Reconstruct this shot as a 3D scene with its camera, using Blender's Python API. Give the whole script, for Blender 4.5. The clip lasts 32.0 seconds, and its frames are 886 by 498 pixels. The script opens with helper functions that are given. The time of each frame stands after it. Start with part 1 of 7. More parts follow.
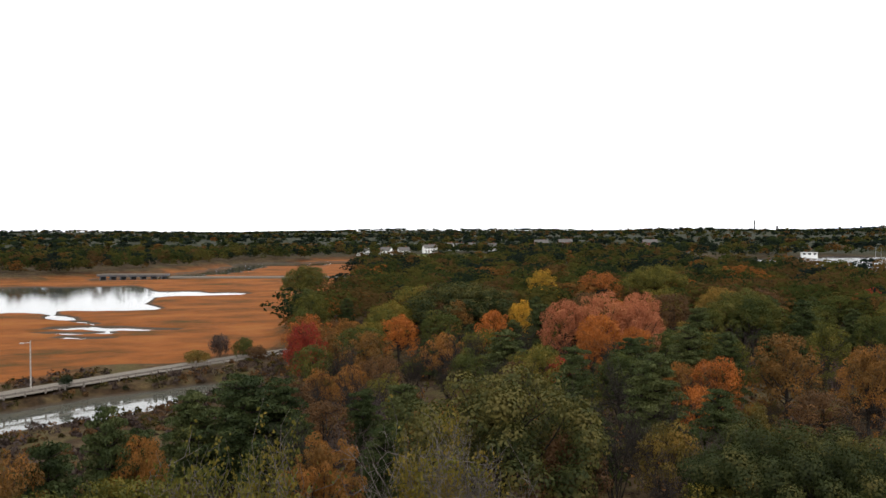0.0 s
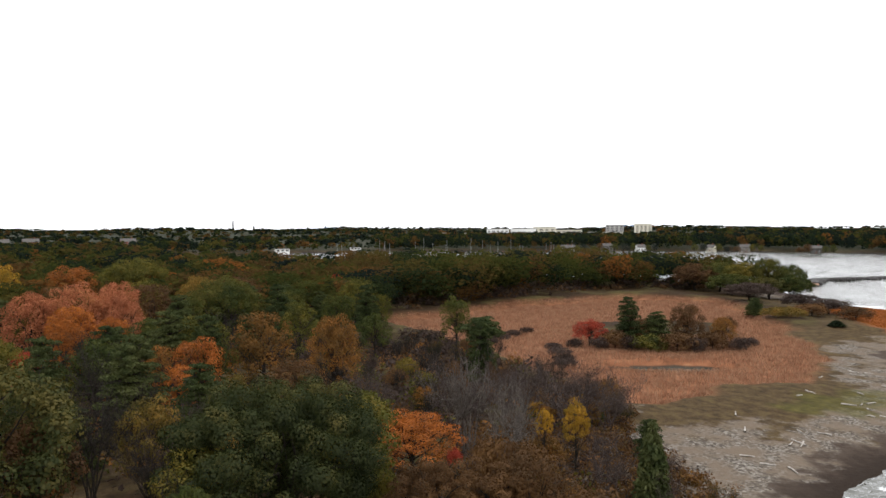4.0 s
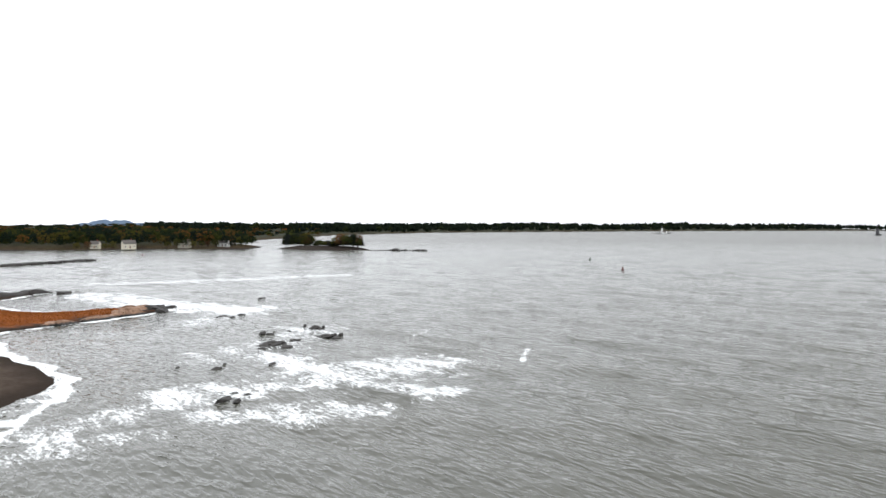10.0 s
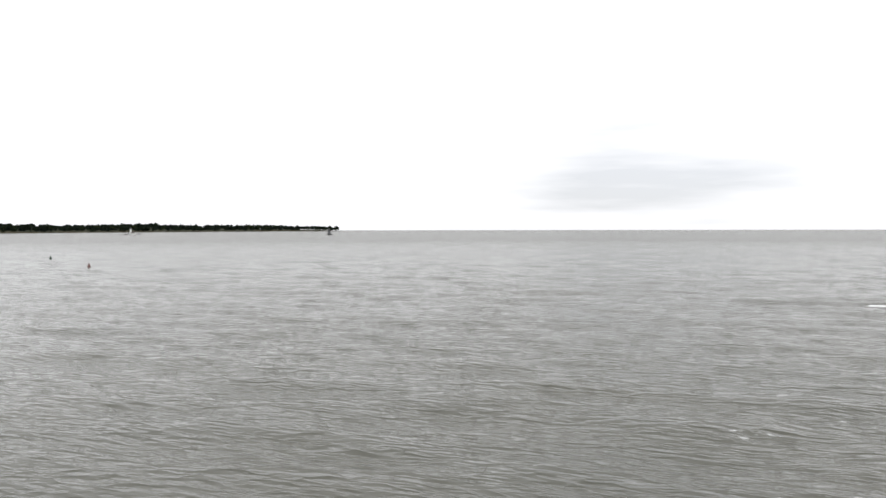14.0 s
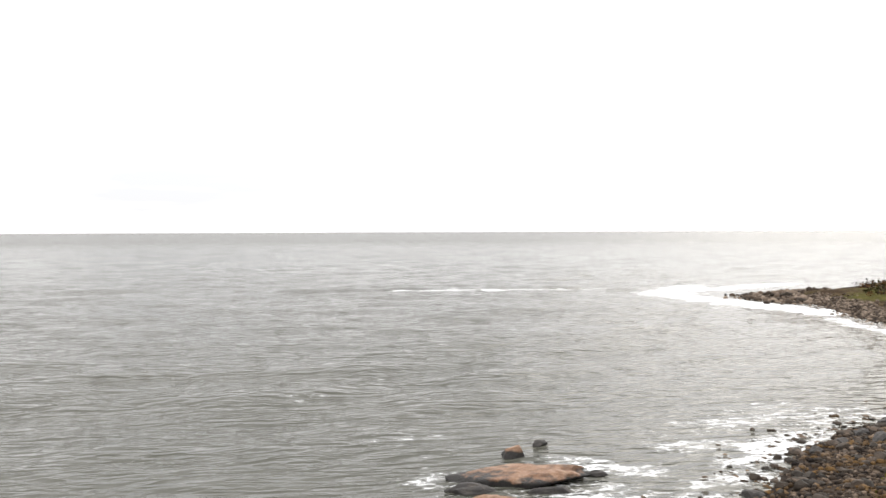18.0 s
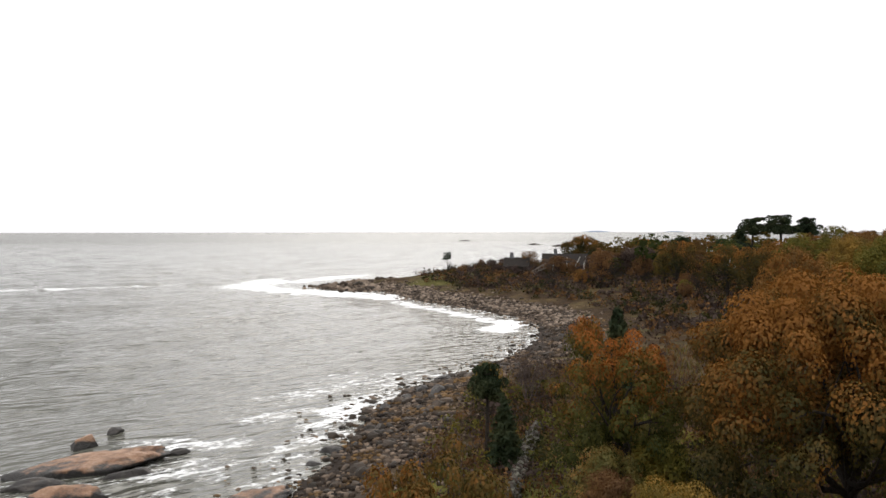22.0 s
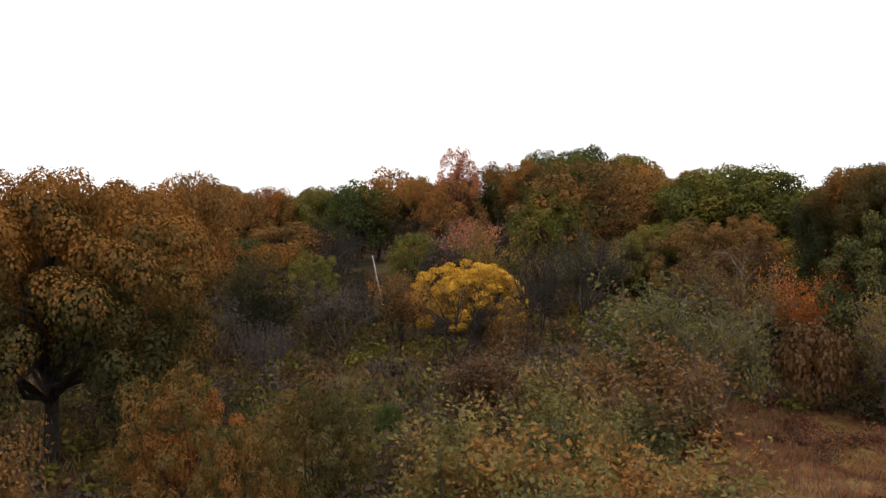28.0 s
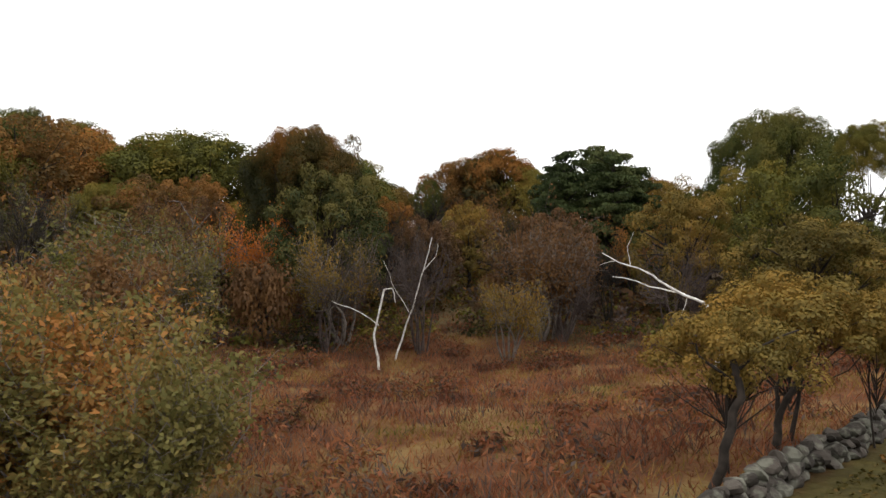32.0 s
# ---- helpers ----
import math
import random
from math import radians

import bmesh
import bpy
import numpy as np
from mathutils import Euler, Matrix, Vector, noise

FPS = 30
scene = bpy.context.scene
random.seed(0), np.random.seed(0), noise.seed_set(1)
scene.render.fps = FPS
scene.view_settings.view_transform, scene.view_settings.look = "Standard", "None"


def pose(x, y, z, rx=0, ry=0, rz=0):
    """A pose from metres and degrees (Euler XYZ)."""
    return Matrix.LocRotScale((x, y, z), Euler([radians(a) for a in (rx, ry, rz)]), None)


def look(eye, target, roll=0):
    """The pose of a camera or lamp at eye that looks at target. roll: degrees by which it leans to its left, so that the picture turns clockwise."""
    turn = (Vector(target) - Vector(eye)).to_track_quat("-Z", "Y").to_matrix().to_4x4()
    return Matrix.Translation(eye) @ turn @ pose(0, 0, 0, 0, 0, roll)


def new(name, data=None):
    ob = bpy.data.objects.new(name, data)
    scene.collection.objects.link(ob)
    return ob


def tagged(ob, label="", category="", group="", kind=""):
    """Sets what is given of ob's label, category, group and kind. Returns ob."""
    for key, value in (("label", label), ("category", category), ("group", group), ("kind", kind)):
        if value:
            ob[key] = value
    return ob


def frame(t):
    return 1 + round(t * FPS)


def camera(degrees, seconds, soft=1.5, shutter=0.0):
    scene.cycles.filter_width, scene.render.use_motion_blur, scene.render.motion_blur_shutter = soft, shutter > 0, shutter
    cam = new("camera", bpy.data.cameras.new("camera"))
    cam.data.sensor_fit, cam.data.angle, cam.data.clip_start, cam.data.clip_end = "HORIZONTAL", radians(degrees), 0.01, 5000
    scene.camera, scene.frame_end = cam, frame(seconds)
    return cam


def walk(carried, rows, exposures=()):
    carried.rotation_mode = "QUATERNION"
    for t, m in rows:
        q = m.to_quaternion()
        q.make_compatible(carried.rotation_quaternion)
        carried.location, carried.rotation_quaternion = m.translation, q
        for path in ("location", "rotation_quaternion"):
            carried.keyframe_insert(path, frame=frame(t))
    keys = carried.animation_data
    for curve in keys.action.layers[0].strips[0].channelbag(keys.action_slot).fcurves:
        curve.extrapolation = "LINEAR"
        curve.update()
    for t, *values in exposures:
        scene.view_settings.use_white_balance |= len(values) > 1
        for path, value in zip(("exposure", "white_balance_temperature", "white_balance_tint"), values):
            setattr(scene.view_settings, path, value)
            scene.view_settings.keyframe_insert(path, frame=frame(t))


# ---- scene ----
LENS = 57.19
# seconds, x, y, z, heading (clockwise from +y), pitch, roll
PATH = [
    (0, -0.00, 0.02, 29.98, 11.12, -1.30, -0.26),
    (0.5, 0.04, 0.13, 29.69, 15.32, -1.34, -0.24),
    (1, 0.08, 0.23, 29.40, 19.39, -1.38, -0.22),
    (1.5, 0.14, 0.24, 29.10, 23.48, -1.39, -0.21),
    (2, 0.13, 0.24, 28.78, 28.01, -1.40, -0.20),
    (2.5, 0.12, 0.24, 28.46, 32.56, -1.41, -0.19),
    (3, 0.11, 0.27, 28.13, 37.21, -1.43, -0.18),
    (3.5, 0.19, 0.37, 27.78, 41.87, -1.41, -0.20),
    (5.5, 1.16, 0.92, 26.34, 60.96, -1.55, -0.30),
    (6, 1.32, 1.02, 25.97, 65.84, -1.59, -0.28),
    (6.5, 1.39, 1.12, 25.59, 70.81, -1.61, -0.25),
    (7, 1.46, 1.19, 25.21, 75.81, -1.62, -0.19),
    (7.5, 1.51, 1.20, 24.82, 81.03, -1.60, -0.12),
    (8, 1.53, 1.19, 24.43, 86.69, -1.57, -0.06),
    (8.5, 1.56, 1.17, 24.02, 92.34, -1.55, -0.01),
    (9, 1.58, 1.13, 23.62, 97.70, -1.55, 0.03),
    (9.5, 1.58, 1.01, 23.22, 102.92, -1.52, 0.04),
    (10, 1.55, 0.83, 22.82, 108.08, -1.51, 0.02),
    (10.5, 1.46, 0.70, 22.39, 113.25, -1.49, 0.00),
    (11, 1.31, 0.73, 21.92, 118.41, -1.50, -0.01),
    (11.5, 1.10, 0.88, 21.41, 123.58, -1.50, -0.02),
    (12, 0.84, 1.04, 20.87, 128.73, -1.47, -0.02),
    (12.5, 0.57, 1.21, 20.31, 133.67, -1.43, -0.03),
    (13, 0.31, 1.46, 19.77, 137.62, -1.40, -0.06),
    (13.5, 0.10, 1.86, 19.25, 140.92, -1.39, -0.08),
    (15.5, -0.43, 4.23, 17.30, 154.84, -1.38, -0.08),
    (16, -0.43, 4.59, 17.03, 158.75, -1.33, -0.05),
    (16.5, -0.35, 4.84, 16.86, 162.77, -1.28, -0.04),
    (17, 0.05, 5.06, 16.70, 167.17, -1.24, -0.09),
    (17.5, 0.48, 5.21, 16.55, 171.45, -1.22, -0.16),
    (18, 0.61, 5.30, 16.35, 175.71, -1.23, -0.21),
    (18.5, 0.63, 5.32, 16.12, 179.28, -1.23, -0.23),
    (19, 0.59, 5.34, 15.85, 182.66, -1.20, -0.21),
    (19.5, 0.59, 5.29, 15.59, 186.00, -1.18, -0.19),
    (20, 0.58, 5.27, 15.33, 189.52, -1.17, -0.16),
    (20.5, 0.64, 5.25, 15.08, 193.02, -1.16, -0.14),
    (21, 0.61, 5.20, 14.81, 196.89, -1.18, -0.10),
    (21.5, 0.64, 5.21, 14.55, 200.67, -1.19, -0.08),
    (22, 0.67, 5.26, 14.29, 204.61, -1.19, -0.07),
    (22.5, 0.69, 5.29, 14.03, 208.55, -1.19, -0.10),
    (23, 0.57, 5.15, 13.75, 212.89, -1.15, -0.17),
    (23.5, 0.49, 5.05, 13.46, 217.21, -1.12, -0.24),
    (24, 0.39, 4.97, 13.16, 221.48, -1.13, -0.29),
    (24.5, 0.32, 4.88, 12.87, 225.68, -1.16, -0.30),
    (26.5, 0.11, 4.36, 11.71, 242.37, -1.28, -0.28),
    (27, 0.16, 4.38, 11.43, 247.39, -1.33, -0.24),
    (27.5, 0.17, 4.43, 11.14, 252.63, -1.34, -0.17),
    (28, 0.16, 4.44, 10.83, 257.78, -1.34, -0.11),
    (28.5, 0.15, 4.42, 10.51, 263.26, -1.35, -0.07),
    (29, 0.10, 4.39, 10.20, 267.77, -1.36, -0.04),
    (29.5, 0.02, 4.44, 9.88, 272.34, -1.38, 0.00),
    (30, -0.00, 4.48, 9.54, 276.89, -1.37, 0.04),
    (30.5, -0.04, 4.51, 9.16, 280.61, -1.34, 0.09),
    (31, -0.09, 4.57, 8.80, 285.08, -1.29, 0.15),
    (31.5, -0.21, 4.63, 8.45, 289.83, -1.23, 0.23),
    (32, -0.27, 4.75, 8.14, 294.75, -1.19, 0.31),
]


def heading_pose(x, y, z, turn, tilt, roll):
    a, b = radians(turn), radians(tilt)
    ahead = Vector((math.sin(a) * math.cos(b), math.cos(a) * math.cos(b), math.sin(b)))
    return look((x, y, z), Vector((x, y, z)) + ahead * 10, roll)


cam = camera(LENS, 32.0)
walk(cam, [(t, heading_pose(*row)) for t, *row in PATH], [(0, 0.0, 6400, 10), (6, 0.0, 6320, 10), (9, -0.08, 6250, 9), (11.5, -0.14, 6300, 9), (13.5, -0.16, 6400, 10), (15.5, 0.14, 6550, 10.5), (20, 0.08, 6600, 11), (21, 0.0, 6600, 11), (22, -0.12, 6600, 11), (23, -0.2, 6600, 11), (24.5, -0.26, 6600, 11),
    (26.5, 0.0, 6600, 11), (29, 0.2, 6600, 10), (30, 0.2, 6600, 10), (31, 0.28, 6600, 10), (32, 0.3, 6600, 10)])

# ---- world and sun: a bright overcast day, the sun behind cloud over the sea ----
SUN_TURN, SUN_HEIGHT = 204.0, 30.0
world = bpy.data.worlds.new("overcast_sky")
scene.world = world
world.use_nodes = True
wn, wl = world.node_tree.nodes, world.node_tree.links
wn.clear()
w_out = wn.new("ShaderNodeOutputWorld")
w_bg = wn.new("ShaderNodeBackground")
w_sky = wn.new("ShaderNodeTexSky")
w_sky.sky_type = "NISHITA"
w_sky.sun_disc = False
w_sky.sun_elevation = radians(SUN_HEIGHT)
w_sky.sun_rotation = radians(SUN_TURN)
w_scale = wn.new("ShaderNodeVectorMath")
w_scale.operation = "MULTIPLY"
w_scale.inputs[1].default_value = (0.022, 0.030, 0.046)
w_co = wn.new("ShaderNodeTexCoord")
w_map = wn.new("ShaderNodeMapping")
w_map.inputs["Scale"].default_value = (1.6, 1.6, 15.0)
w_noise = wn.new("ShaderNodeTexNoise")
w_noise.inputs["Scale"].default_value = 2.2
w_noise.inputs["Detail"].default_value = 5
w_ramp = wn.new("ShaderNodeValToRGB")
w_ramp.color_ramp.elements[0].position, w_ramp.color_ramp.elements[1].position = 0.0, 0.31
w_ramp.color_ramp.elements[0].color, w_ramp.color_ramp.elements[1].color = (0.72, 0.72, 0.72, 1), (1, 1, 1, 1)
w_mix = wn.new("ShaderNodeMixRGB")
w_sep = wn.new("ShaderNodeSeparateXYZ")
w_high = wn.new("ShaderNodeValToRGB")
w_stops = ((0.0, 0.58), (0.15, 0.64), (0.4, 0.84), (1.0, 1.2))
for p, v in w_stops[1:3]:
    w_high.color_ramp.elements.new(p)
for el, (p, v) in zip(w_high.color_ramp.elements, w_stops):
    el.position, el.color = p, (v, v * 1.004, v * 1.02, 1)
w_gain = wn.new("ShaderNodeVectorMath")
w_gain.operation = "SCALE"
w_gain.inputs["Scale"].default_value = 1.85
wl.new(w_co.outputs["Generated"], w_sep.inputs["Vector"])
wl.new(w_sep.outputs["Z"], w_high.inputs["Fac"])
wl.new(w_high.outputs["Color"], w_gain.inputs["Vector"])
# the cloud is thinner and brighter towards the north-east
w_east = wn.new("ShaderNodeVectorMath")
w_east.operation = "DOT_PRODUCT"
w_east.inputs[1].default_value = (math.sin(radians(42)) * math.cos(radians(15)), math.cos(radians(42)) * math.cos(radians(15)), math.sin(radians(15)))
w_more = wn.new("ShaderNodeMapRange")
w_more.interpolation_type = "SMOOTHSTEP"
w_more.inputs[1].default_value, w_more.inputs[2].default_value, w_more.inputs[3].default_value, w_more.inputs[4].default_value = 0.05, 0.9, 1.95, 2.75
wl.new(w_co.outputs["Generated"], w_east.inputs[0])
wl.new(w_east.outputs["Value"], w_more.inputs["Value"])
wl.new(w_more.outputs["Result"], w_gain.inputs["Scale"])
wl.new(w_gain.outputs["Vector"], w_mix.inputs["Color2"])
# a thin place in the cloud over the sea
w_from = wn.new("ShaderNodeVectorMath")
w_from.operation = "SUBTRACT"
w_from.inputs[1].default_value = (math.sin(radians(159.0)) * math.cos(radians(3.6)), math.cos(radians(159.0)) * math.cos(radians(3.6)), math.sin(radians(3.6)))
w_flat = wn.new("ShaderNodeVectorMath")
w_flat.operation = "MULTIPLY"
w_flat.inputs[1].default_value = (1, 1, 3.2)
w_dir = wn.new("ShaderNodeVectorMath")
w_dir.operation = "LENGTH"
wl.new(w_from.outputs["Vector"], w_flat.inputs[0])
wl.new(w_flat.outputs["Vector"], w_dir.inputs[0])
w_gap = wn.new("ShaderNodeMapRange")
w_gap.inputs[1].default_value, w_gap.inputs[2].default_value, w_gap.inputs[3].default_value, w_gap.inputs[4].default_value = 0.27, 0.08, 0.0, 0.40
w_sub = wn.new("ShaderNodeMath")
w_sub.operation = "SUBTRACT"
wl.new(w_co.outputs["Generated"], w_from.inputs[0])
wl.new(w_dir.outputs["Value"], w_gap.inputs["Value"])
wl.new(w_co.outputs["Generated"], w_map.inputs["Vector"])
wl.new(w_map.outputs["Vector"], w_noise.inputs["Vector"])
wl.new(w_noise.outputs["Fac"], w_sub.inputs[0])
wl.new(w_gap.outputs["Result"], w_sub.inputs[1])
wl.new(w_sub.outputs[0], w_ramp.inputs["Fac"])
wl.new(w_sky.outputs["Color"], w_scale.inputs["Vector"])
wl.new(w_scale.outputs["Vector"], w_mix.inputs["Color1"])
wl.new(w_ramp.outputs["Color"], w_mix.inputs["Fac"])
wl.new(w_mix.outputs["Color"], w_bg.inputs["Color"])
wl.new(w_bg.outputs["Background"], w_out.inputs["Surface"])
w_bg.inputs["Strength"].default_value = 1.0
sun = bpy.data.lights.new("sun", "SUN")
sun.energy, sun.angle, sun.color = 0.9, radians(36), (1.0, 0.95, 0.87)
sun_ob = new("sun", sun)
a, b = radians(SUN_TURN), radians(SUN_HEIGHT)
sun_from = Vector((math.sin(a) * math.cos(b), math.cos(a) * math.cos(b), math.sin(b)))
sun_ob.matrix_world = look(sun_from * 100, (0, 0, 0))

# ---- materials ----
MATS = {}


class Nodes:
    """A short way to write a node material."""

    def __init__(self, name):
        self.mat = bpy.data.materials.new(name)
        self.mat.use_nodes = True
        self.tree = self.mat.node_tree
        self.tree.nodes.clear()
        self.out = self.tree.nodes.new("ShaderNodeOutputMaterial")
        MATS[name] = self.mat

    def node(self, kind, **props):
        n = self.tree.nodes.new("ShaderNode" + kind)
        for key, value in props.items():
            if key in n.inputs:
                self.put(n.inputs[key], value)
            elif key == "operation":
                n.operation = value
            elif key == "feature":
                n.feature = value
            elif key == "attribute_name":
                n.attribute_name = value
            else:
                n.interpolation_type = value
        return n

    def put(self, socket, value):
        if isinstance(value, bpy.types.NodeSocket):
            self.tree.links.new(value, socket)
        else:
            socket.default_value = value

    def pos(self):
        return self.node("NewGeometry").outputs["Position"]

    def noise(self, scale, detail=3, vector=None, rough=0.55):
        n = self.node("TexNoise", Scale=scale, Detail=detail, Roughness=rough)
        self.put(n.inputs["Vector"], vector or self.pos())
        return n.outputs["Fac"]

    def attr(self, name):
        return self.node("Attribute", attribute_name=name).outputs["Fac"]

    def step(self, value, lo, hi, a=0.0, b=1.0):
        n = self.node("MapRange", interpolation_type="SMOOTHSTEP")
        self.put(n.inputs["Value"], value)
        for i, v in zip((1, 2, 3, 4), (lo, hi, a, b)):
            n.inputs[i].default_value = v
        return n.outputs["Result"]

    def maths(self, op, a, b=0.0):
        n = self.node("Math", operation=op)
        self.put(n.inputs[0], a)
        self.put(n.inputs[1], b)
        return n.outputs[0]

    def mix(self, fac, a, b):
        n = self.node("MixRGB")
        for key, v in (("Fac", fac), ("Color1", a), ("Color2", b)):
            self.put(n.inputs[key], (*v, 1) if isinstance(v, tuple) and len(v) == 3 else v)
        return n.outputs["Color"]

    def ramp(self, fac, *stops):
        n = self.node("ValToRGB")
        e = n.color_ramp.elements
        while len(e) < len(stops):
            e.new(0.5)
        for el, (p, c) in zip(e, stops):
            el.position, el.color = p, (*c, 1)
        self.put(n.inputs["Fac"], fac)
        return n.outputs["Color"]

    def bump(self, height, strength=0.5, distance=0.1, normal=None):
        n = self.node("Bump", Strength=strength, Distance=distance, Height=height)
        if normal:
            self.put(n.inputs["Normal"], normal)
        return n.outputs["Normal"]

    def surface(self, colour, rough=0.8, normal=None, **extra):
        n = self.node("BsdfPrincipled")
        self.put(n.inputs["Base Color"], (*colour, 1) if isinstance(colour, tuple) else colour)
        self.put(n.inputs["Roughness"], rough)
        if normal:
            self.put(n.inputs["Normal"], normal)
        for key, v in extra.items():
            self.put(n.inputs[key], v)
        self.put(self.out.inputs["Surface"], n.outputs[0])
        return n


def leaf_material(name, *colours, clear=0.25, turned_lit=0.0):
    """Leaves that vary leaf by leaf, bough by bough and tree by tree."""
    m = Nodes(name)
    leaf = m.node("NewGeometry").outputs["Random Per Island"]
    tree = m.node("ObjectInfo").outputs["Random"]
    bough = m.noise(0.42, 3)
    v = m.maths("ADD", m.maths("MULTIPLY", leaf, 0.22), m.maths("MULTIPLY", m.maths("SUBTRACT", bough, 0.17), 1.25))
    v = m.maths("ADD", v, m.maths("MULTIPLY", m.maths("SUBTRACT", tree, 0.5), 0.30))
    if turned_lit:
        # the top of the crown turns first; oak_green also gets painted top highlights
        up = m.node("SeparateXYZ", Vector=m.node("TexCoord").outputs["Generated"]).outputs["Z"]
        v = m.maths("ADD", v, m.maths("MULTIPLY", m.maths("SUBTRACT", up, 0.5), turned_lit))
    stops = [(0.22 + 0.56 * i / (len(colours) - 1), c) for i, c in enumerate(colours)]
    stops = [(p, tuple(1.18 * k for k in c)) for p, c in stops]
    col = m.ramp(v, *stops)
    d = m.node("BsdfDiffuse")
    m.put(d.inputs["Color"], col)
    t = m.node("BsdfTranslucent")
    m.put(t.inputs["Color"], col)
    g = m.node("BsdfGlossy")
    g.inputs["Roughness"].default_value = 0.55
    g.inputs["Color"].default_value = (0.3, 0.3, 0.3, 1)
    one = m.node("MixShader")
    one.inputs[0].default_value = clear
    m.put(one.inputs[1], d.outputs[0])
    m.put(one.inputs[2], t.outputs[0])
    two = m.node("MixShader")
    two.inputs[0].default_value = 0.02
    m.put(two.inputs[1], one.outputs[0])
    m.put(two.inputs[2], g.outputs[0])
    m.put(m.out.inputs["Surface"], two.outputs[0])
    return m.mat


leaf_material("olive", (0.032, 0.035, 0.008), (0.069, 0.063, 0.011), (0.119, 0.084, 0.014))
leaf_material("green", (0.019, 0.028, 0.008), (0.040, 0.046, 0.010), (0.075, 0.064, 0.013))
leaf_material("rust", (0.050, 0.032, 0.011), (0.108, 0.054, 0.014), (0.185, 0.076, 0.017))
leaf_material("brown", (0.0408, 0.0238, 0.01105), (0.0731, 0.0374, 0.0153), (0.1062, 0.05355, 0.0187))
leaf_material("orange", (0.110, 0.042, 0.013), (0.220, 0.068, 0.014), (0.310, 0.100, 0.018))
leaf_material("coral", (0.153, 0.055, 0.025), (0.255, 0.085, 0.038), (0.306, 0.128, 0.051))
leaf_material("gold", (0.128, 0.085, 0.014), (0.272, 0.145, 0.015), (0.391, 0.204, 0.021))
leaf_material("ochre", (0.045, 0.037, 0.010), (0.092, 0.064, 0.014), (0.165, 0.094, 0.018))
leaf_material("red", (0.0816, 0.0152, 0.0096), (0.184, 0.024, 0.0136), (0.245, 0.0376, 0.0192))
leaf_material("pine", (0.01404, 0.02028, 0.00702), (0.02964, 0.039, 0.01248), (0.05616, 0.06084, 0.02028), clear=0.1)
leaf_material("dark_pine", (0.008, 0.013, 0.006), (0.015, 0.022, 0.010), (0.030, 0.034, 0.014), clear=0.1)
leaf_material("maple_mix", (0.0204, 0.0247, 0.00595), (0.0357, 0.0374, 0.00765), (0.0561, 0.0425, 0.0085), (0.178, 0.0578, 0.011), turned_lit=0.6)
leaf_material("oak_mix", (0.014, 0.015, 0.005), (0.027, 0.024, 0.006), (0.052, 0.034, 0.008), (0.135, 0.056, 0.011), turned_lit=0.55)
leaf_material("brush", (0.0186, 0.0127, 0.00978), (0.0371, 0.0254, 0.0205), (0.0626, 0.044, 0.0352))
leaf_material("orange_rust", (0.0255, 0.0255, 0.00765), (0.0476, 0.0374, 0.00935), (0.08925, 0.04675, 0.01105), (0.1785, 0.0595, 0.0119))
# the pale last colour paints highlights onto the crown tops
leaf_material("oak_green", (0.012, 0.016, 0.005), (0.026, 0.031, 0.009), (0.076, 0.062, 0.016), turned_lit=0.25)
leaf_material("thicket_mix", (0.042, 0.040, 0.013), (0.072, 0.064, 0.018), (0.105, 0.080, 0.023), (0.185, 0.078, 0.020))
leaf_material("reed", (0.115, 0.056, 0.032), (0.17, 0.086, 0.049), (0.23, 0.130, 0.078))
leaf_material("straw", (0.051, 0.0238, 0.011), (0.106, 0.0561, 0.0221), (0.187, 0.119, 0.0476))
leaf_material("red_straw", (0.0615, 0.0197, 0.00984), (0.119, 0.041, 0.0172), (0.18, 0.0754, 0.0303))
leaf_material("point_straw", (0.15, 0.05, 0.012), (0.20, 0.068, 0.015), (0.26, 0.10, 0.026))
leaf_material("far_wood", (0.012, 0.017, 0.015), (0.020, 0.025, 0.021), (0.034, 0.032, 0.022))

# joined woods: each tree has its own hue, from near-black pine to orange maple
m = Nodes("mixed_wood")
hue = m.attr("hue")
v = m.maths("ADD", hue, m.maths("MULTIPLY", m.maths("SUBTRACT", m.noise(0.22, 3), 0.5), 0.07))
v = m.maths("ADD", v, m.maths("MULTIPLY", m.maths("SUBTRACT", m.node("NewGeometry").outputs["Random Per Island"], 0.5), 0.04))
col = m.ramp(v, (0.0, (0.011, 0.016, 0.012)), (0.16, (0.014, 0.021, 0.010)), (0.34, (0.033, 0.038, 0.010)), (0.52, (0.055, 0.049, 0.012)), (0.68, (0.062, 0.036, 0.014)), (0.84, (0.080, 0.044, 0.014)), (0.98, (0.150, 0.058, 0.015)))
d, t, both = m.node("BsdfDiffuse", Color=col), m.node("BsdfTranslucent", Color=col), m.node("MixShader")
both.inputs[0].default_value = 0.45
m.put(both.inputs[1], d.outputs[0])
m.put(both.inputs[2], t.outputs[0])
m.put(m.out.inputs["Surface"], both.outputs[0])

for name, dark, light in (("bark", (0.010, 0.008, 0.006), (0.032, 0.025, 0.020)), ("grey_bark", (0.045, 0.037, 0.032), (0.14, 0.118, 0.10)), ("twig", (0.030, 0.022, 0.019), (0.076, 0.056, 0.048)), ("pale_bark", (0.24, 0.22, 0.195), (0.52, 0.50, 0.46)), ("red_twig", (0.07, 0.035, 0.03), (0.15, 0.075, 0.06))):
    m = Nodes(name)
    m.surface(m.ramp(m.noise(5.0, 4), (0.3, dark), (0.7, light)), 0.9, m.bump(m.noise(14, 3), 0.6, 0.02), **{"Specular IOR Level": 0.12})

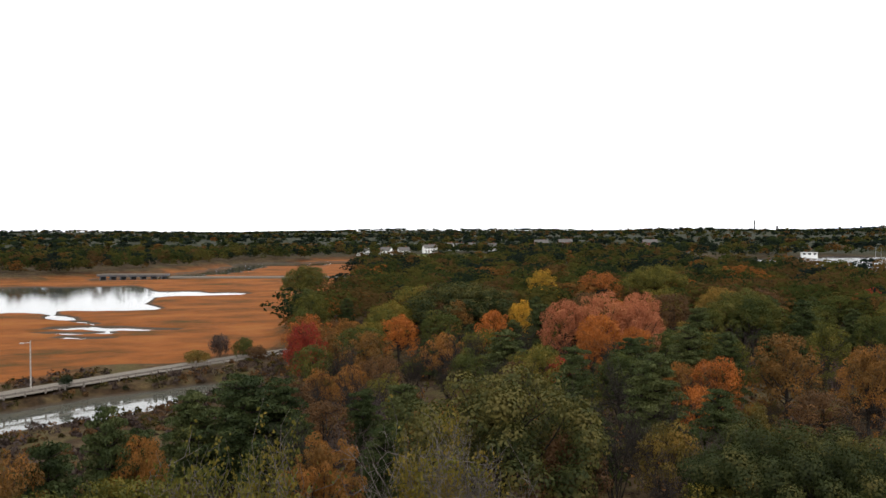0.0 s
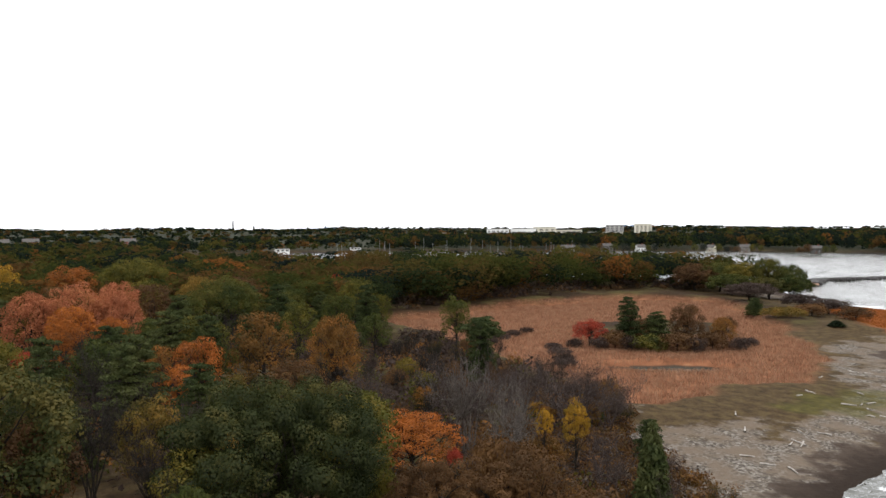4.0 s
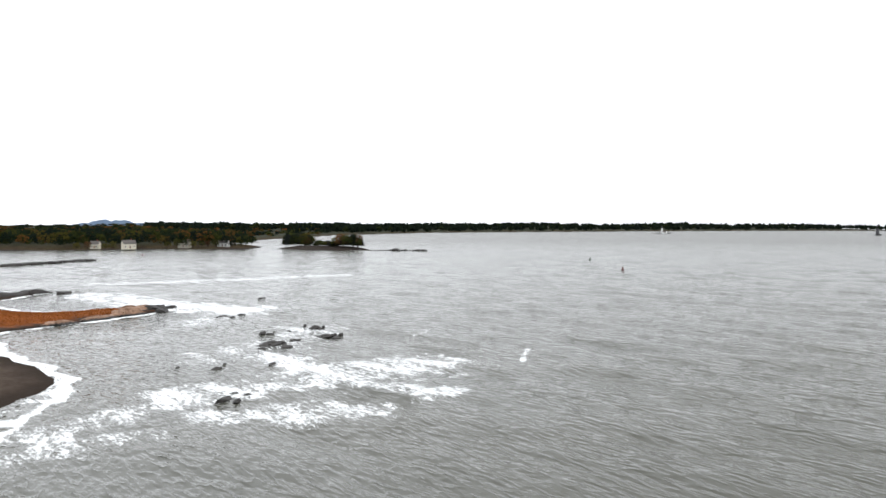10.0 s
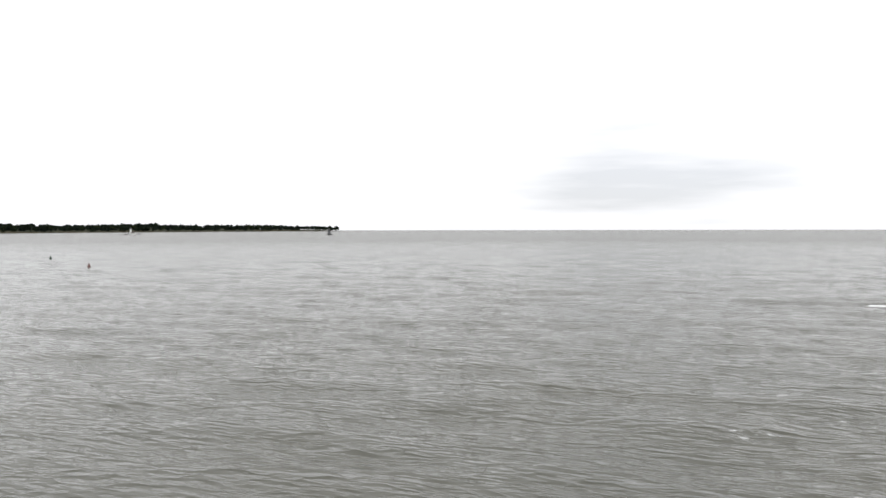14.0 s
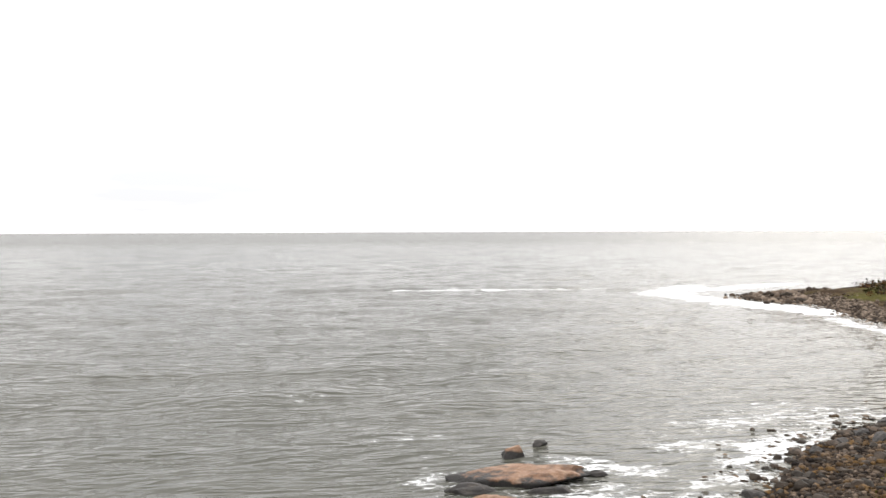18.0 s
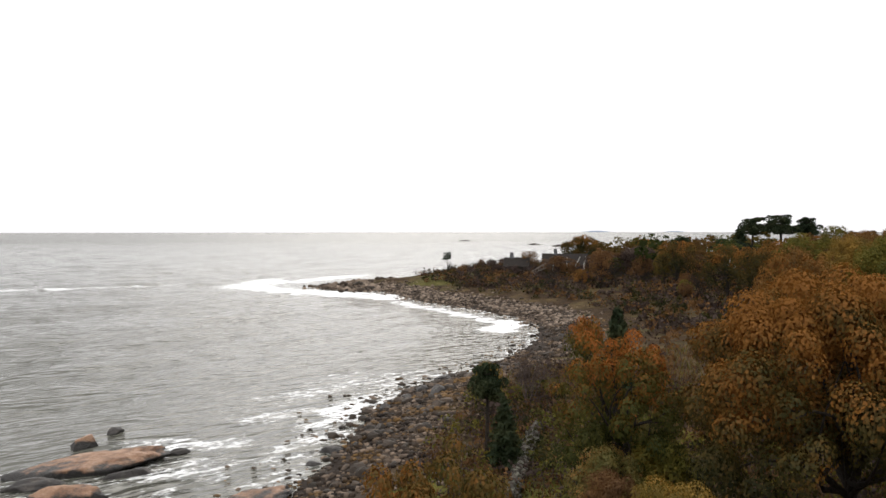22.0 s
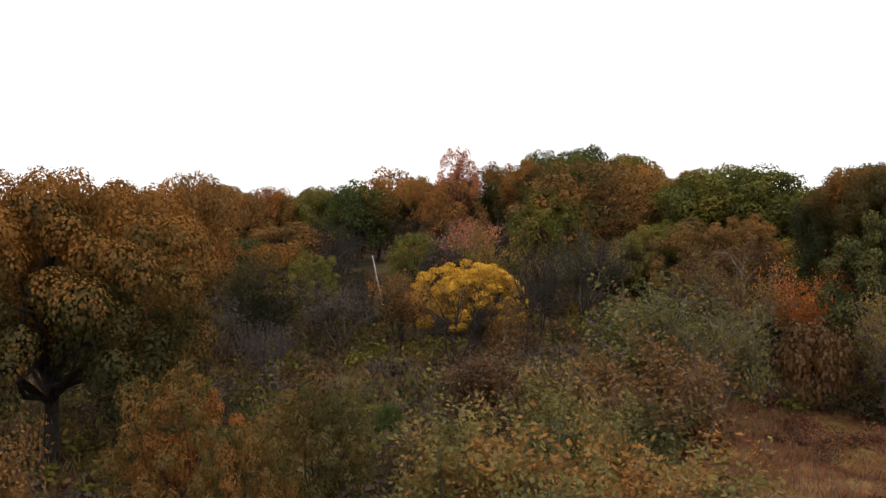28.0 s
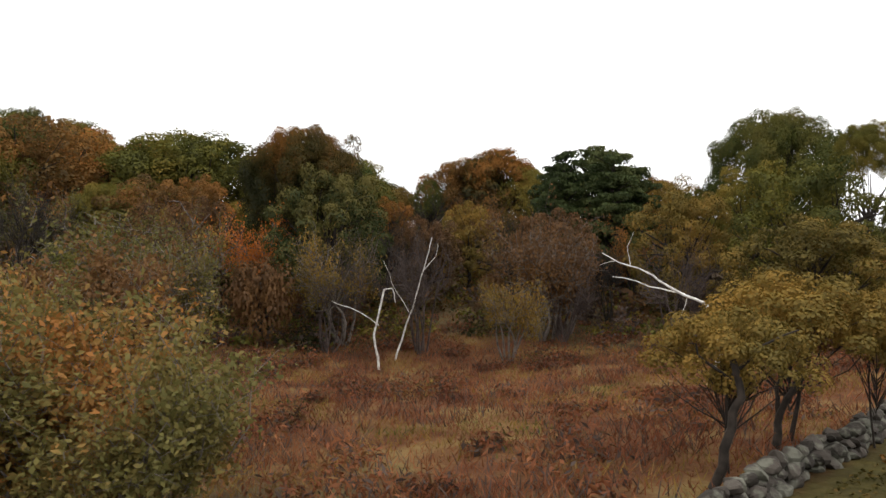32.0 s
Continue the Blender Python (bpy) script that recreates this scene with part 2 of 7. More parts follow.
# ---- the plan: sea, land, marsh ----
COAST = [(-150, -262), (-118, -252), (-102, -239), (-83, -215), (-59, -198), (-65, -189), (-69, -178), (-66, -154), (-67, -140),
         (-68, -121), (-68, -109), (-62, -96), (-50, -80), (-39, -70), (-34, -67), (-28, -63), (-22, -57), (-19, -51), (-15, -45),
         (-9, -36), (5, -27), (22, -20), (40, -9), (56, 7), (68, 18), (79, 26)]
BEACH = [(90, 28), (101, 27), (112, 24), (126, 19), (136, 19), (147, 23), (161, 31), (183, 38), (191, 43), (202, 36), (218, 19),
         (228, 11), (237, 4), (249, 14), (240, 33), (250, 45), (273, 58), (300, 50), (314, 46), (294, 64), (299, 84), (319, 110),
         (352, 135), (396, 137), (404, 131), (400, 150)]
HARBOUR = [(385, 215), (330, 330), (330, 430), (300, 560), (370, 690), (560, 760), (700, 700), (820, 560), (900, 420), (912, 255),
           (880, 120), (905, 40), (868, -63), (972, -93), (1300, -60), (2300, -420), (2900, -900), (3050, -1900), (2900, -2700), (2700, -2890)]
OPEN_SEA = [(3100, -3250), (5200, -4300), (5200, -5600), (-5600, -5600), (-5600, -3800), (-1500, -1200), (-420, -420)]
SEA = np.array(COAST + BEACH + HARBOUR + OPEN_SEA, float)


def ragged(x, y, size, seed=0.0):
    """Smooth waves of height one or so, of about that size, that never repeat."""
    s = 6.2832 / size
    return (np.sin(x * s * 0.83 + y * s * 0.41 + seed) + np.sin(-x * s * 0.37 + y * s * 0.97 + seed * 2.3 + 1.0)
            + np.sin(x * s * 1.71 - y * s * 1.13 + seed * 1.7 + 2.0) * 0.6 + np.sin(x * s * 1.31 + y * s * 2.07 + seed * 3.1) * 0.5) / 2.2


def inside_distance(x, y, poly):
    """How far inside a closed outline; negative outside."""
    best, odd = np.full(x.shape, 1e12), np.zeros(x.shape, bool)
    for (ax, ay), (bx, by) in zip(poly, np.roll(poly, -1, axis=0)):
        dx, dy = bx - ax, by - ay
        k = np.clip(((x - ax) * dx + (y - ay) * dy) / (dx * dx + dy * dy + 1e-9), 0, 1)
        best = np.minimum(best, (x - ax - k * dx) ** 2 + (y - ay - k * dy) ** 2)
        if ay != by:
            odd ^= ((ay > y) != (by > y)) & (x < (bx - ax) * (y - ay) / (by - ay) + ax)
    return np.where(odd, 1, -1) * np.sqrt(best)


def ease(v, lo, hi):
    k = np.clip((v - lo) / (hi - lo), 0, 1)
    return k * k * (3 - 2 * k)


def blob(x, y, cx, cy, rx, ry, turn=0.0):
    """1 at the middle of an ellipse, 0 on its edge, below outside."""
    c, s = math.cos(radians(turn)), math.sin(radians(turn))
    u, v = (x - cx) * c + (y - cy) * s, -(x - cx) * s + (y - cy) * c
    return 1 - np.sqrt((u / rx) ** 2 + (v / ry) ** 2)


REED = np.array([(100, 62), (128, 54), (150, 52), (178, 60), (192, 72), (240, 100), (275, 128), (262, 158), (215, 168), (150, 168), (136, 130), (118, 92)], float)
ISLE = np.array([(163, 88), (186, 80), (200, 92), (196, 112), (172, 118), (160, 104)], float)
MARSH = np.array([(-420, 120), (-90, 134), (-46, 162), (-24, 180), (-4, 204), (22, 300), (26, 350), (30, 400), (44, 520), (62, 640), (100, 800), (40, 830), (-55, 690), (-90, 590), (-125, 560), (-150, 522), (-230, 500), (-420, 480)], float)
POOLS = [np.array([(-240, 330), (-103, 330), (-52, 322), (-46, 332), (-60, 362), (-54, 392), (-20, 397), (-16, 408), (-50, 424), (-66, 430), (-78, 470), (-150, 476), (-260, 440)], float),
         np.array([(-92, 328), (-78, 296), (-60, 280), (-64, 272), (-58, 268), (-66, 290), (-84, 322)], float),
         np.array([(-74, 268), (-58, 262), (-34, 256), (-31, 260), (-46, 268), (-70, 274)], float),
         np.array([(-112, 520), (-66, 545), (-36, 600), (-14, 700), (66, 740), (66, 800), (-36, 780), (-62, 650), (-84, 590), (-118, 545)], float),
         np.array([(-76, 259), (-62, 254), (-46, 250), (-46, 252.5), (-60, 257), (-74, 262)], float),
         np.array([(-62, 244), (-52, 240), (-44, 238.5), (-44, 241), (-54, 244), (-61, 247)], float)]
CREEK = np.array([(-120, 86), (-46, 144.5), (-31, 156), (-15.5, 164), (-9, 165), (-11, 154), (-18, 144), (-27, 135), (-41, 127), (-120, 66)], float)


ISLETS = [(848, -143, 62, 30, 36, 3.5), (792, -192, 22, 7, 50, 0.8), (2330, -1530, 60, 22, 120, 2.0), (1752, -1826, 14, 8, 0, 1.2)]


def plan(x, y):
    """The ground's height and the shares of what covers it."""
    x, y = np.asarray(x, float), np.asarray(y, float)
    far = np.hypot(x, y)
    rough = np.clip(far / 150, 0.25, 3.0)
    sd = -inside_distance(x, y, SEA) + ragged(x, y, 13, 1) * 0.7 * rough + ragged(x, y, 4.1, 4) * 0.3
    steep = 1 - ease(x, 30, 60)
    z = np.where(sd > 0, (1.9 + 1.0 * steep) * (1 - np.exp(-sd * (0.05 + 0.05 * steep + 0.25 * ease(far, 450, 700)))) + (1.7 - 1.1 * steep) * ease(sd, 12, 60), np.maximum(sd * 0.09, -4))
    z += ease(sd, 15, 60) * (ragged(x, y, 37, 2) * 0.35 + ragged(x, y, 11, 3) * 0.10)
    z += 2.6 * np.exp(-((x - 32) ** 2 + (y - 58) ** 2) / 55**2) * ease(sd, 5, 40)
    # the rise behind the meadow
    west = -x - 34 + 0.12 * (y - 10)
    z += ease(west, 0, 55) * 5.2 * np.exp(-((y - 20) / 120) ** 2) * ease(sd, 10, 50)
    z -= 1.4 * np.exp(-((x + 30) ** 2 / 16**2 + (y - 19) ** 2 / 18**2))
    # far land lies as low hills
    z += ease(far, 900, 3200) * ease(sd, 0, 500) * (8 + 9 * ragged(x, y, 1500, 5))
    reed = ease(inside_distance(x, y, REED) + ragged(x, y, 22, 6) * 3, -3, 3) * (1 - ease(inside_distance(x, y, ISLE), -3, 2))
    z = z + (1.15 - z) * reed * 0.9
    marsh = ease(inside_distance(x, y, MARSH) + ragged(x, y, 60, 7) * 6, -6, 6)
    z = z + (0.75 + 0.12 * ragged(x, y, 17, 8) - z) * marsh
    for n, p in enumerate(POOLS):
        d = inside_distance(x, y, p) + ragged(x, y, 26, 9 + n) * 1.8 + ragged(x, y, 9, n) * 0.9
        z = np.where(d > -4, np.minimum(z, 0.75 - 1.3 * ease(d, -3, 2)), z)
    # the pond among the reeds
    d = blob(x, y, 142, 75.3, 10.5, 5.2, -49) + ragged(x, y, 6, 2) * 0.16
    z = np.where(d > -0.35, np.minimum(z, 1.1 - 1.7 * ease(d, -0.35, 0.12)), z)
    # the road on its bank
    road = np.abs((x + 10) * -0.62 + (y - 185) * 0.78 + 0.0022 * (x + 10) ** 2)
    bank = (1 - ease(road, 4, 9)) * (x < 4)
    z = z + (1.9 - z) * bank
    d = inside_distance(x, y, CREEK) + ragged(x, y, 20, 3) * 1.0
    z = np.where((d > -45) & (x < 40), np.minimum(z, np.maximum(1.5 + 0.05 * np.maximum(-d - 3.5, 0), z - 6 * (1 - ease(-d, 20, 45)))), z)
    z = np.where(d > -3.5, np.minimum(z, 1.7 - 2.7 * ease(d, -3.5, 2)), z)
    # the islet off the far shore, its shelf of rock, and the lighthouse rock
    for cx, cy, rx, ry, turn, top in ISLETS:
        d = blob(x, y, cx, cy, rx, ry, turn) + ragged(x, y, rx * 0.5, cx) * 0.10
        z = np.maximum(z, -1.5 + (top + 1.5) * ease(d, -0.25, 0.35))
    # the far sea and land meet the sky a little above the level
    z += ease(far, 1800, 4950) * 13
    return z, sd, reed, marsh


def ground_z(x, y):
    return float(plan(np.array([x]), np.array([y]))[0][0])


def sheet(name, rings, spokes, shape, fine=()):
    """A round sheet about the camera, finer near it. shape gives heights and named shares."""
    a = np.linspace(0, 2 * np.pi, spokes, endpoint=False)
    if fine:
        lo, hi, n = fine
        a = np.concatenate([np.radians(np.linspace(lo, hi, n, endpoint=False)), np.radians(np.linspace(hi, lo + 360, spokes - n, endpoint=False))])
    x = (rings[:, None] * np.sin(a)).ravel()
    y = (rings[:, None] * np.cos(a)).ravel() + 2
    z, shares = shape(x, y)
    me = bpy.data.meshes.new(name)
    nr = len(rings)
    me.vertices.add(nr * spokes)
    me.vertices.foreach_set("co", np.stack([x, y, z], 1).ravel())
    i, j = np.meshgrid(np.arange(nr - 1), np.arange(spokes), indexing="ij")
    k = (j + 1) % spokes
    quads = np.stack([i * spokes + j, i * spokes + k, (i + 1) * spokes + k, (i + 1) * spokes + j], -1).reshape(-1, 4)
    set_faces(me, quads[:, ::-1])
    for key, values in shares.items():
        me.attributes.new(key, "FLOAT", "POINT").data.foreach_set("value", values.astype(np.float32))
    me.polygons.foreach_set("use_smooth", np.ones(len(quads), bool))
    return new(name, me)


def set_faces(me, faces):
    n, k = faces.shape
    me.loops.add(n * k)
    me.loops.foreach_set("vertex_index", np.ascontiguousarray(faces).ravel().astype(np.int32))
    me.polygons.add(n)
    me.polygons.foreach_set("loop_start", np.arange(0, n * k, k, dtype=np.int32))
    me.update(calc_edges=True)


m = Nodes("ground_cover")
sd, reed, marsh, meadow, beach, heath = (m.attr(k) for k in ("shore", "reed", "marsh", "meadow", "beach", "heath"))
pos = m.pos()
height = m.node("SeparateXYZ", Vector=pos).outputs["Z"]
litter = m.ramp(m.noise(1.3, 4), (0.3, (0.014, 0.010, 0.006)), (0.55, (0.031, 0.019, 0.010)), (0.75, (0.052, 0.031, 0.016)))
litter = m.mix(m.step(m.noise(0.11, 3), 0.48, 0.62), litter, m.ramp(m.noise(2.5, 3), (0.3, (0.03, 0.028, 0.011)), (0.7, (0.075, 0.055, 0.022))))
sx = m.node("SeparateXYZ", Vector=pos).outputs["X"]
grass = m.ramp(m.noise(0.32, 6, None, 0.68), (0.32, (0.027, 0.016, 0.009)), (0.43, (0.062, 0.025, 0.012)), (0.52, (0.082, 0.040, 0.017)), (0.62, (0.118, 0.076, 0.029)), (0.72, (0.054, 0.055, 0.017)))
stalks = m.ramp(m.noise(0.35, 5), (0.3, (0.11, 0.045, 0.022)), (0.6, (0.22, 0.095, 0.048)), (0.8, (0.28, 0.15, 0.08)))
level = m.node("Mapping", Vector=pos)
level.inputs["Rotation"].default_value = (0, 0, radians(14))
level.inputs["Scale"].default_value = (0.6, 1.0, 1.0)
hay = m.ramp(m.noise(0.055, 7, level.outputs["Vector"], 0.68), (0.30, (0.032, 0.027, 0.008)), (0.41, (0.080, 0.033, 0.009)), (0.52, (0.145, 0.047, 0.011)), (0.66, (0.175, 0.066, 0.017)), (0.80, (0.085, 0.055, 0.016)))
sand = m.mix(m.step(m.maths("ADD", sd, m.maths("MULTIPLY", m.noise(0.35, 3), 5.0)), 3.0, 9.0), (0.022, 0.0155, 0.0115), m.ramp(m.noise(0.8, 5), (0.3, (0.034, 0.024, 0.018)), (0.7, (0.060, 0.045, 0.034))))
pebble = m.node("TexVoronoi", Scale=3.2, Vector=pos).outputs["Color"]
stones = m.ramp(m.node("SeparateColor", Color=pebble).outputs[0], (0.0, (0.042, 0.034, 0.027)), (0.5, (0.092, 0.077, 0.062)), (1.0, (0.20, 0.18, 0.155)))
turf = m.ramp(m.noise(0.5, 6, None, 0.7), (0.28, (0.022, 0.018, 0.009)), (0.45, (0.044, 0.029, 0.015)), (0.6, (0.072, 0.050, 0.023)), (0.75, (0.060, 0.055, 0.017)))
inner = m.maths("ADD", sd, m.maths("MULTIPLY", m.noise(0.16, 5), 16.0))
inner = m.maths("ADD", inner, m.step(sx, 98.0, 136.0, 5.0, 0.0))
grown = m.maths("ADD", m.noise(0.14, 6, None, 0.65), m.step(inner, 19.0, 38.0, -0.10, 0.30))
shingle = m.mix(m.step(m.maths("SUBTRACT", grown, m.step(sx, 84.0, 116.0, 0.32, 0.0)), 0.46, 0.58), m.mix(m.step(m.noise(0.25, 4), 0.35, 0.65), stones, (0.115, 0.088, 0.064)), turf)
col = m.mix(m.step(inner, 17.0, 19.5), sand, shingle)
col = m.mix(m.step(inner, 44.0, 50.0), col, litter)
cobble = m.mix(m.step(sd, 0.5, 4.5), m.mix(0.9, stones, (0.016, 0.012, 0.010)), m.mix(0.84, stones, (0.030, 0.021, 0.015)))
bank = m.mix(m.step(m.maths("ADD", sd, m.maths("MULTIPLY", m.noise(0.3, 3), 6.0)), 7.5, 10.0), cobble, m.mix(m.step(m.noise(0.2, 3), 0.45, 0.6), litter, turf))
col = m.mix(beach, bank, col)
lawn = m.attr("lawn")
col = m.mix(lawn, col, m.ramp(m.noise(0.8, 4), (0.3, (0.028, 0.032, 0.008)), (0.7, (0.085, 0.075, 0.018))))
col = m.mix(meadow, col, grass)
col = m.mix(heath, col, m.ramp(m.noise(0.3, 4), (0.3, (0.11, 0.035, 0.012)), (0.7, (0.24, 0.075, 0.02))))
col = m.mix(reed, col, stalks)
col = m.mix(marsh, col, hay)
mud = m.mix(m.noise(0.5, 3), (0.03, 0.024, 0.018), (0.06, 0.045, 0.032))
col = m.mix(m.maths("MULTIPLY", m.step(height, 0.15, 0.45, 1.0, 0.0), m.step(sd, 15.0, 25.0)), col, mud)
canopy = m.ramp(m.noise(0.02, 5), (0.3, (0.016, 0.020, 0.013)), (0.6, (0.030, 0.031, 0.018)), (0.8, (0.042, 0.032, 0.018)))
col = m.mix(m.attr("canopy"), col, canopy)
m.surface(col, 0.95, m.bump(m.noise(2.2, 5), 0.9, 0.25), **{"Specular IOR Level": 0.03})


FIELD = np.array([(72, 636), (165, 618), (238, 875), (103, 900)], float)
HEATH = np.array([(206, 38), (222, 22), (236, 10), (246, 16), (238, 36), (252, 48), (286, 66), (292, 84), (262, 88), (232, 66), (212, 50)], float)


def ground_shape(x, y):
    z, sd, reed, marsh = plan(x, y)
    meadow = ease(blob(x, y, -24, 18, 17, 13, 15) + ragged(x, y, 9, 3) * 0.12, -0.1, 0.2)
    beyond = ease(x + 8.9 + 0.438 * (y - 13.4), -0.3, 0.3) * (y > 6)
    meadow = meadow * (1 - beyond)
    beach = ease(x - 0.2 * y + ragged(x, y, 15, 2) * 3, 44, 62) * (1 - ease(np.hypot(x, y), 430, 560))
    lawn = np.maximum(0.6 * ease(blob(x, y, 133, 38, 17, 5.5, -20) + ragged(x, y, 8, 4) * 0.35, -0.02, 0.08), ease(blob(x, y, -20, -30, 8, 6, 55) + ragged(x, y, 5, 1) * 0.2, -0.1, 0.2))
    lawn = np.maximum(lawn, 0.4 * beyond * ease(blob(x, y, -6, 19, 12, 14), 0, 0.3))
    lawn = np.maximum(lawn, 0.8 * ease(blob(x, y, -90, -185, 26, 12, 60) + ragged(x, y, 12, 4) * 0.3, -0.1, 0.3))
    lawn = np.maximum(lawn, ease(inside_distance(x, y, FIELD), -5, 15))
    heath = ease(inside_distance(x, y, HEATH) + ragged(x, y, 14, 5) * 2, -2, 2)
    return z, {"shore": sd, "reed": reed, "marsh": marsh, "meadow": meadow, "beach": beach, "heath": heath, "lawn": lawn, "canopy": ease(np.hypot(x, y), 800, 1100) * ease(sd, 8, 30) * (1 - marsh) * (1 - lawn)}


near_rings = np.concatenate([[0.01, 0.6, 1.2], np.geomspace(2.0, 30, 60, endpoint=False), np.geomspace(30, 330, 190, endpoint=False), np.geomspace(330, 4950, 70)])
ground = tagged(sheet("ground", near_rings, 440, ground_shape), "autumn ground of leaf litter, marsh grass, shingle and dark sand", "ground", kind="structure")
ground.data.materials.append(MATS["ground_cover"])

# ---- the sea ----
m = Nodes("sea_water")
pos = m.pos()
# crests lie along heading 75, the swell runs in from the open sea
CREST = (math.sin(radians(75)), math.cos(radians(75)), 0.0)
ACROSS = (-CREST[1], CREST[0], 0.0)


def sea_axes(along, across):
    """Coordinates along and across the crests, each with its own scale."""
    both = []
    for axis, scale in ((CREST, along), (ACROSS, across)):
        d = m.node("VectorMath", operation="DOT_PRODUCT")
        m.put(d.inputs[0], pos)
        d.inputs[1].default_value = tuple(c * scale for c in axis)
        both.append(d.outputs["Value"])
    c = m.node("CombineXYZ")
    m.put(c.inputs[0], both[0])
    m.put(c.inputs[1], both[1])
    return c.outputs[0]


wv = sea_axes(0.36, 1.0)
chop = m.noise(0.5, 2.5, wv, 0.5)
ripple = m.noise(4.6, 2, wv)
long = m.noise(0.09, 3, wv)
foam_share = m.attr("foam")
calm = m.attr("calm")
rough = m.step(calm, 0.0, 1.0, 1.0, 0.03)
n1 = m.bump(m.maths("MULTIPLY", long, rough), 1.0, 0.5)
crest = m.maths("SUBTRACT", 1.0, m.maths("ABSOLUTE", m.maths("SUBTRACT", m.maths("MULTIPLY", chop, 2.0), 1.0)))
n2 = m.bump(m.maths("MULTIPLY", crest, rough), 1.0, 0.5)
m.put(n2.node.inputs["Normal"], n1)
n25 = m.bump(m.maths("MULTIPLY", m.noise(1.5, 2, wv, 0.5), rough), 1.0, 0.13, n2)
n3 = m.bump(m.maths("MULTIPLY", ripple, rough), 1.0, 0.02, n25)
lace = m.node("TexVoronoi", feature="DISTANCE_TO_EDGE", Scale=0.9)
warp = m.node("MixRGB", Fac=0.75)
m.put(warp.inputs["Color1"], pos)
m.put(warp.inputs["Color2"], m.node("VectorMath", operation="ADD").outputs[0])
add = warp.inputs["Color2"].links[0].from_node
m.put(add.inputs[0], pos)
m.put(add.inputs[1], m.node("TexNoise", Scale=0.9, Detail=4, Vector=pos).outputs["Color"])
m.put(lace.inputs["Vector"], warp.outputs["Color"])
strands = m.step(lace.outputs["Distance"], 0.0, 0.16, 1.0, 0.0)
fine = m.noise(1.6, 5, wv, 0.7)
cover = m.maths("ADD", m.maths("MULTIPLY", foam_share, 1.25), m.maths("MULTIPLY", m.maths("SUBTRACT", fine, 0.5), 2.1))
cover = m.maths("ADD", cover, m.maths("MULTIPLY", m.maths("SUBTRACT", strands, 0.5), 0.16))
cover = m.maths("ADD", cover, m.maths("MULTIPLY", m.maths("SUBTRACT", m.noise(0.28, 3, wv), 0.5), 1.3))
cover = m.maths("MULTIPLY", m.step(cover, 0.44, 1.05), m.step(foam_share, 0.03, 0.2))
thin = m.step(m.noise(0.9, 6, sea_axes(0.25, 1.5), 0.72), 0.62, 0.72)
cover = m.maths("MAXIMUM", cover, m.maths("MULTIPLY", thin, m.maths("MULTIPLY", m.step(m.noise(0.035, 3), 0.42, 0.62, 0.0, 0.55), rough)))
body = m.mix(m.noise(0.03, 3), (0.050, 0.051, 0.041), (0.070, 0.068, 0.055))
w = m.surface(m.mix(cover, body, (0.66, 0.67, 0.67)), m.maths("MAXIMUM", m.step(cover, 0.0, 1.0, 0.0, 0.7), m.attr("chop")), n3)
w.inputs["IOR"].default_value = 1.33
# a rough sea far off shows the slopes that face the eye, which mirror less
m.put(w.inputs["Specular IOR Level"], m.maths("ADD", m.step(m.attr("chop"), 0.06, 0.24, 0.20, 0.16), m.maths("MULTIPLY", calm, 0.34)))

# bands of broken water: two ends, half width, share of foam
FOAM = [(98, 16, 117, -1, 5.2, 0.60), (117, -1, 118, -10, 9.0, 0.64), (104, -4, 101, -21, 7.5, 0.56), (146, -16, 121, -21, 6.0, 0.72),
        (124, -22, 133, -38, 12.0, 0.64), (121, -19, 109, -33, 6.0, 0.56), (150, -6, 165, -20, 10.5, 0.48), (170, -22, 186, -30, 7.5, 0.48),
        (262, 10, 232, -14, 15.0, 0.76), (238, -22, 205, -4, 10.5, 0.48), (355, 28, 386, -73, 12.0, 0.60), (300, 30, 262, 8, 15.0, 0.64),
        (320, 60, 300, 95, 9.0, 0.56), (190, -22, 176, -29, 4.5, 0.64), (140, -61, 129, -55, 0.9, 0.66), (174, -52, 164, -46, 0.9, 0.6),
        (-42, -203, -64, -160, 8.0, 0.78), (-53, -237, -40, -205, 10.0, 0.72), (-60, -150, -61, -110, 3.0, 0.66), (-62, -108, -56, -98, 4.0, 0.8),
        (-84, -250, -58, -226, 7.0, 0.85), (-30, -228, 30, -215, 3.0, 0.68), (-18, -55, -22, -60, 3.5, 0.60), (-21, -60, -31, -69, 4.5, 0.50),
        (-14, -59, -24, -71, 5.0, 0.38), (-12, -46, -16, -52, 3.0, 0.55), (4, -47, -6, -46, 4.0, 0.46), (5, -42, -3, -40, 4.0, 0.46),
        (-4, -52, -10, -50, 2.5, 0.55), (8, -60, 16, -56, 3.0, 0.24), (20, -72, 12, -84, 4.0, 0.22), (96, 4, 90, 16, 4.5, 0.48)]


def near_line(x, y, ax, ay, bx, by):
    dx, dy = bx - ax, by - ay
    k = np.clip(((x - ax) * dx + (y - ay) * dy) / (dx * dx + dy * dy), 0, 1)
    return np.hypot(x - ax - k * dx, y - ay - k * dy)


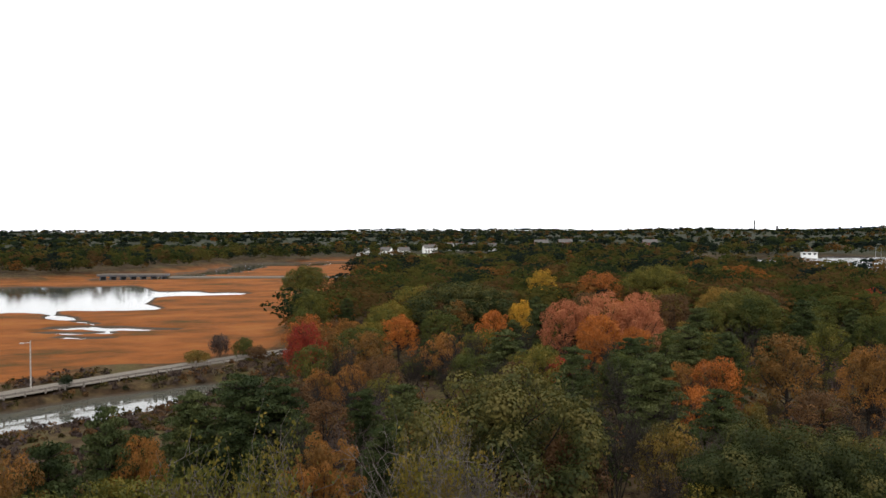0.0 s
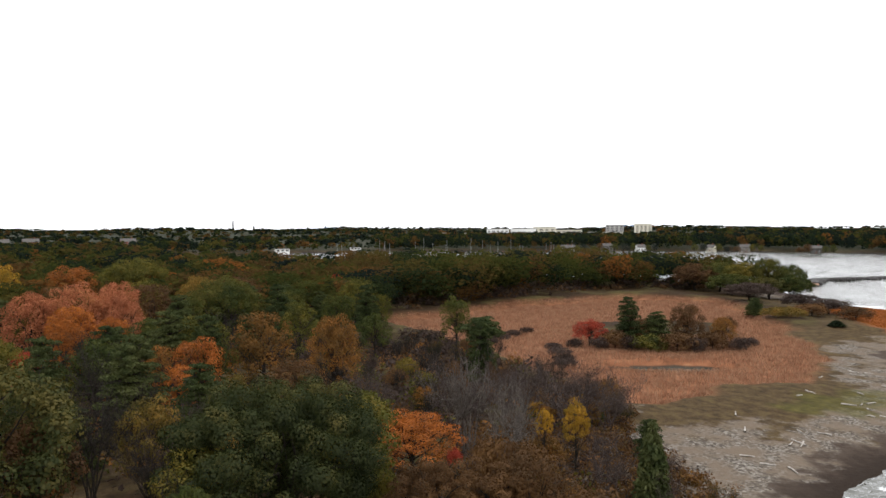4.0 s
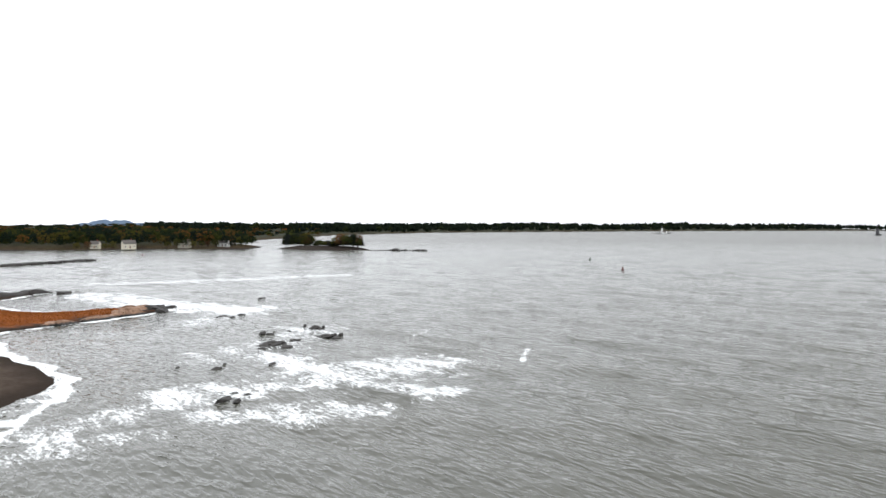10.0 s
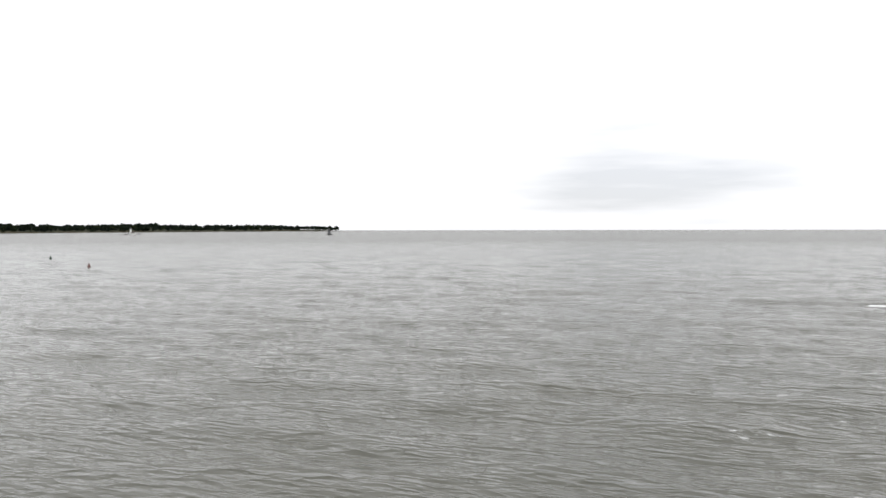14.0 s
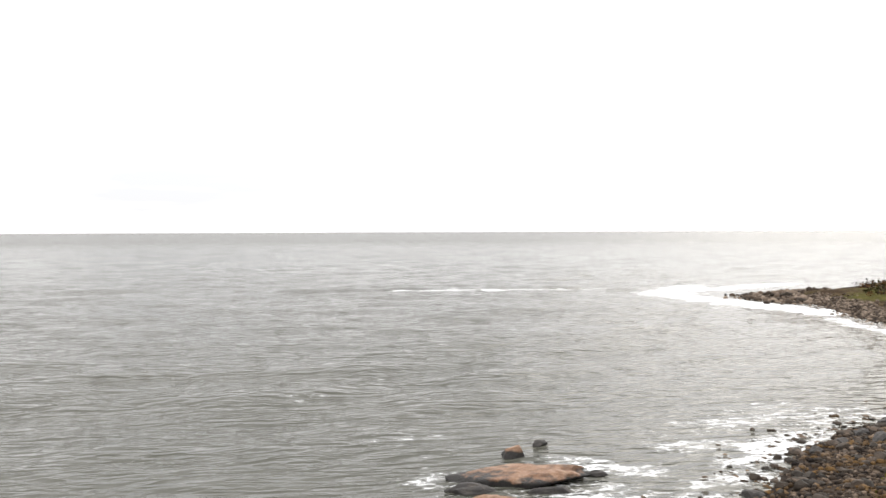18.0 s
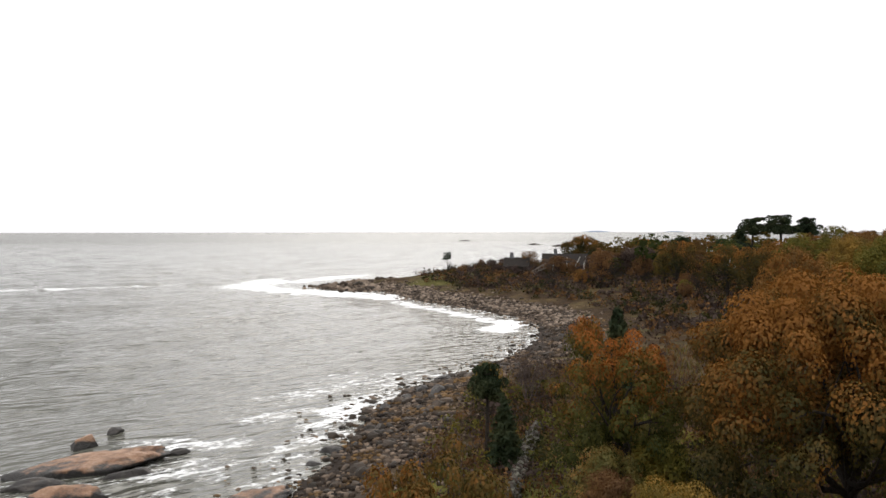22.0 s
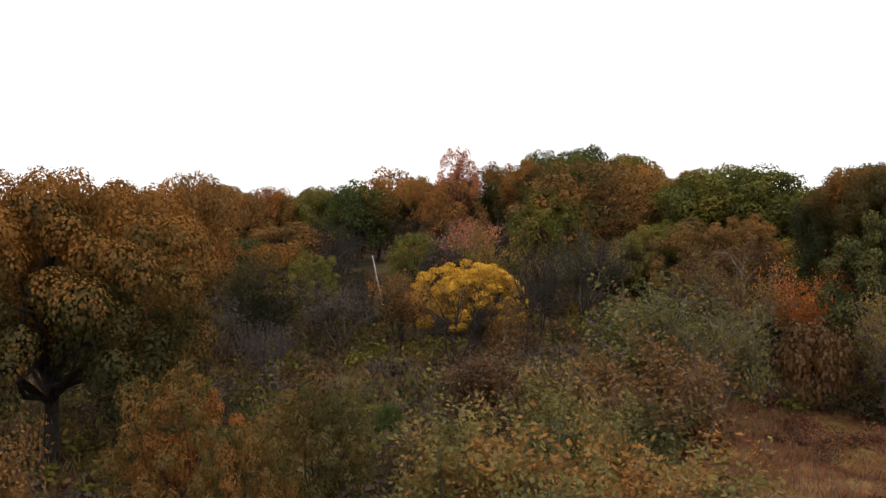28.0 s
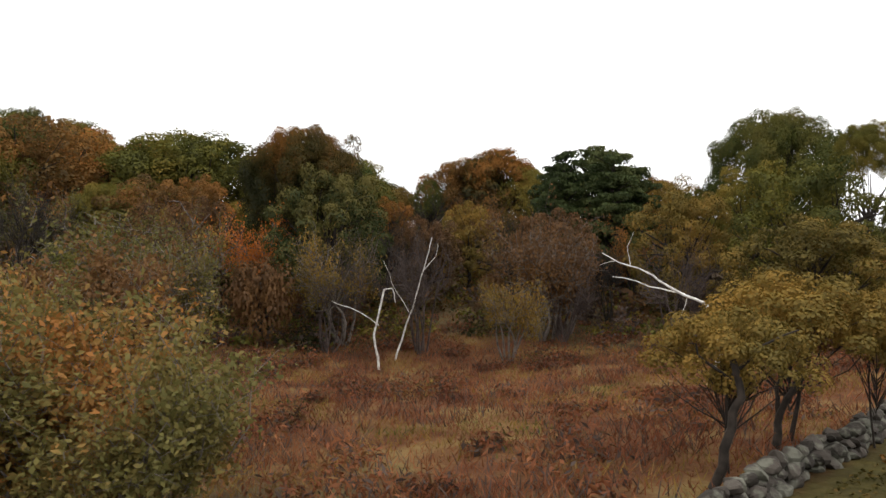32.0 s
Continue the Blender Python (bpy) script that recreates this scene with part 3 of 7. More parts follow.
def sea_shape(x, y):
    sd = -inside_distance(x, y, SEA)
    far = np.hypot(x, y)
    foam = np.zeros_like(x)
    wob = ragged(x, y, 9, 3) * 0.28 + ragged(x, y, 3.7, 6) * 0.15
    for ax, ay, bx, by, half, share in FOAM:
        d = near_line(x, y, ax, ay, bx, by) / half
        foam = np.maximum(foam, share * (1 - ease(d + wob, 0.35, 1.25)))
    # the wash along the beach and the rocks
    east = ease(x, 60, 75) * (1 - ease(far, 330, 420))
    run = 1 - ease(x, 104, 138)
    line = -(1.6 + 5.6 * run) + (1.5 - 0.6 * run) * ragged(x, y, 14, 8)
    # tongues of spent wave run up the wet sand behind the last small breaker
    tongue = ease(ragged(x * 1.0, y * 0.25, 5.2, 5) + 0.5 * ragged(x, y * 0.3, 2.3, 2), -0.35, 0.7)
    sheet_share = (0.62 - 0.62 * run * (1 - tongue)) * ease(-sd, -0.5, 0.6)
    wash = (0.95 - 0.15 * run) * np.exp(-((sd - line) / (1.1 - 0.3 * run)) ** 2) + sheet_share * (1 - ease(line - sd, -1.0, 0.5)) + 0.4 * (1 - run) * np.exp(-((sd - line + 4.5 + 2 * ragged(x, y, 22, 1)) / 0.9) ** 2)
    foam = np.maximum(foam, wash * east)
    rocks = ease(-x, -12, 2) * ease(-y, 20, 30) * (1 - ease(far, 270, 330))
    foam = np.maximum(foam, rocks * 0.46 * np.exp(-((sd + 1.0 + 1.5 * ragged(x, y, 8, 2)) / 1.8) ** 2))
    swell = ease(-sd, 2, 40) * (1 - ease(far, 600, 1500))
    u = x * 0.88 - y * 0.47 + ragged(x, y, 90, 2) * 5
    v = x * 0.42 - y * 0.90 + ragged(x, y, 70, 4) * 4
    along, across = x * CREST[0] + y * CREST[1], x * ACROSS[0] + y * ACROSS[1]
    z = swell * (0.10 * np.sin(u * 0.34) + 0.10 * np.sin(v * 0.47 + 1) + 0.05 * ragged(x, y, 7, 3))
    for size, high, turn in ((27, 0.34, 0.05), (13, 0.30, -0.12), (7.3, 0.19, 0.10), (4.4, 0.09, -0.2)):
        ridge = 1 - np.abs(ragged((along + across * turn) * 0.30, across - along * turn, size * 2, size))
        z += swell * high * (ridge - 0.6)
    # single breakers that have not yet fallen
    for ax, ay, bx, by, h, w in ((190, -36, 150, -54, 0.5, 1.6), (-20, -232, 60, -214, 0.7, 3.0), (118, -22, 104, -28, 0.6, 1.6), (145, -15, 122, -19, 0.6, 1.4)):
        d = near_line(x, y, ax, ay, bx, by)
        z = z + h * np.exp(-(d / w) ** 2)
    sheltered = ease(sd, 0, 3) * (1 - east) * (1 - rocks) + ((y > 100) & (x < 110)) + ((y > 60) & (x < 180))
    return z + ease(far, 1800, 4950) * 13 - 0.02, {"calm": np.clip(np.maximum(sheltered, 0.12 * ease(y + 0.25 * x, 60, 200) * ease(far, 170, 900)), 0, 1), "foam": foam, "chop": 0.03 + (0.04 + 0.2 * ease(far, 150, 1500)) * (1 - np.clip(sheltered, 0, 1))}


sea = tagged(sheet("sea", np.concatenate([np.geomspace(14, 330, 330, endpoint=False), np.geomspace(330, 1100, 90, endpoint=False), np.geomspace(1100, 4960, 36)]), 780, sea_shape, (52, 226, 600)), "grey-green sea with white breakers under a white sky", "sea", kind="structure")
sea.data.materials.append(MATS["sea_water"])

# ---- plants: a few shapes of each kind, stood about at many sizes ----
rng = np.random.default_rng(7)


def mesh_from(name, verts, faces):
    me = bpy.data.meshes.new(name)
    verts = np.asarray(verts, float)
    me.vertices.add(len(verts))
    me.vertices.foreach_set("co", verts.ravel())
    set_faces(me, np.asarray(faces))
    return me


def leaf_cards(centres, normals, size, long=1.0):
    """A four-cornered, slightly cupped leaf at each centre."""
    n = len(centres)
    normals = normals / (np.linalg.norm(normals, axis=1, keepdims=True) + 1e-9)
    other = rng.normal(size=(n, 3))
    u = np.cross(normals, other)
    u /= np.linalg.norm(u, axis=1, keepdims=True) + 1e-9
    v = np.cross(normals, u)
    s = (size * rng.uniform(0.6, 1.35, n))[:, None] / 2
    cup = normals * s * 0.35
    p = np.stack([centres - u * s * long, centres - v * s * 0.8 + cup, centres + u * s * long, centres + v * s * 0.8 + cup], 1)
    return p.reshape(-1, 3), np.arange(4 * n).reshape(n, 4)


def clump_leaves(clumps, count, size, flat=1.0, long=1.0, fuzz=0.2):
    """Leaves spread over the outsides of clumps (x, y, z, radius)."""
    clumps = np.asarray(clumps)
    weight = clumps[:, 3] ** 2
    pick = rng.choice(len(clumps), count, p=weight / weight.sum())
    d = rng.normal(size=(count, 3))
    d[:, 2] = d[:, 2] * 0.9 + 0.42
    d /= np.linalg.norm(d, axis=1, keepdims=True)
    r = clumps[pick, 3] * rng.uniform(0.72, 1.07, count)
    at = clumps[pick, :3] + d * r[:, None] * np.array([1, 1, flat])
    return leaf_cards(at, d + (0, 0, 0.25) + rng.normal(size=(count, 3)) * fuzz, size, long)


def tube(points, radii, sides=6):
    """A tapering limb along points."""
    points = np.asarray(points, float)
    verts, faces = [], []
    for i, p in enumerate(points):
        t = points[min(i + 1, len(points) - 1)] - points[max(i - 1, 0)]
        t = t / (np.linalg.norm(t) + 1e-9)
        a = np.cross(t, (0.31, 0.95, 0.12) if abs(t[1]) < 0.8 else (1, 0, 0))
        a /= np.linalg.norm(a)
        b = np.cross(t, a)
        for k in range(sides):
            w = 2 * math.pi * k / sides
            verts.append(p + (a * math.cos(w) + b * math.sin(w)) * radii[i])
    for i in range(len(points) - 1):
        for k in range(sides):
            q = (k + 1) % sides
            faces.append((i * sides + k, i * sides + q, (i + 1) * sides + q, (i + 1) * sides + k))
    return np.array(verts), np.array(faces)


def joined(pieces):
    verts, faces, n = [], [], 0
    for v, f in pieces:
        verts.append(v)
        faces.append(f + n)
        n += len(v)
    return np.concatenate(verts), np.concatenate(faces)


def bent(a, b, n=4, sag=0.08):
    a, b = np.asarray(a, float), np.asarray(b, float)
    k = np.linspace(0, 1, n)[:, None]
    off = rng.normal(size=3) * np.linalg.norm(b - a) * sag
    return a + (b - a) * k + off * np.sin(k * np.pi)


def broadleaf(kind, leaves, size, span, clumps=46, low=-0.35, limbs=3, swell=0.27, mid=0.55, long=1.0, stout=1.0, crook=0.03):
    """Trunk and crown meshes; span: the radius and height that they are made at, in metres."""
    wide, high = span
    cl = []
    for i in range(clumps):
        z = low + (1 - low) * (i + 0.5) / clumps
        w = i * 2.39996 + rng.uniform(-0.4, 0.4)
        r = math.sqrt(max(0.0, 1 - z * z)) if z > 0 else 1.0 - 0.45 * z * z
        k = rng.uniform(0.76, 0.99)
        cl.append((r * k * math.cos(w) * wide, r * k * math.sin(w) * wide, (mid + z * k * (0.97 - mid)) * high, swell * wide * rng.uniform(0.6, 1.25)))
    for i in range(clumps // 3):
        cl.append((*(rng.normal(size=2) * 0.3 * wide), rng.uniform(mid - 0.12, 0.85) * high, swell * wide * 1.2))
    cl = np.array(cl)
    v, f = clump_leaves(cl, leaves, size, flat=0.7, long=long)
    # the crown fills its span
    v = v * (wide / np.percentile(np.hypot(v[:, 0], v[:, 1]), 98), wide / np.percentile(np.hypot(v[:, 0], v[:, 1]), 98), high / np.percentile(v[:, 2], 99.7))
    girth = 0.034 * (wide + high) / 2 * stout
    top = (rng.normal() * 0.03 * wide, rng.normal() * 0.03 * wide, 0.72 * high)
    pieces = [tube(bent((0, 0, -0.03 * high), top, 5, crook), np.array([1.25, 1.0, 0.85, 0.6, 0.25]) * girth, 8)]
    for c in cl[::limbs]:
        z0 = rng.uniform(0.18, 0.5) * high
        pieces.append(tube(bent((0, 0, z0), c[:3], 5, 0.09), np.array([0.5, 0.38, 0.26, 0.16, 0.07]) * girth, 5))
    return mesh_from(kind + "_trunk", *joined(pieces)), mesh_from(kind + "_crown", v, f), span


def conifer(kind, leaves, size, span, tiers=9, bare=0.25, uneven=0.35, top=0.12, tuft=0.24, stout=1.0, flat=0.8):
    """A pine: tiers of level boughs, each ending in a flat tuft."""
    wide, high = span
    girth = 0.03 * (wide + high) / 2 * stout
    cl, pieces = [], [tube(bent((0, 0, -0.03 * high), (0, 0, 0.98 * high), 5, 0.01), np.array([1.2, 1.0, 0.8, 0.5, 0.1]) * girth, 7)]
    for i in range(tiers):
        k = (i + 0.5) / tiers
        z = bare + (0.95 - bare) * k
        reach = (1 - k) ** 0.75 * (1 - top) + top
        n = 6 if i < tiers - 2 else 4
        for j in range(n):
            w = j * 6.2832 / n + i * 1.1 + rng.uniform(-0.3, 0.3)
            r = reach * rng.uniform(1 - uneven, 1.05) * wide
            tip = np.array((r * math.cos(w), r * math.sin(w), (z + rng.uniform(-0.02, 0.05)) * high))
            pieces.append(tube(bent((0, 0, (z - 0.05) * high), tip, 3, 0.03), np.array([0.35, 0.22, 0.08]) * girth, 4))
            cl.append((*(tip * (0.85, 0.85, 1)), tuft * wide * (0.45 + 0.55 * reach)))
            cl.append((*(tip * (0.48, 0.48, 1)), tuft * wide * (0.45 + 0.55 * reach)))
    cl.append((0, 0, 0.95 * high, 0.1 * wide))
    v, f = clump_leaves(cl, leaves, size, flat=flat, long=2.0, fuzz=0.8)
    return mesh_from(kind + "_trunk", *joined(pieces)), mesh_from(kind + "_crown", v, f), span


def thicket(kind, span, stems=7, twigs=420, spread=1.0, thick=1.0, leaves=0, size=0.2, long=1.0, droop=0.5):
    """A bare or thin tree or bush: stems that fork into boughs and fine twigs, with or without leaves."""
    wide, high = span
    m3 = np.array((wide, wide, high))
    girth = (wide + high) / 2 * thick
    pieces, tips = [], []
    for s in range(stems):
        w = rng.uniform(0, 6.2832)
        r = spread * math.sqrt(rng.uniform(0.05, 1)) * 0.6
        mid = np.array((r * 0.6 * math.cos(w), r * 0.6 * math.sin(w), rng.uniform(0.35, 0.55)))
        pieces.append(tube(bent(np.array((rng.normal() * 0.05, rng.normal() * 0.05, -0.03)) * m3, mid * m3, 5, 0.10), np.array([0.021, 0.017, 0.015, 0.012, 0.009]) * girth, 6))
        for b in range(6):
            w2 = w + rng.uniform(-1.3, 1.3)
            tip = mid + np.array((math.cos(w2) * rng.uniform(0.1, 0.5), math.sin(w2) * rng.uniform(0.1, 0.5), rng.uniform(-0.05, 0.40)))
            pieces.append(tube(bent(mid * m3, tip * m3, 4, 0.12), np.array([0.009, 0.007, 0.005, 0.003]) * girth, 4))
            tips.append((mid, tip))
    for i in range(twigs):
        mid, tip = tips[rng.integers(len(tips))]
        start = mid + (tip - mid) * rng.uniform(0.1, 1.0)
        d = rng.normal(size=3) * (0.14, 0.14, 0.08) + (tip - mid) * 0.25 + (0, 0, 0.06)
        pieces.append(tube(bent(start * m3, (start + d) * m3, 3, 0.12), np.array([0.0030, 0.0022, 0.0010]) * girth, 3))
        tips.append((start, start + d * 0.8))
    v, f = joined(pieces)
    fit3 = np.array((wide, wide, high)) / (np.percentile(np.hypot(v[:, 0], v[:, 1]), 99), np.percentile(np.hypot(v[:, 0], v[:, 1]), 99), np.percentile(v[:, 2], 99.5))
    trunk = mesh_from(kind + "_stems", v * fit3, f)
    if not leaves:
        return trunk, None, span
    pick = rng.integers(len(tips), size=leaves)
    along = rng.uniform(0.35, 1.1, leaves)[:, None]
    a, b = np.array([tips[k][0] for k in pick]), np.array([tips[k][1] for k in pick])
    at = (a + (b - a) * along) * m3 * fit3 + rng.normal(size=(leaves, 3)) * size * 1.6
    return trunk, mesh_from(kind + "_leaves", *leaf_cards(at, rng.normal(size=(leaves, 3)) + (0, 0, droop), size, long)), span


SHAPES = {
    "oak": [broadleaf("oak", 23000, 0.23, (6.5, 11), 84, -0.5, 4, 0.185) for i in range(3)],
    "maple": [broadleaf("maple", 12500, 0.18, (4.5, 9), 74, -0.65, swell=0.19) for i in range(3)],
    "wood": [broadleaf("wood", 6200, 0.23, (4, 9), 44, -0.75, swell=0.24) for i in range(4)],
    "near_oak": [broadleaf("near_oak", 100000, 0.14, (7, 9.5), 130, -0.6, 5, 0.15, 0.5) for i in range(2)],
    "near_maple": [broadleaf("near_maple", 20000, 0.125, (3.4, 7), 64, -0.75, 3, 0.17, 0.5) for i in range(3)],
    "pine": [conifer("pine", 21000, 0.14, (4, 10), 12, 0.12, 0.5, 0.30, 0.22, flat=0.42) for i in range(3)],
    "spruce": [conifer("spruce", 4200, 0.13, (1.1, 4), 12, 0.10, 0.2, 0.06, 0.3) for i in range(2)],
    "umbrella": [conifer("umbrella", 5200, 0.20, (3, 9), 4, 0.62, 0.6, 0.6, 0.24, 1.5, 0.75) for i in range(3)],
    "lone": [conifer("lone", 900, 0.13, (1.6, 5), 3, 0.70, 0.6, 0.6, 0.22, 0.8, 0.6)],
    "bare": [thicket("bare", (4, 5.5), 8, 620) for i in range(3)],
    "sparse": [thicket("sparse", (3.5, 5), 7, 420, leaves=5200, size=0.11, long=1.3) for i in range(3)],
    "near_sparse": [thicket("near_sparse", (2.2, 4.4), 7, 520, leaves=13000, size=0.082, long=1.5, thick=0.7) for i in range(3)],
    "near_bare": [thicket("near_bare", (2.6, 4.0), 8, 900, thick=0.7) for i in range(2)],
    "bush": [broadleaf("bush", 2600, 0.19, (2, 2.2), 20, -0.8, swell=0.4) for i in range(3)],
    "near_bush": [broadleaf("near_bush", 9000, 0.09, (1.6, 2.0), 26, -0.8, 2, 0.34) for i in range(2)],
    "near_apple": [broadleaf("near_apple", 13000, 0.085, (2.2, 4.6), 46, -0.1, 2, 0.2, 0.66, 1.2, 0.42, 0.12) for i in range(2)],
}
NAMES = {"oak": "oak_tree", "maple": "maple_tree", "wood": "tree", "pine": "pine_tree", "spruce": "conifer", "umbrella": "pine_tree", "lone": "pine_tree", "bare": "bare_tree", "sparse": "small_tree", "bush": "bush", "near_apple": "small_tree"}
WORDS = {"olive": "olive-green", "green": "dark green", "rust": "rust-brown", "brown": "dull brown", "orange": "bright orange", "coral": "coral-pink and orange", "gold": "golden yellow",
         "ochre": "yellow-ochre", "red": "crimson red", "pine": "deep green", "dark_pine": "near-black green", "maple_mix": "green turning orange", "oak_mix": "dark green turning rust", "far_wood": "dark", "brush": "grey-brown", "oak_green": "dark green and brown", "orange_rust": "rusty orange", "thicket_mix": "olive and rust"}
LABELS = {"oak": "broad {} oak with a dense domed crown", "maple": "round-crowned {} autumn maple", "wood": "{} woodland tree in autumn leaf", "pine": "{} white pine with level tiered boughs",
          "spruce": "{} cone-shaped evergreen conifer", "lone": "single thin {} pine with a small flat crown", "umbrella": "tall {} pine with a flat open crown", "bare": "leafless grey-brown tree with a haze of fine twigs",
          "sparse": "thinly leaved {} tree with twisted boughs", "bush": "low rounded {} bush in autumn leaf", "apple": "leaning {} tree with a flat crown"}
count = 0


def plant(kind, x, y, height, radius, colour, bark="bark", base=None, group="", label=""):
    """Stands one plant on the ground: an empty at its foot, with its stem and its crown."""
    global count
    count += 1
    k = (count * 7 + int(abs(x) * 3 + abs(y))) % len(SHAPES[kind])
    stem, crown, (wide, high) = SHAPES[kind][k]
    plain = kind.replace("near_", "")
    part_crown = plain in ("oak", "maple", "wood", "bush", "apple")
    if not part_crown:
        radius = max(radius, height / high * wide / 1.5)
    word = {"apple": "small_tree"}.get(plain) or NAMES[plain]
    z = (ground_z(x, y) if base is None else base) - 0.05
    foot = new(word)
    foot.matrix_world = pose(x, y, z, 0, 0, (count * 137.5) % 360) @ Matrix.Diagonal((radius / wide, radius / wide, height / high, 1))
    tagged(foot, label or LABELS[plain].format(WORDS[colour]), word.split("_")[-1], group or "trees and bushes")
    # a tall narrow tree keeps its crown's leaves in shape, high on a longer stem
    squash = min(1.0, (1.5 if kind.startswith("near") else 2.0) * (radius / wide) / (height / high)) if part_crown else 1.0
    for part_name, mesh, mat in (("trunk", stem, bark), ("crown", crown, colour)):
        if mesh:
            if not mesh.materials:
                mesh.materials.append(MATS[mat])
            ob = new(part_name, mesh)
            ob.parent = foot
            if part_name == "crown" and squash < 1:
                ob.matrix_basis = Matrix.Translation((0, 0, high * (1 - squash))) @ Matrix.Diagonal((1, 1, squash, 1))
            ob.material_slots[0].link = "OBJECT"
            ob.material_slots[0].material = MATS[mat]
    return foot


def crowned(kind, colour, x, y, top, radius):
    """A plant whose top stands at that height above the sea."""
    z = ground_z(x, y)
    plant(kind, x, y, max(top - z, radius * 0.7, 1.0), radius, colour, "twig" if kind.endswith("bare") else "grey_bark" if kind.endswith("sparse") else "bark", z)


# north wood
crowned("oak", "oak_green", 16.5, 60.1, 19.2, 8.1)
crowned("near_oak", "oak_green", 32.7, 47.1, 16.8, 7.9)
crowned("maple", "orange", 51.9, 53.2, 10.8, 4.7)
crowned("maple", "coral", 50.6, 141.0, 17.4, 5.2)
crowned("maple", "coral", 57.2, 140.0, 18.6, 5.6)
crowned("maple", "coral", 62.0, 136.0, 17.2, 4.6)
crowned("maple", "orange", 53.6, 133.0, 15.2, 4.4)
crowned("maple", "orange", 58.6, 129.0, 13.4, 3.6)
crowned("maple", "coral", 66.1, 143.8, 18.1, 5.1)
crowned("maple", "gold", 73.3, 224.6, 18.6, 5.2)
crowned("maple", "orange", 89.8, 222.9, 17.9, 7.8)
crowned("wood", "gold", 51.4, 172.8, 14.6, 2.8)
crowned("pine", "pine", 34.8, 125.6, 14.2, 5.6)
crowned("pine", "pine", 58.2, 109.8, 16.3, 4.6)
crowned("pine", "pine", 59.8, 102.1, 15.9, 3.9)
crowned("pine", "pine", 39.9, 83.2, 16.5, 4.9)
crowned("pine", "pine", 42.0, 73.1, 14.5, 3.8)
crowned("maple", "red", 152.0, 188.7, 14.3, 4.6)
crowned("wood", "rust", 66.2, 98.0, 15.8, 4.7)
crowned("maple", "rust", 68.1, 84.2, 16.3, 3.9)
crowned("oak", "oak_green", 41.4, 185.7, 17.7, 13.8)
crowned("oak", "green", 96.7, 158.0, 17.1, 7.8)
crowned("oak", "olive", 106.2, 221.1, 19.5, 10.4)
crowned("pine", "pine", 88.7, 76.7, 14.4, 3.2)
crowned("bare", "olive", 63.0, 57.5, 14.4, 5.7)
crowned("bare", "olive", 79.9, 55.4, 11.6, 6.4)
crowned("bare", "olive", 82.4, 63.9, 11.6, 4.5)
crowned("bare", "olive", 59.6, 67.8, 12.8, 4.1)
crowned("near_maple", "gold", 66.3, 45.2, 10.6, 1.4)
crowned("near_maple", "gold", 66.2, 48.9, 9.4, 1.0)
crowned("bush", "brown", 50.7, 42.7, 10.7, 2.6)
crowned("spruce", "pine", 66.6, 37.1, 10.2, 1.8)
crowned("maple", "red", 39.0, 111.7, 11.8, 2.6)
crowned("maple", "orange", 47.4, 119.2, 14.9, 3.2)
crowned("maple", "ochre", 99.8, 173.6, 16.5, 5.6)
crowned("sparse", "olive", 10.4, 50.2, 17.6, 2.0)
crowned("pine", "pine", -3.8, 77.9, 16.8, 6.1)
crowned("pine", "pine", -13.3, 65.7, 16.8, 3.3)
crowned("maple", "red", 3.7, 139.0, 14.5, 3.7)
crowned("sparse", "olive", -5.6, 48.7, 17.5, 1.8)
crowned("sparse", "olive", -2.2, 50.0, 17.2, 2.0)
crowned("pine", "pine", -8.8, 81.6, 14.7, 4.5)
crowned("pine", "pine", -0.5, 81.0, 15.7, 4.3)
crowned("pine", "pine", -16.0, 59.9, 16.0, 3.6)
crowned("pine", "pine", -11.6, 69.0, 14.4, 3.1)
crowned("bare", "olive", 12.1, 89.2, 12.3, 5.0)
crowned("bare", "olive", 5.9, 74.8, 12.8, 3.7)
crowned("wood", "green", 14.9, 159.3, 11.0, 5.0)
crowned("oak", "green", 8.5, 329.9, 16.3, 9.3)
crowned("oak", "olive", 25.6, 198.4, 11.8, 6.3)
crowned("near_maple", "rust", 2.5, 56.0, 16.1, 3.0)
crowned("maple", "rust", -17.8, 57.3, 15.4, 2.8)
crowned("maple", "rust", -10.8, 65.1, 14.4, 2.2)
crowned("near_maple", "green", 19.5, 35.2, 15.5, 1.8)
crowned("wood", "ochre", 30.7, 61.0, 14.4, 2.9)
crowned("wood", "brown", 59.2, 80.9, 11.8, 3.8)
crowned("wood", "green", 50.0, 57.6, 12.5, 3.4)
crowned("bare", "olive", 31.4, 58.4, 14.7, 3.5)
crowned("maple", "rust", 13.1, 71.1, 14.6, 3.0)
crowned("wood", "brown", 47.8, 36.7, 11.3, 3.5)
crowned("near_maple", "brown", 39.5, 38.6, 11.9, 3.3)
crowned("wood", "olive", 40.3, 49.2, 14.6, 4.6)
crowned("near_maple", "brown", 45.7, 38.3, 10.5, 3.8)
crowned("bush", "brown", 53.2, 41.8, 10.0, 2.1)
crowned("bare", "olive", 51.3, 44.1, 10.6, 2.6)
crowned("bush", "red", 48.2, 44.6, 9.8, 0.7)
crowned("bush", "gold", 83.2, 62.3, 5.5, 1.7)
crowned("bush", "gold", 87.6, 59.4, 6.1, 1.5)
crowned("bush", "green", 86.7, 57.2, 5.0, 2.2)
crowned("umbrella", "pine", 107.4, 92.7, 12.1, 4.9)
crowned("bare", "olive", 86.4, 53.9, 9.4, 4.7)
crowned("bare", "olive", 85.9, 61.9, 10.5, 5.4)
crowned("bare", "olive", 77.5, 63.0, 10.5, 5.3)
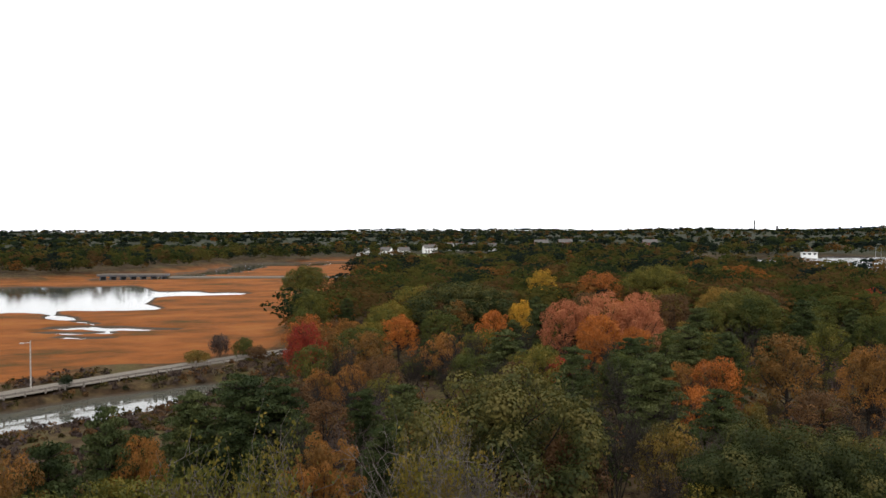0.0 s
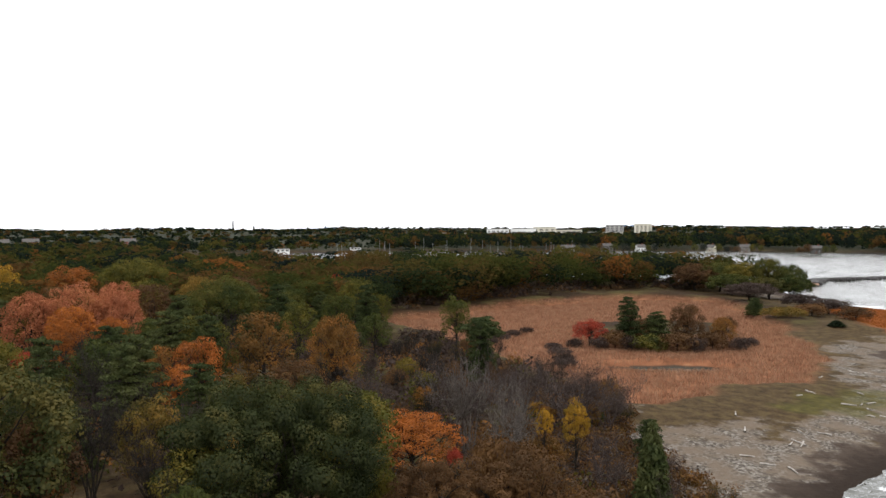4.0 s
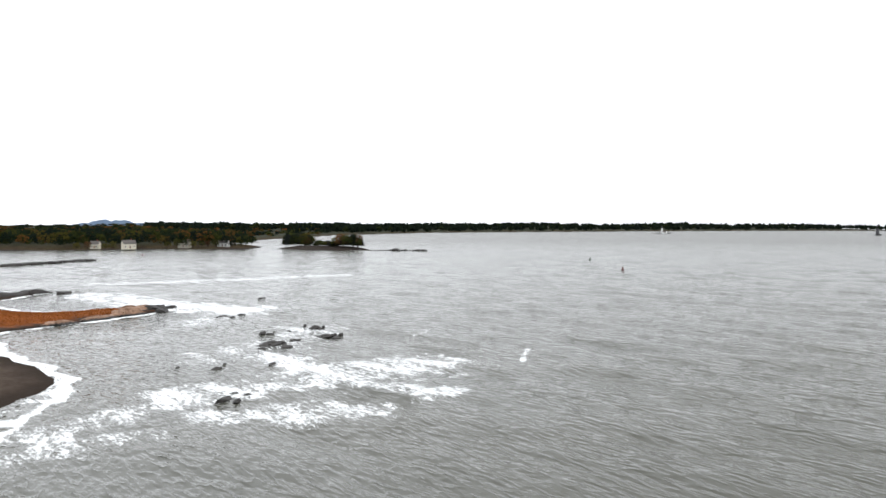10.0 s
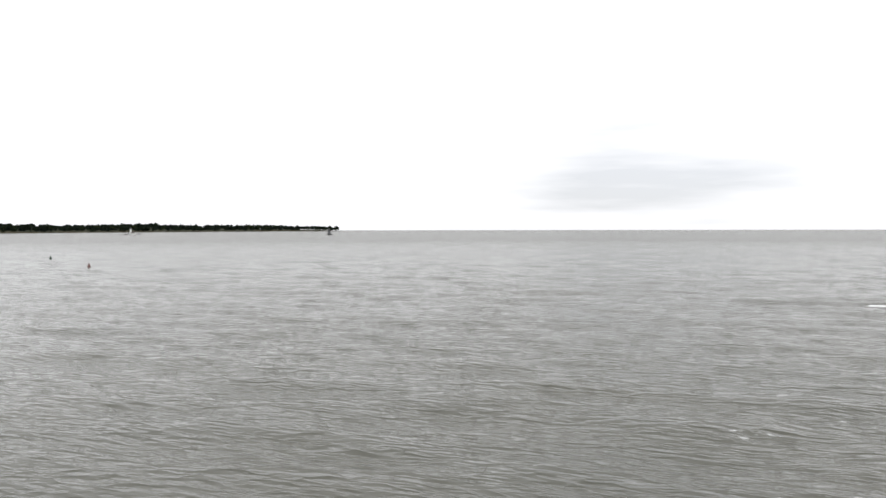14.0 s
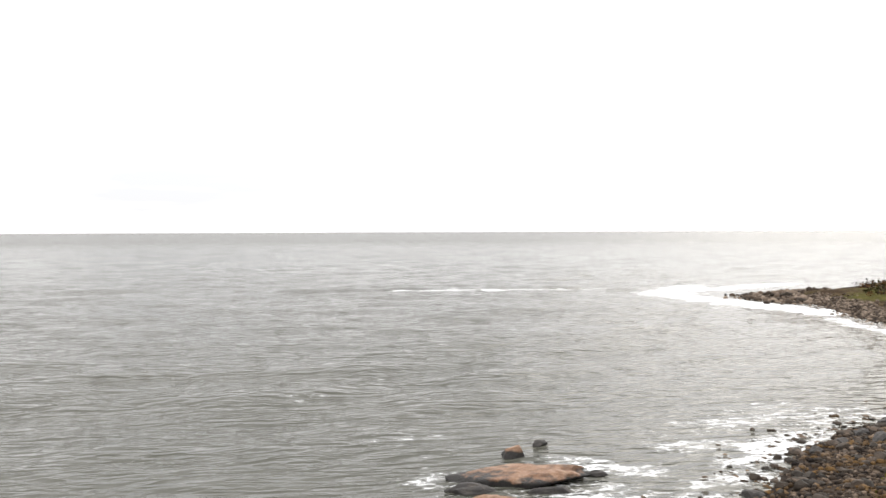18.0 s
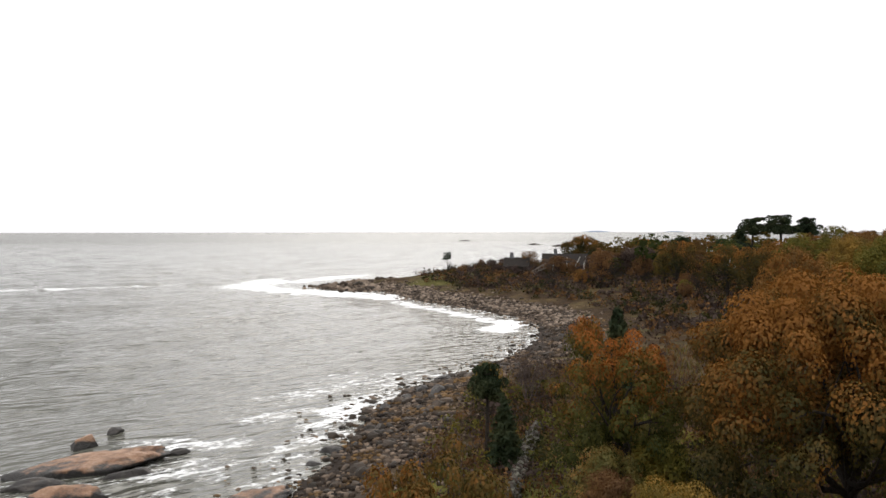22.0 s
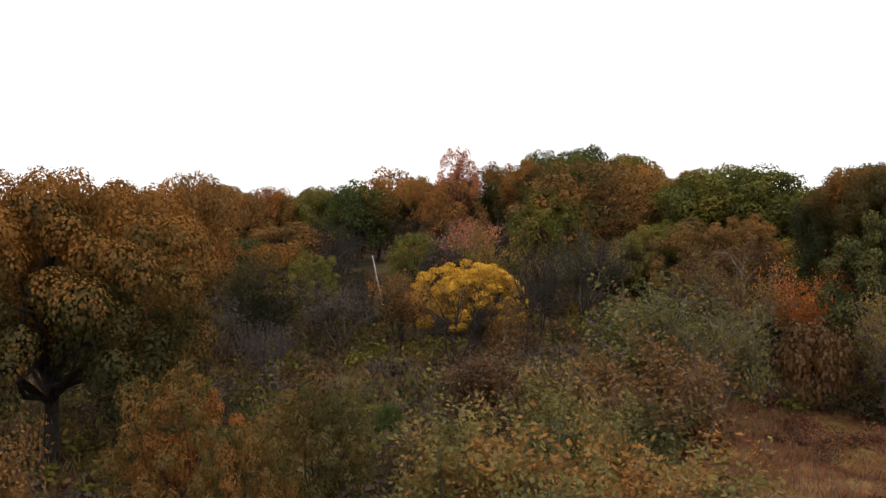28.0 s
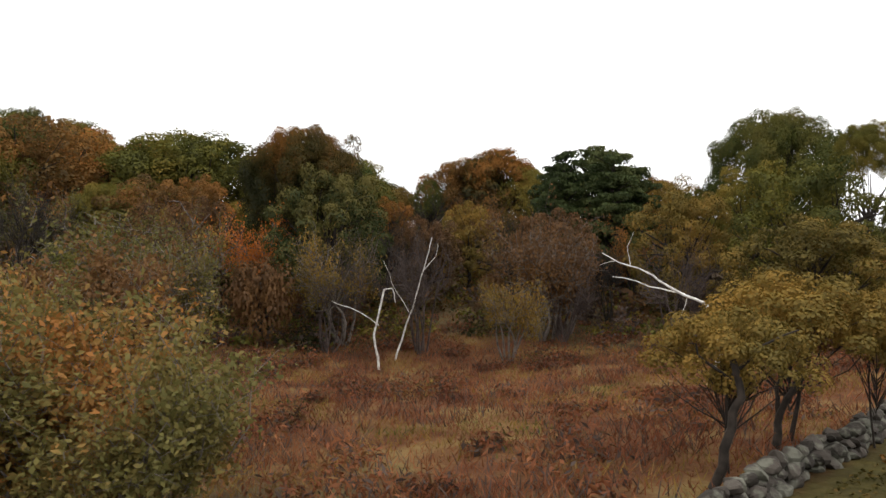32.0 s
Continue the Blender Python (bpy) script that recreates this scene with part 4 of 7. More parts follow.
crowned("bare", "olive", 65.8, 41.2, 8.2, 4.0)
crowned("bare", "olive", 67.5, 36.2, 6.1, 2.4)
crowned("bush", "brown", 51.5, 33.8, 8.2, 3.2)
plant("bare", 8.2, 49.6, 17.1 - ground_z(8.2, 49.6), 2.6, "olive", "grey_bark", label="leafless tree with pale grey spreading boughs")
plant("bare", 10.8, 51.1, 17.0 - ground_z(10.8, 51.1), 2.2, "olive", "grey_bark", label="leafless tree with pale grey spreading boughs")
plant("bare", 62.8, 56.2, 14.9 - ground_z(62.8, 56.2), 4.8, "olive", "grey_bark", label="leafless tree with pale grey spreading boughs")
plant("bare", 59.1, 48.1, 14.1 - ground_z(59.1, 48.1), 3.6, "olive", "grey_bark", label="leafless tree with pale grey spreading boughs")
# reed island and the point
crowned("maple", "red", 152.9, 100.3, 7.3, 4.1)
crowned("pine", "pine", 156.5, 92.7, 12.7, 4.0)
crowned("pine", "pine", 158.4, 87.2, 9.7, 4.5)
crowned("maple", "brown", 164.0, 83.0, 11.2, 4.3)
crowned("maple", "rust", 169.1, 77.1, 8.2, 2.9)
crowned("bush", "brown", 153.4, 94.0, 5.5, 3.9)
crowned("bush", "brown", 158.7, 82.4, 5.6, 5.1)
crowned("bush", "olive", 155.1, 87.1, 5.0, 4.4)
crowned("bush", "brown", 164.6, 77.3, 5.6, 3.8)
crowned("maple", "brown", 158.8, 90.7, 7.8, 3.3)
for x, y, top, r in ((150, 96, 4.2, 2.4), (153, 90, 4.6, 2.6), (160, 79, 4.6, 2.8), (168, 73, 4.2, 2.6), (173, 80, 4.0, 2.4), (148, 101, 3.6, 2.0), (176, 74, 3.4, 2.2)):
    crowned("bush", "brush", x, y, top, r)
# low brush along the edges of the reeds
for x, y, r in ((126, 88, 2.6), (131, 92, 2.4), (137, 97, 2.8), (143, 103, 2.2), (140, 118, 2.4), (147, 121, 2.6), (154, 123, 2.4), (161, 124, 2.0)):
    crowned("bush", "brush", x, y, 3.0, r)
crowned("oak", "green", 308.8, 141.9, 13.9, 9.6)
crowned("oak", "olive", 306.8, 131.6, 14.1, 8.2)
crowned("oak", "green", 306.5, 121.7, 15.9, 6.9)
crowned("oak", "green", 307.2, 114.3, 13.7, 6.8)
crowned("oak", "brown", 302.2, 148.8, 13.4, 9.5)
crowned("oak", "green", 292.3, 129.7, 10.5, 9.0)
crowned("oak", "oak_green", 293.6, 116.3, 9.4, 8.1)
crowned("oak", "green", 300.4, 109.5, 10.6, 6.4)
crowned("oak", "brush", 269.0, 113.0, 4.0, 9.0)
crowned("oak", "brush", 255.9, 91.5, 3.3, 6.5)
crowned("oak", "brush", 250.7, 81.9, 3.0, 6.5)
crowned("pine", "pine", 232.7, 96.3, 7.3, 3.5)
crowned("bush", "brown", 188.4, 84.9, 6.1, 2.9)
crowned("pine", "pine", 227.8, 94.5, 7.0, 3.2)
crowned("spruce", "dark_pine", 216.9, 69.0, 2.8, 2.4)
crowned("bush", "ochre", 226.6, 83.7, 4.4, 4.2)
crowned("bush", "ochre", 220.5, 85.8, 4.0, 4.1)
crowned("bush", "brown", 237.8, 82.3, 3.5, 5.2)
crowned("bush", "brown", 241.1, 71.6, 2.7, 5.3)
crowned("pine", "pine", 80.1, 45.0, 6.7, 2.3)
# shore wood
crowned("umbrella", "dark_pine", -20.3, -34.7, 7.1, 1.3)
crowned("spruce", "dark_pine", -19.5, -31.2, 5.9, 1.0)
crowned("bush", "ochre", -22.7, -39.1, 6.4, 1.0)
crowned("bare", "olive", -28.0, -43.0, 6.8, 1.2)
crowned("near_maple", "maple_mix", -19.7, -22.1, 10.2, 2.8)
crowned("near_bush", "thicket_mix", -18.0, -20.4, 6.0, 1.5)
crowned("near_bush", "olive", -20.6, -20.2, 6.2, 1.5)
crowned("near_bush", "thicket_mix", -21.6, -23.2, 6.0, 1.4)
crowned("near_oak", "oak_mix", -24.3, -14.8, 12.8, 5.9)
crowned("bush", "maple_mix", -34.6, -45.9, 7.9, 1.7)
crowned("spruce", "dark_pine", -32.3, -38.9, 9.6, 0.9)
crowned("near_maple", "orange_rust", -7.1, -12.2, 9.2, 2.2)
crowned("near_bush", "ochre", -15.1, -13.1, 7.2, 1.4)
crowned("near_bush", "brown", -14.8, -15.8, 6.7, 1.1)
crowned("oak", "rust", -55.4, -44.8, 13.0, 3.5)
crowned("oak", "olive", -64.4, -41.5, 14.3, 4.5)
crowned("oak", "rust", -53.3, -25.6, 15.0, 3.6)
# the point with the house
crowned("lone", "dark_pine", -87.4, -184.3, 9.3, 1.9)
crowned("bare", "olive", -86.8, -174.8, 6.1, 1.1)
crowned("bare", "olive", -91.1, -178.2, 6.5, 1.3)
crowned("oak", "oak_mix", -124.6, -178.2, 13.4, 5.6)
crowned("wood", "brown", -109.1, -179.8, 9.3, 2.5)
crowned("wood", "ochre", -125.0, -150.5, 11.5, 4.9)
crowned("umbrella", "dark_pine", -196.1, -221.4, 12.4, 5.5)
crowned("umbrella", "dark_pine", -211.1, -203.1, 19.2, 6.3)
crowned("umbrella", "dark_pine", -217.2, -196.8, 20.0, 6.4)
crowned("umbrella", "dark_pine", -224.9, -192.8, 19.1, 5.4)
crowned("spruce", "dark_pine", -203.4, -201.0, 15.6, 4.5)
crowned("spruce", "dark_pine", -217.9, -170.0, 15.0, 2.7)
crowned("wood", "brown", -189.2, -141.7, 14.6, 3.9)
crowned("wood", "brown", -111.9, -148.0, 10.0, 3.3)
crowned("wood", "brown", -112.8, -121.5, 9.8, 3.6)
crowned("bare", "olive", -100.7, -100.0, 9.9, 2.4)
crowned("wood", "brown", -107.6, -163.1, 8.5, 4.9)
for x, y, top, r in ((-113, -166, 7.6, 2.4), (-108, -170, 7.2, 2.2), (-104, -172, 6.6, 2.0), (-118, -164, 8.0, 2.6), (-100, -176, 6.2, 1.8), (-122, -160, 8.4, 2.6)):
    crowned("bare", "olive", x, y, top, r)
    crowned("wood", "brush", x - 2.5, y + 2.0, top - 1.4, r)
# west wood
crowned("maple", "rust", -71.5, -41.3, 14.6, 4.1)
crowned("maple", "rust", -70.8, -32.5, 15.0, 4.6)
crowned("maple", "olive", -78.1, -26.0, 15.2, 3.3)
crowned("maple", "gold", -81.7, -22.0, 15.4, 2.7)
crowned("maple", "rust", -79.4, -15.6, 16.1, 3.1)
crowned("maple", "coral", -78.6, -11.2, 18.9, 2.3)
crowned("maple", "rust", -77.0, -11.4, 15.6, 3.4)
crowned("maple", "brown", -80.2, -12.0, 16.4, 3.4)
crowned("oak", "oak_mix", -79.3, -4.5, 17.7, 3.6)
crowned("oak", "green", -78.7, -0.1, 18.5, 4.2)
crowned("oak", "olive", -79.8, 5.7, 17.9, 4.3)
crowned("maple", "rust", -65.8, 3.8, 13.6, 3.5)
crowned("oak", "olive", -63.6, -0.5, 14.2, 3.8)
crowned("oak", "olive", -65.3, 13.0, 15.6, 6.8)
crowned("oak", "green", -58.8, 20.1, 15.1, 3.8)
crowned("oak", "green", -59.9, 21.7, 14.4, 5.7)
crowned("oak", "olive", -67.7, 13.3, 15.7, 7.4)
crowned("maple", "rust", -66.2, 2.5, 16.4, 6.7)
crowned("maple", "rust", -72.3, 6.0, 16.6, 4.4)
crowned("oak", "oak_mix", -63.8, 38.7, 15.4, 4.0)
crowned("maple", "green", -64.3, 33.0, 12.7, 1.9)
crowned("pine", "pine", -50.7, 40.8, 15.0, 4.6)
crowned("pine", "pine", -50.8, 37.1, 13.2, 3.2)
crowned("pine", "pine", -50.8, 44.0, 13.7, 2.5)
crowned("maple", "ochre", -45.9, 43.7, 12.2, 3.3)
crowned("near_maple", "olive", -42.7, 44.3, 11.5, 2.8)
crowned("maple", "ochre", -67.5, 30.5, 12.6, 2.3)
crowned("near_oak", "green", -39.8, 47.1, 16.2, 4.6)
crowned("near_maple", "olive", -35.3, 40.4, 12.2, 2.8)
crowned("near_oak", "olive", -32.0, 45.9, 14.5, 2.0)
crowned("near_maple", "olive", -27.7, 36.5, 12.0, 3.7)
crowned("near_maple", "ochre", -34.9, 35.0, 10.7, 3.3)
crowned("near_maple", "ochre", -46.8, 28.0, 10.1, 2.4)
crowned("near_maple", "brown", -42.4, 31.6, 9.6, 3.0)
crowned("sparse", "coral", -58.7, -7.0, 11.8, 3.1)
crowned("bare", "olive", -57.5, -6.0, 11.4, 3.0)
crowned("near_maple", "gold", -47.2, -3.6, 9.0, 2.9)
crowned("near_maple", "gold", -48.0, -5.6, 8.8, 2.6)
crowned("oak", "olive", -58.7, 15.9, 10.3, 4.3)
crowned("near_maple", "rust", -53.6, 9.3, 11.6, 3.3)
crowned("near_oak", "olive", -57.8, 7.3, 11.3, 3.1)
crowned("near_maple", "brown", -49.3, 11.6, 10.1, 2.8)
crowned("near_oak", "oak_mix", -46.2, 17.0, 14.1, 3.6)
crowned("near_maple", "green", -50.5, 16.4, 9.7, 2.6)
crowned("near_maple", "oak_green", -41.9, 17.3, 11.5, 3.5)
crowned("bush", "brown", -38.9, 13.0, 6.9, 1.8)
crowned("sparse", "ochre", -43.4, 10.5, 9.7, 1.1)
crowned("sparse", "orange", -44.9, 13.7, 9.5, 1.4)
crowned("sparse", "olive", -33.8, 6.1, 8.4, 3.2)
crowned("sparse", "thicket_mix", -31.7, 7.7, 8.2, 2.3)
crowned("sparse", "thicket_mix", -55.8, 2.4, 10.6, 3.8)
crowned("bare", "olive", -45.1, -11.6, 8.4, 4.4)
crowned("bare", "olive", -36.3, -11.9, 6.7, 3.1)
crowned("bare", "olive", -44.8, -17.5, 7.7, 3.6)
crowned("near_maple", "orange_rust", -14.5, -4.2, 8.2, 1.4)
crowned("near_maple", "orange_rust", -14.8, -1.3, 7.9, 1.2)
crowned("near_maple", "orange_rust", -12.4, -1.7, 7.7, 0.9)
crowned("near_bush", "green", -19.1, -1.1, 6.6, 0.4)
crowned("near_sparse", "thicket_mix", -15.8, 3.5, 7.4, 1.1)
crowned("bare", "olive", -29.7, 1.3, 7.0, 1.2)
crowned("near_bare", "olive", -23.4, -0.4, 6.4, 1.2)
crowned("sparse", "thicket_mix", -34.2, 6.9, 8.9, 5.4)
crowned("near_sparse", "thicket_mix", -13.3, 5.3, 6.9, 2.7)
crowned("near_sparse", "thicket_mix", -20.3, 4.1, 7.4, 2.3)
crowned("sparse", "ochre", -46.0, 19.5, 7.3, 1.5)
crowned("bare", "olive", -36.1, 20.1, 8.4, 1.6)
crowned("bare", "olive", -48.0, 19.7, 8.5, 1.6)
crowned("sparse", "ochre", -31.6, 22.5, 6.2, 1.0)
crowned("bare", "olive", -33.7, 26.7, 6.8, 1.7)
crowned("near_apple", "ochre", -11.0, 15.2, 6.9, 1.5)
crowned("near_apple", "ochre", -12.3, 18.1, 7.4, 2.0)
crowned("near_apple", "ochre", -11.1, 19.1, 7.1, 0.9)
crowned("near_maple", "ochre", -23.8, 32.0, 8.9, 3.6)
crowned("bare", "olive", -29.0, 29.6, 8.0, 2.1)
crowned("sparse", "brown", -35.4, 27.8, 8.5, 2.2)
crowned("bush", "brown", -44.3, 28.4, 5.8, 1.0)
crowned("near_maple", "ochre", -14.1, -12.5, 7.3, 1.6)
crowned("near_sparse", "rust", -12.2, -7.3, 7.4, 1.4)
crowned("wood", "green", -60.9, -25.7, 10.2, 4.7)
crowned("wood", "rust", -66.2, -23.8, 11.6, 4.0)
# more of the crowns along the skyline and the thicket before the meadow
crowned("oak", "oak_mix", -83.1, -8.1, 17.7, 3.6)
crowned("oak", "green", -85.7, -3.3, 19.1, 3.8)
crowned("oak", "oak_green", -86.0, 1.0, 19.6, 3.8)
crowned("oak", "rust", -84.1, 5.9, 18.4, 4.0)
crowned("oak", "olive", -62.8, 25.1, 14.4, 3.4)
crowned("oak", "ochre", -67.4, 30.2, 12.3, 3.2)
crowned("oak", "rust", -64.9, 36.0, 14.6, 3.6)
crowned("oak", "oak_mix", -63.3, 39.0, 15.5, 4.0)
crowned("oak", "olive", -60.0, 40.8, 13.7, 3.2)
crowned("oak", "rust", -49.9, 44.7, 12.5, 3.4)
crowned("pine", "pine", -46.9, 35.3, 13.9, 3.0)
crowned("pine", "pine", -44.3, 37.3, 14.0, 3.4)
crowned("pine", "pine", -44.9, 39.8, 12.8, 2.8)
crowned("sparse", "brown", -34.9, 26.3, 9.2, 3.4)
crowned("bare", "olive", -35.3, 27.5, 8.5, 3.0)
crowned("sparse", "ochre", -38.2, 16.7, 8.2, 1.6)
crowned("near_bare", "olive", -37.4, 15.9, 8.0, 1.8)
crowned("near_sparse", "thicket_mix", -14.1, 3.7, 7.7, 2.2)
crowned("near_sparse", "thicket_mix", -14.8, 1.8, 7.4, 2.2)
crowned("near_sparse", "thicket_mix", -11.5, 5.8, 7.0, 1.7)
crowned("near_sparse", "brown", -22.1, 5.0, 7.9, 2.6)
crowned("near_sparse", "brown", -23.9, 1.6, 7.4, 2.6)
crowned("oak", "olive", -72.4, -40.0, 14.1, 3.6)
crowned("oak", "rust", -75.0, -35.4, 15.4, 4.0)
crowned("oak", "orange_rust", -77.8, -29.6, 14.7, 3.6)
crowned("oak", "green", -79.3, -25.8, 15.3, 3.6)
crowned("oak", "oak_mix", -78.3, -19.3, 15.1, 4.0)
crowned("oak", "oak_mix", -83.8, 5.2, 18.0, 4.0)
crowned("oak", "rust", -79.6, 11.0, 16.4, 4.0)
crowned("oak", "olive", -89.3, -58.7, 14.3, 4.5)
crowned("oak", "green", -92.1, -54.5, 14.8, 4.5)
crowned("oak", "rust", -79.1, -41.3, 15.0, 4.2)
crowned("oak", "olive", -81.3, -37.3, 15.7, 4.2)
crowned("oak", "oak_mix", -78.7, -31.3, 15.3, 4.0)
crowned("oak", "brown", -117.8, -87.5, 13.8, 5.0)
crowned("oak", "brown", -129.6, -147.0, 11.5, 4.5)
crowned("oak", "brush", -117.0, -144.5, 11.2, 5.0)
crowned("oak", "brush", -110.6, -149.2, 9.7, 4.5)

# ---- the woods between: trees strewn over the land, none where the beach, reeds, marsh or meadow lie ----
PALETTE = ["olive", "olive", "rust", "green", "brown", "rust", "ochre", "orange", "olive", "brown", "pine", "green"]
FAR_COLOURS = ["olive", "green", "rust", "brown", "dark_pine", "orange", "far_wood"]


def scatter(n, turn_from, turn_to, near, far_edge, seed):
    r = np.random.default_rng(seed)
    a = np.radians(r.uniform(turn_from, turn_to, n))
    d = np.sqrt(r.uniform(near**2, far_edge**2, n))
    return d * np.sin(a), d * np.cos(a) + 2


OPEN_BEACH = np.array([(60, 34), (106, 66), (128, 96), (140, 172), (262, 170), (330, 140), (420, 150), (300, 40), (100, 20)], float)
OPEN_MEADOW = np.array([(-4, 4), (-20, 4), (-36, 10), (-38, 22), (-30, 30), (-20, 30), (-8, 26), (6, 14)], float)


def wooded(x, y, edge=30):
    z, sd, reed, marsh = plan(x, y)
    ok = (sd > edge) & (reed < 0.05) & (marsh < 0.3) & (z > 1.1)
    ok &= inside_distance(x, y, OPEN_BEACH) < -2
    ok &= inside_distance(x, y, OPEN_MEADOW) < -1
    ok &= inside_distance(x, y, FIELD) < 0
    ok &= ~((x < 2) & (y > 96) & (y < 300) & (x > -260))
    return ok, z


placed = [(o.location.x, o.location.y, 2.2 * o.scale.x) for o in scene.objects if o.type == "EMPTY"]


def clear_of(x, y, r):
    return all((x - u) ** 2 + (y - v) ** 2 > (r * 0.55 + w) ** 2 for u, v, w in placed)


def fill(n, t0, t1, near, far_edge, seed, height, kinds, cap, edge=24, palette=PALETTE):
    x, y = scatter(n, t0, t1, near, far_edge, seed)
    ok, z = wooded(x, y, edge)
    made = 0
    for px, py, pz in zip(x[ok], y[ok], z[ok]):
        h = height * rng.uniform(0.75, 1.2)
        r = h * rng.uniform(0.32, 0.48)
        if made >= cap or not clear_of(px, py, r):
            continue
        # the view over the creek to the marsh stays open
        d = math.hypot(px, py)
        if px < 0 and py > 0 and d < 140 and pz + h > 28.5 - 0.255 * d:
            continue
        kind = kinds[rng.integers(len(kinds))]
        if kind == "bush":
            h, r = min(h, 3.0), min(r, 2.0)
        colour = palette[rng.integers(len(palette))]
        if kind == "pine":
            colour = "pine"
        elif colour == "pine":
            kind = "pine"
        plant(kind, px, py, h, r, colour, base=pz)
        placed.append((px, py, r * 0.75))
        made += 1


fill(1300, -20, 33, 48, 150, 1, 9.0, ["wood", "wood", "wood", "bare", "bare", "bush", "pine"], 85)
fill(1500, 33, 68, 44, 160, 8, 5.2, ["bare", "bare", "bare", "sparse", "bush"], 80, palette=["brown", "brush", "olive", "oak_mix", "brown"])
fill(1500, -6, 64, 150, 220, 2, 10.5, ["wood", "wood", "wood", "wood", "pine"], 70)
fill(1500, 205, 262, 52, 190, 3, 5.0, ["wood", "bare", "bare", "bush", "bush"], 110, palette=["brown", "oak_mix", "rust", "brush", "olive", "brown"])
fill(700, 204, 226, 120, 290, 7, 4.0, ["bush", "bare", "bare", "bush"], 60, edge=15, palette=["brown", "brush", "oak_mix", "brush", "brown"])
fill(900, 238, 332, 38, 70, 6, 5.6, ["near_maple", "bare", "bare", "sparse"], 60, palette=["olive", "ochre", "brown", "rust", "oak_mix"])
fill(1400, 212, 330, 66, 170, 4, 8.5, ["wood", "wood", "oak"], 90, palette=["olive", "rust", "brown", "ochre", "oak_mix", "green"])


def wood_shapes(cards, card, shapes=5):
    """Crowns of a tree one metre high: cards about clumps, for woods seen from afar."""
    made = []
    for i in range(shapes):
        wide = rng.uniform(0.30, 0.46)
        cl = []
        for j in range(15):
            z = -0.7 + 1.7 * (j + 0.5) / 15
            w = j * 2.39996 + rng.uniform(-0.5, 0.5)
            r = math.sqrt(max(0.0, 1 - z * z)) if z > 0 else 1 - 0.4 * z * z
            k = rng.uniform(0.45, 0.85)
            cl.append((r * k * math.cos(w) * wide, r * k * math.sin(w) * wide, 0.52 + z * k * 0.42, wide * rng.uniform(0.26, 0.42)))
        made.append(clump_leaves(cl, cards, card, flat=0.6, fuzz=0.3))
    return made


HUES = {"olive": 0.52, "green": 0.34, "rust": 0.84, "brown": 0.68, "dark_pine": 0.16, "orange": 0.98, "far_wood": 0.03}


def far_woods(name, label, turn_from, turn_to, near, far_edge, n, height, cards, card, seed, shares, edge=12, broad=1.0):
    """Distant trees, joined; each tree has one hue."""
    x, y = scatter(n, turn_from, turn_to, near, far_edge, seed)
    ok, z = wooded(x, y, edge)
    x, y, z = x[ok], y[ok], z[ok]
    r = np.random.default_rng(seed)
    shapes = wood_shapes(cards, card / height)
    which = r.integers(len(shapes), size=len(x))
    hue = np.array([HUES[c] for c in FAR_COLOURS])[r.choice(len(FAR_COLOURS), len(x), p=shares)] + r.normal(size=len(x)) * 0.05
    verts, faces, hues, start = [], [], [], 0
    for k, (pv, pf) in enumerate(shapes):
        s = np.where(which == k)[0]
        h = height * r.uniform(0.5, 1.25, len(s))
        t = r.uniform(0, 6.28, len(s))
        wide = h * r.uniform(0.85, 1.25, len(s)) * broad
        c, sn = np.cos(t)[:, None], np.sin(t)[:, None]
        v = np.stack([x[s, None] + (pv[None, :, 0] * c - pv[None, :, 1] * sn) * wide[:, None], y[s, None] + (pv[None, :, 0] * sn + pv[None, :, 1] * c) * wide[:, None], z[s, None] + pv[None, :, 2] * h[:, None]], -1).reshape(-1, 3)
        verts.append(v)
        faces.append((pf[None] + (np.arange(len(s)) * len(pv))[:, None, None]).reshape(-1, 4) + start)
        hues.append(np.repeat(hue[s], len(pv)))
        start += len(v)
    me = mesh_from(name, np.concatenate(verts), np.concatenate(faces))
    me.attributes.new("hue", "FLOAT", "POINT").data.foreach_set("value", np.concatenate(hues).astype(np.float32))
    me.materials.append(MATS["mixed_wood"])
    tagged(new(name, me), label, "woods", kind="stuff")


MIXED = [0.26, 0.26, 0.05, 0.10, 0.15, 0.01, 0.17]
DARK = [0.10, 0.14, 0.05, 0.08, 0.25, 0.0, 0.38]
far_woods("woods", "mixed autumn woods of many colours", -8, 50, 205, 335, 800, 11.5, 300, 0.76, 16, [0.30, 0.26, 0.10, 0.16, 0.12, 0.03, 0.03], broad=1.4)
far_woods("woods", "dark mixed woods on the neck of land", 40, 70, 205, 430, 650, 14.0, 300, 0.78, 17, [0.30, 0.30, 0.05, 0.09, 0.19, 0.01, 0.06], 8, broad=1.3)
far_woods("far_woods", "distant mixed autumn woods", -25, 66, 325, 600, 1900, 11.5, 120, 1.15, 11, MIXED, broad=1.4)
far_woods("far_woods", "distant mixed autumn woods", -25, 66, 600, 1000, 3600, 11.5, 56, 1.9, 18, MIXED, broad=1.4)
far_woods("far_woods", "dark woods along the far side of the harbour", 42, 98, 850, 1500, 5200, 17, 40, 2.9, 15, DARK, 1)
far_woods("far_woods", "low dark woods on the skyline", -25, 100, 1000, 4200, 9000, 11, 24, 4.2, 12, DARK, broad=1.7)
far_woods("far_woods", "dark wooded far shore", 88, 140, 2500, 4700, 5000, 17, 14, 12, 13, [0, 0, 0, 0, 0.1, 0, 0.9], 4)
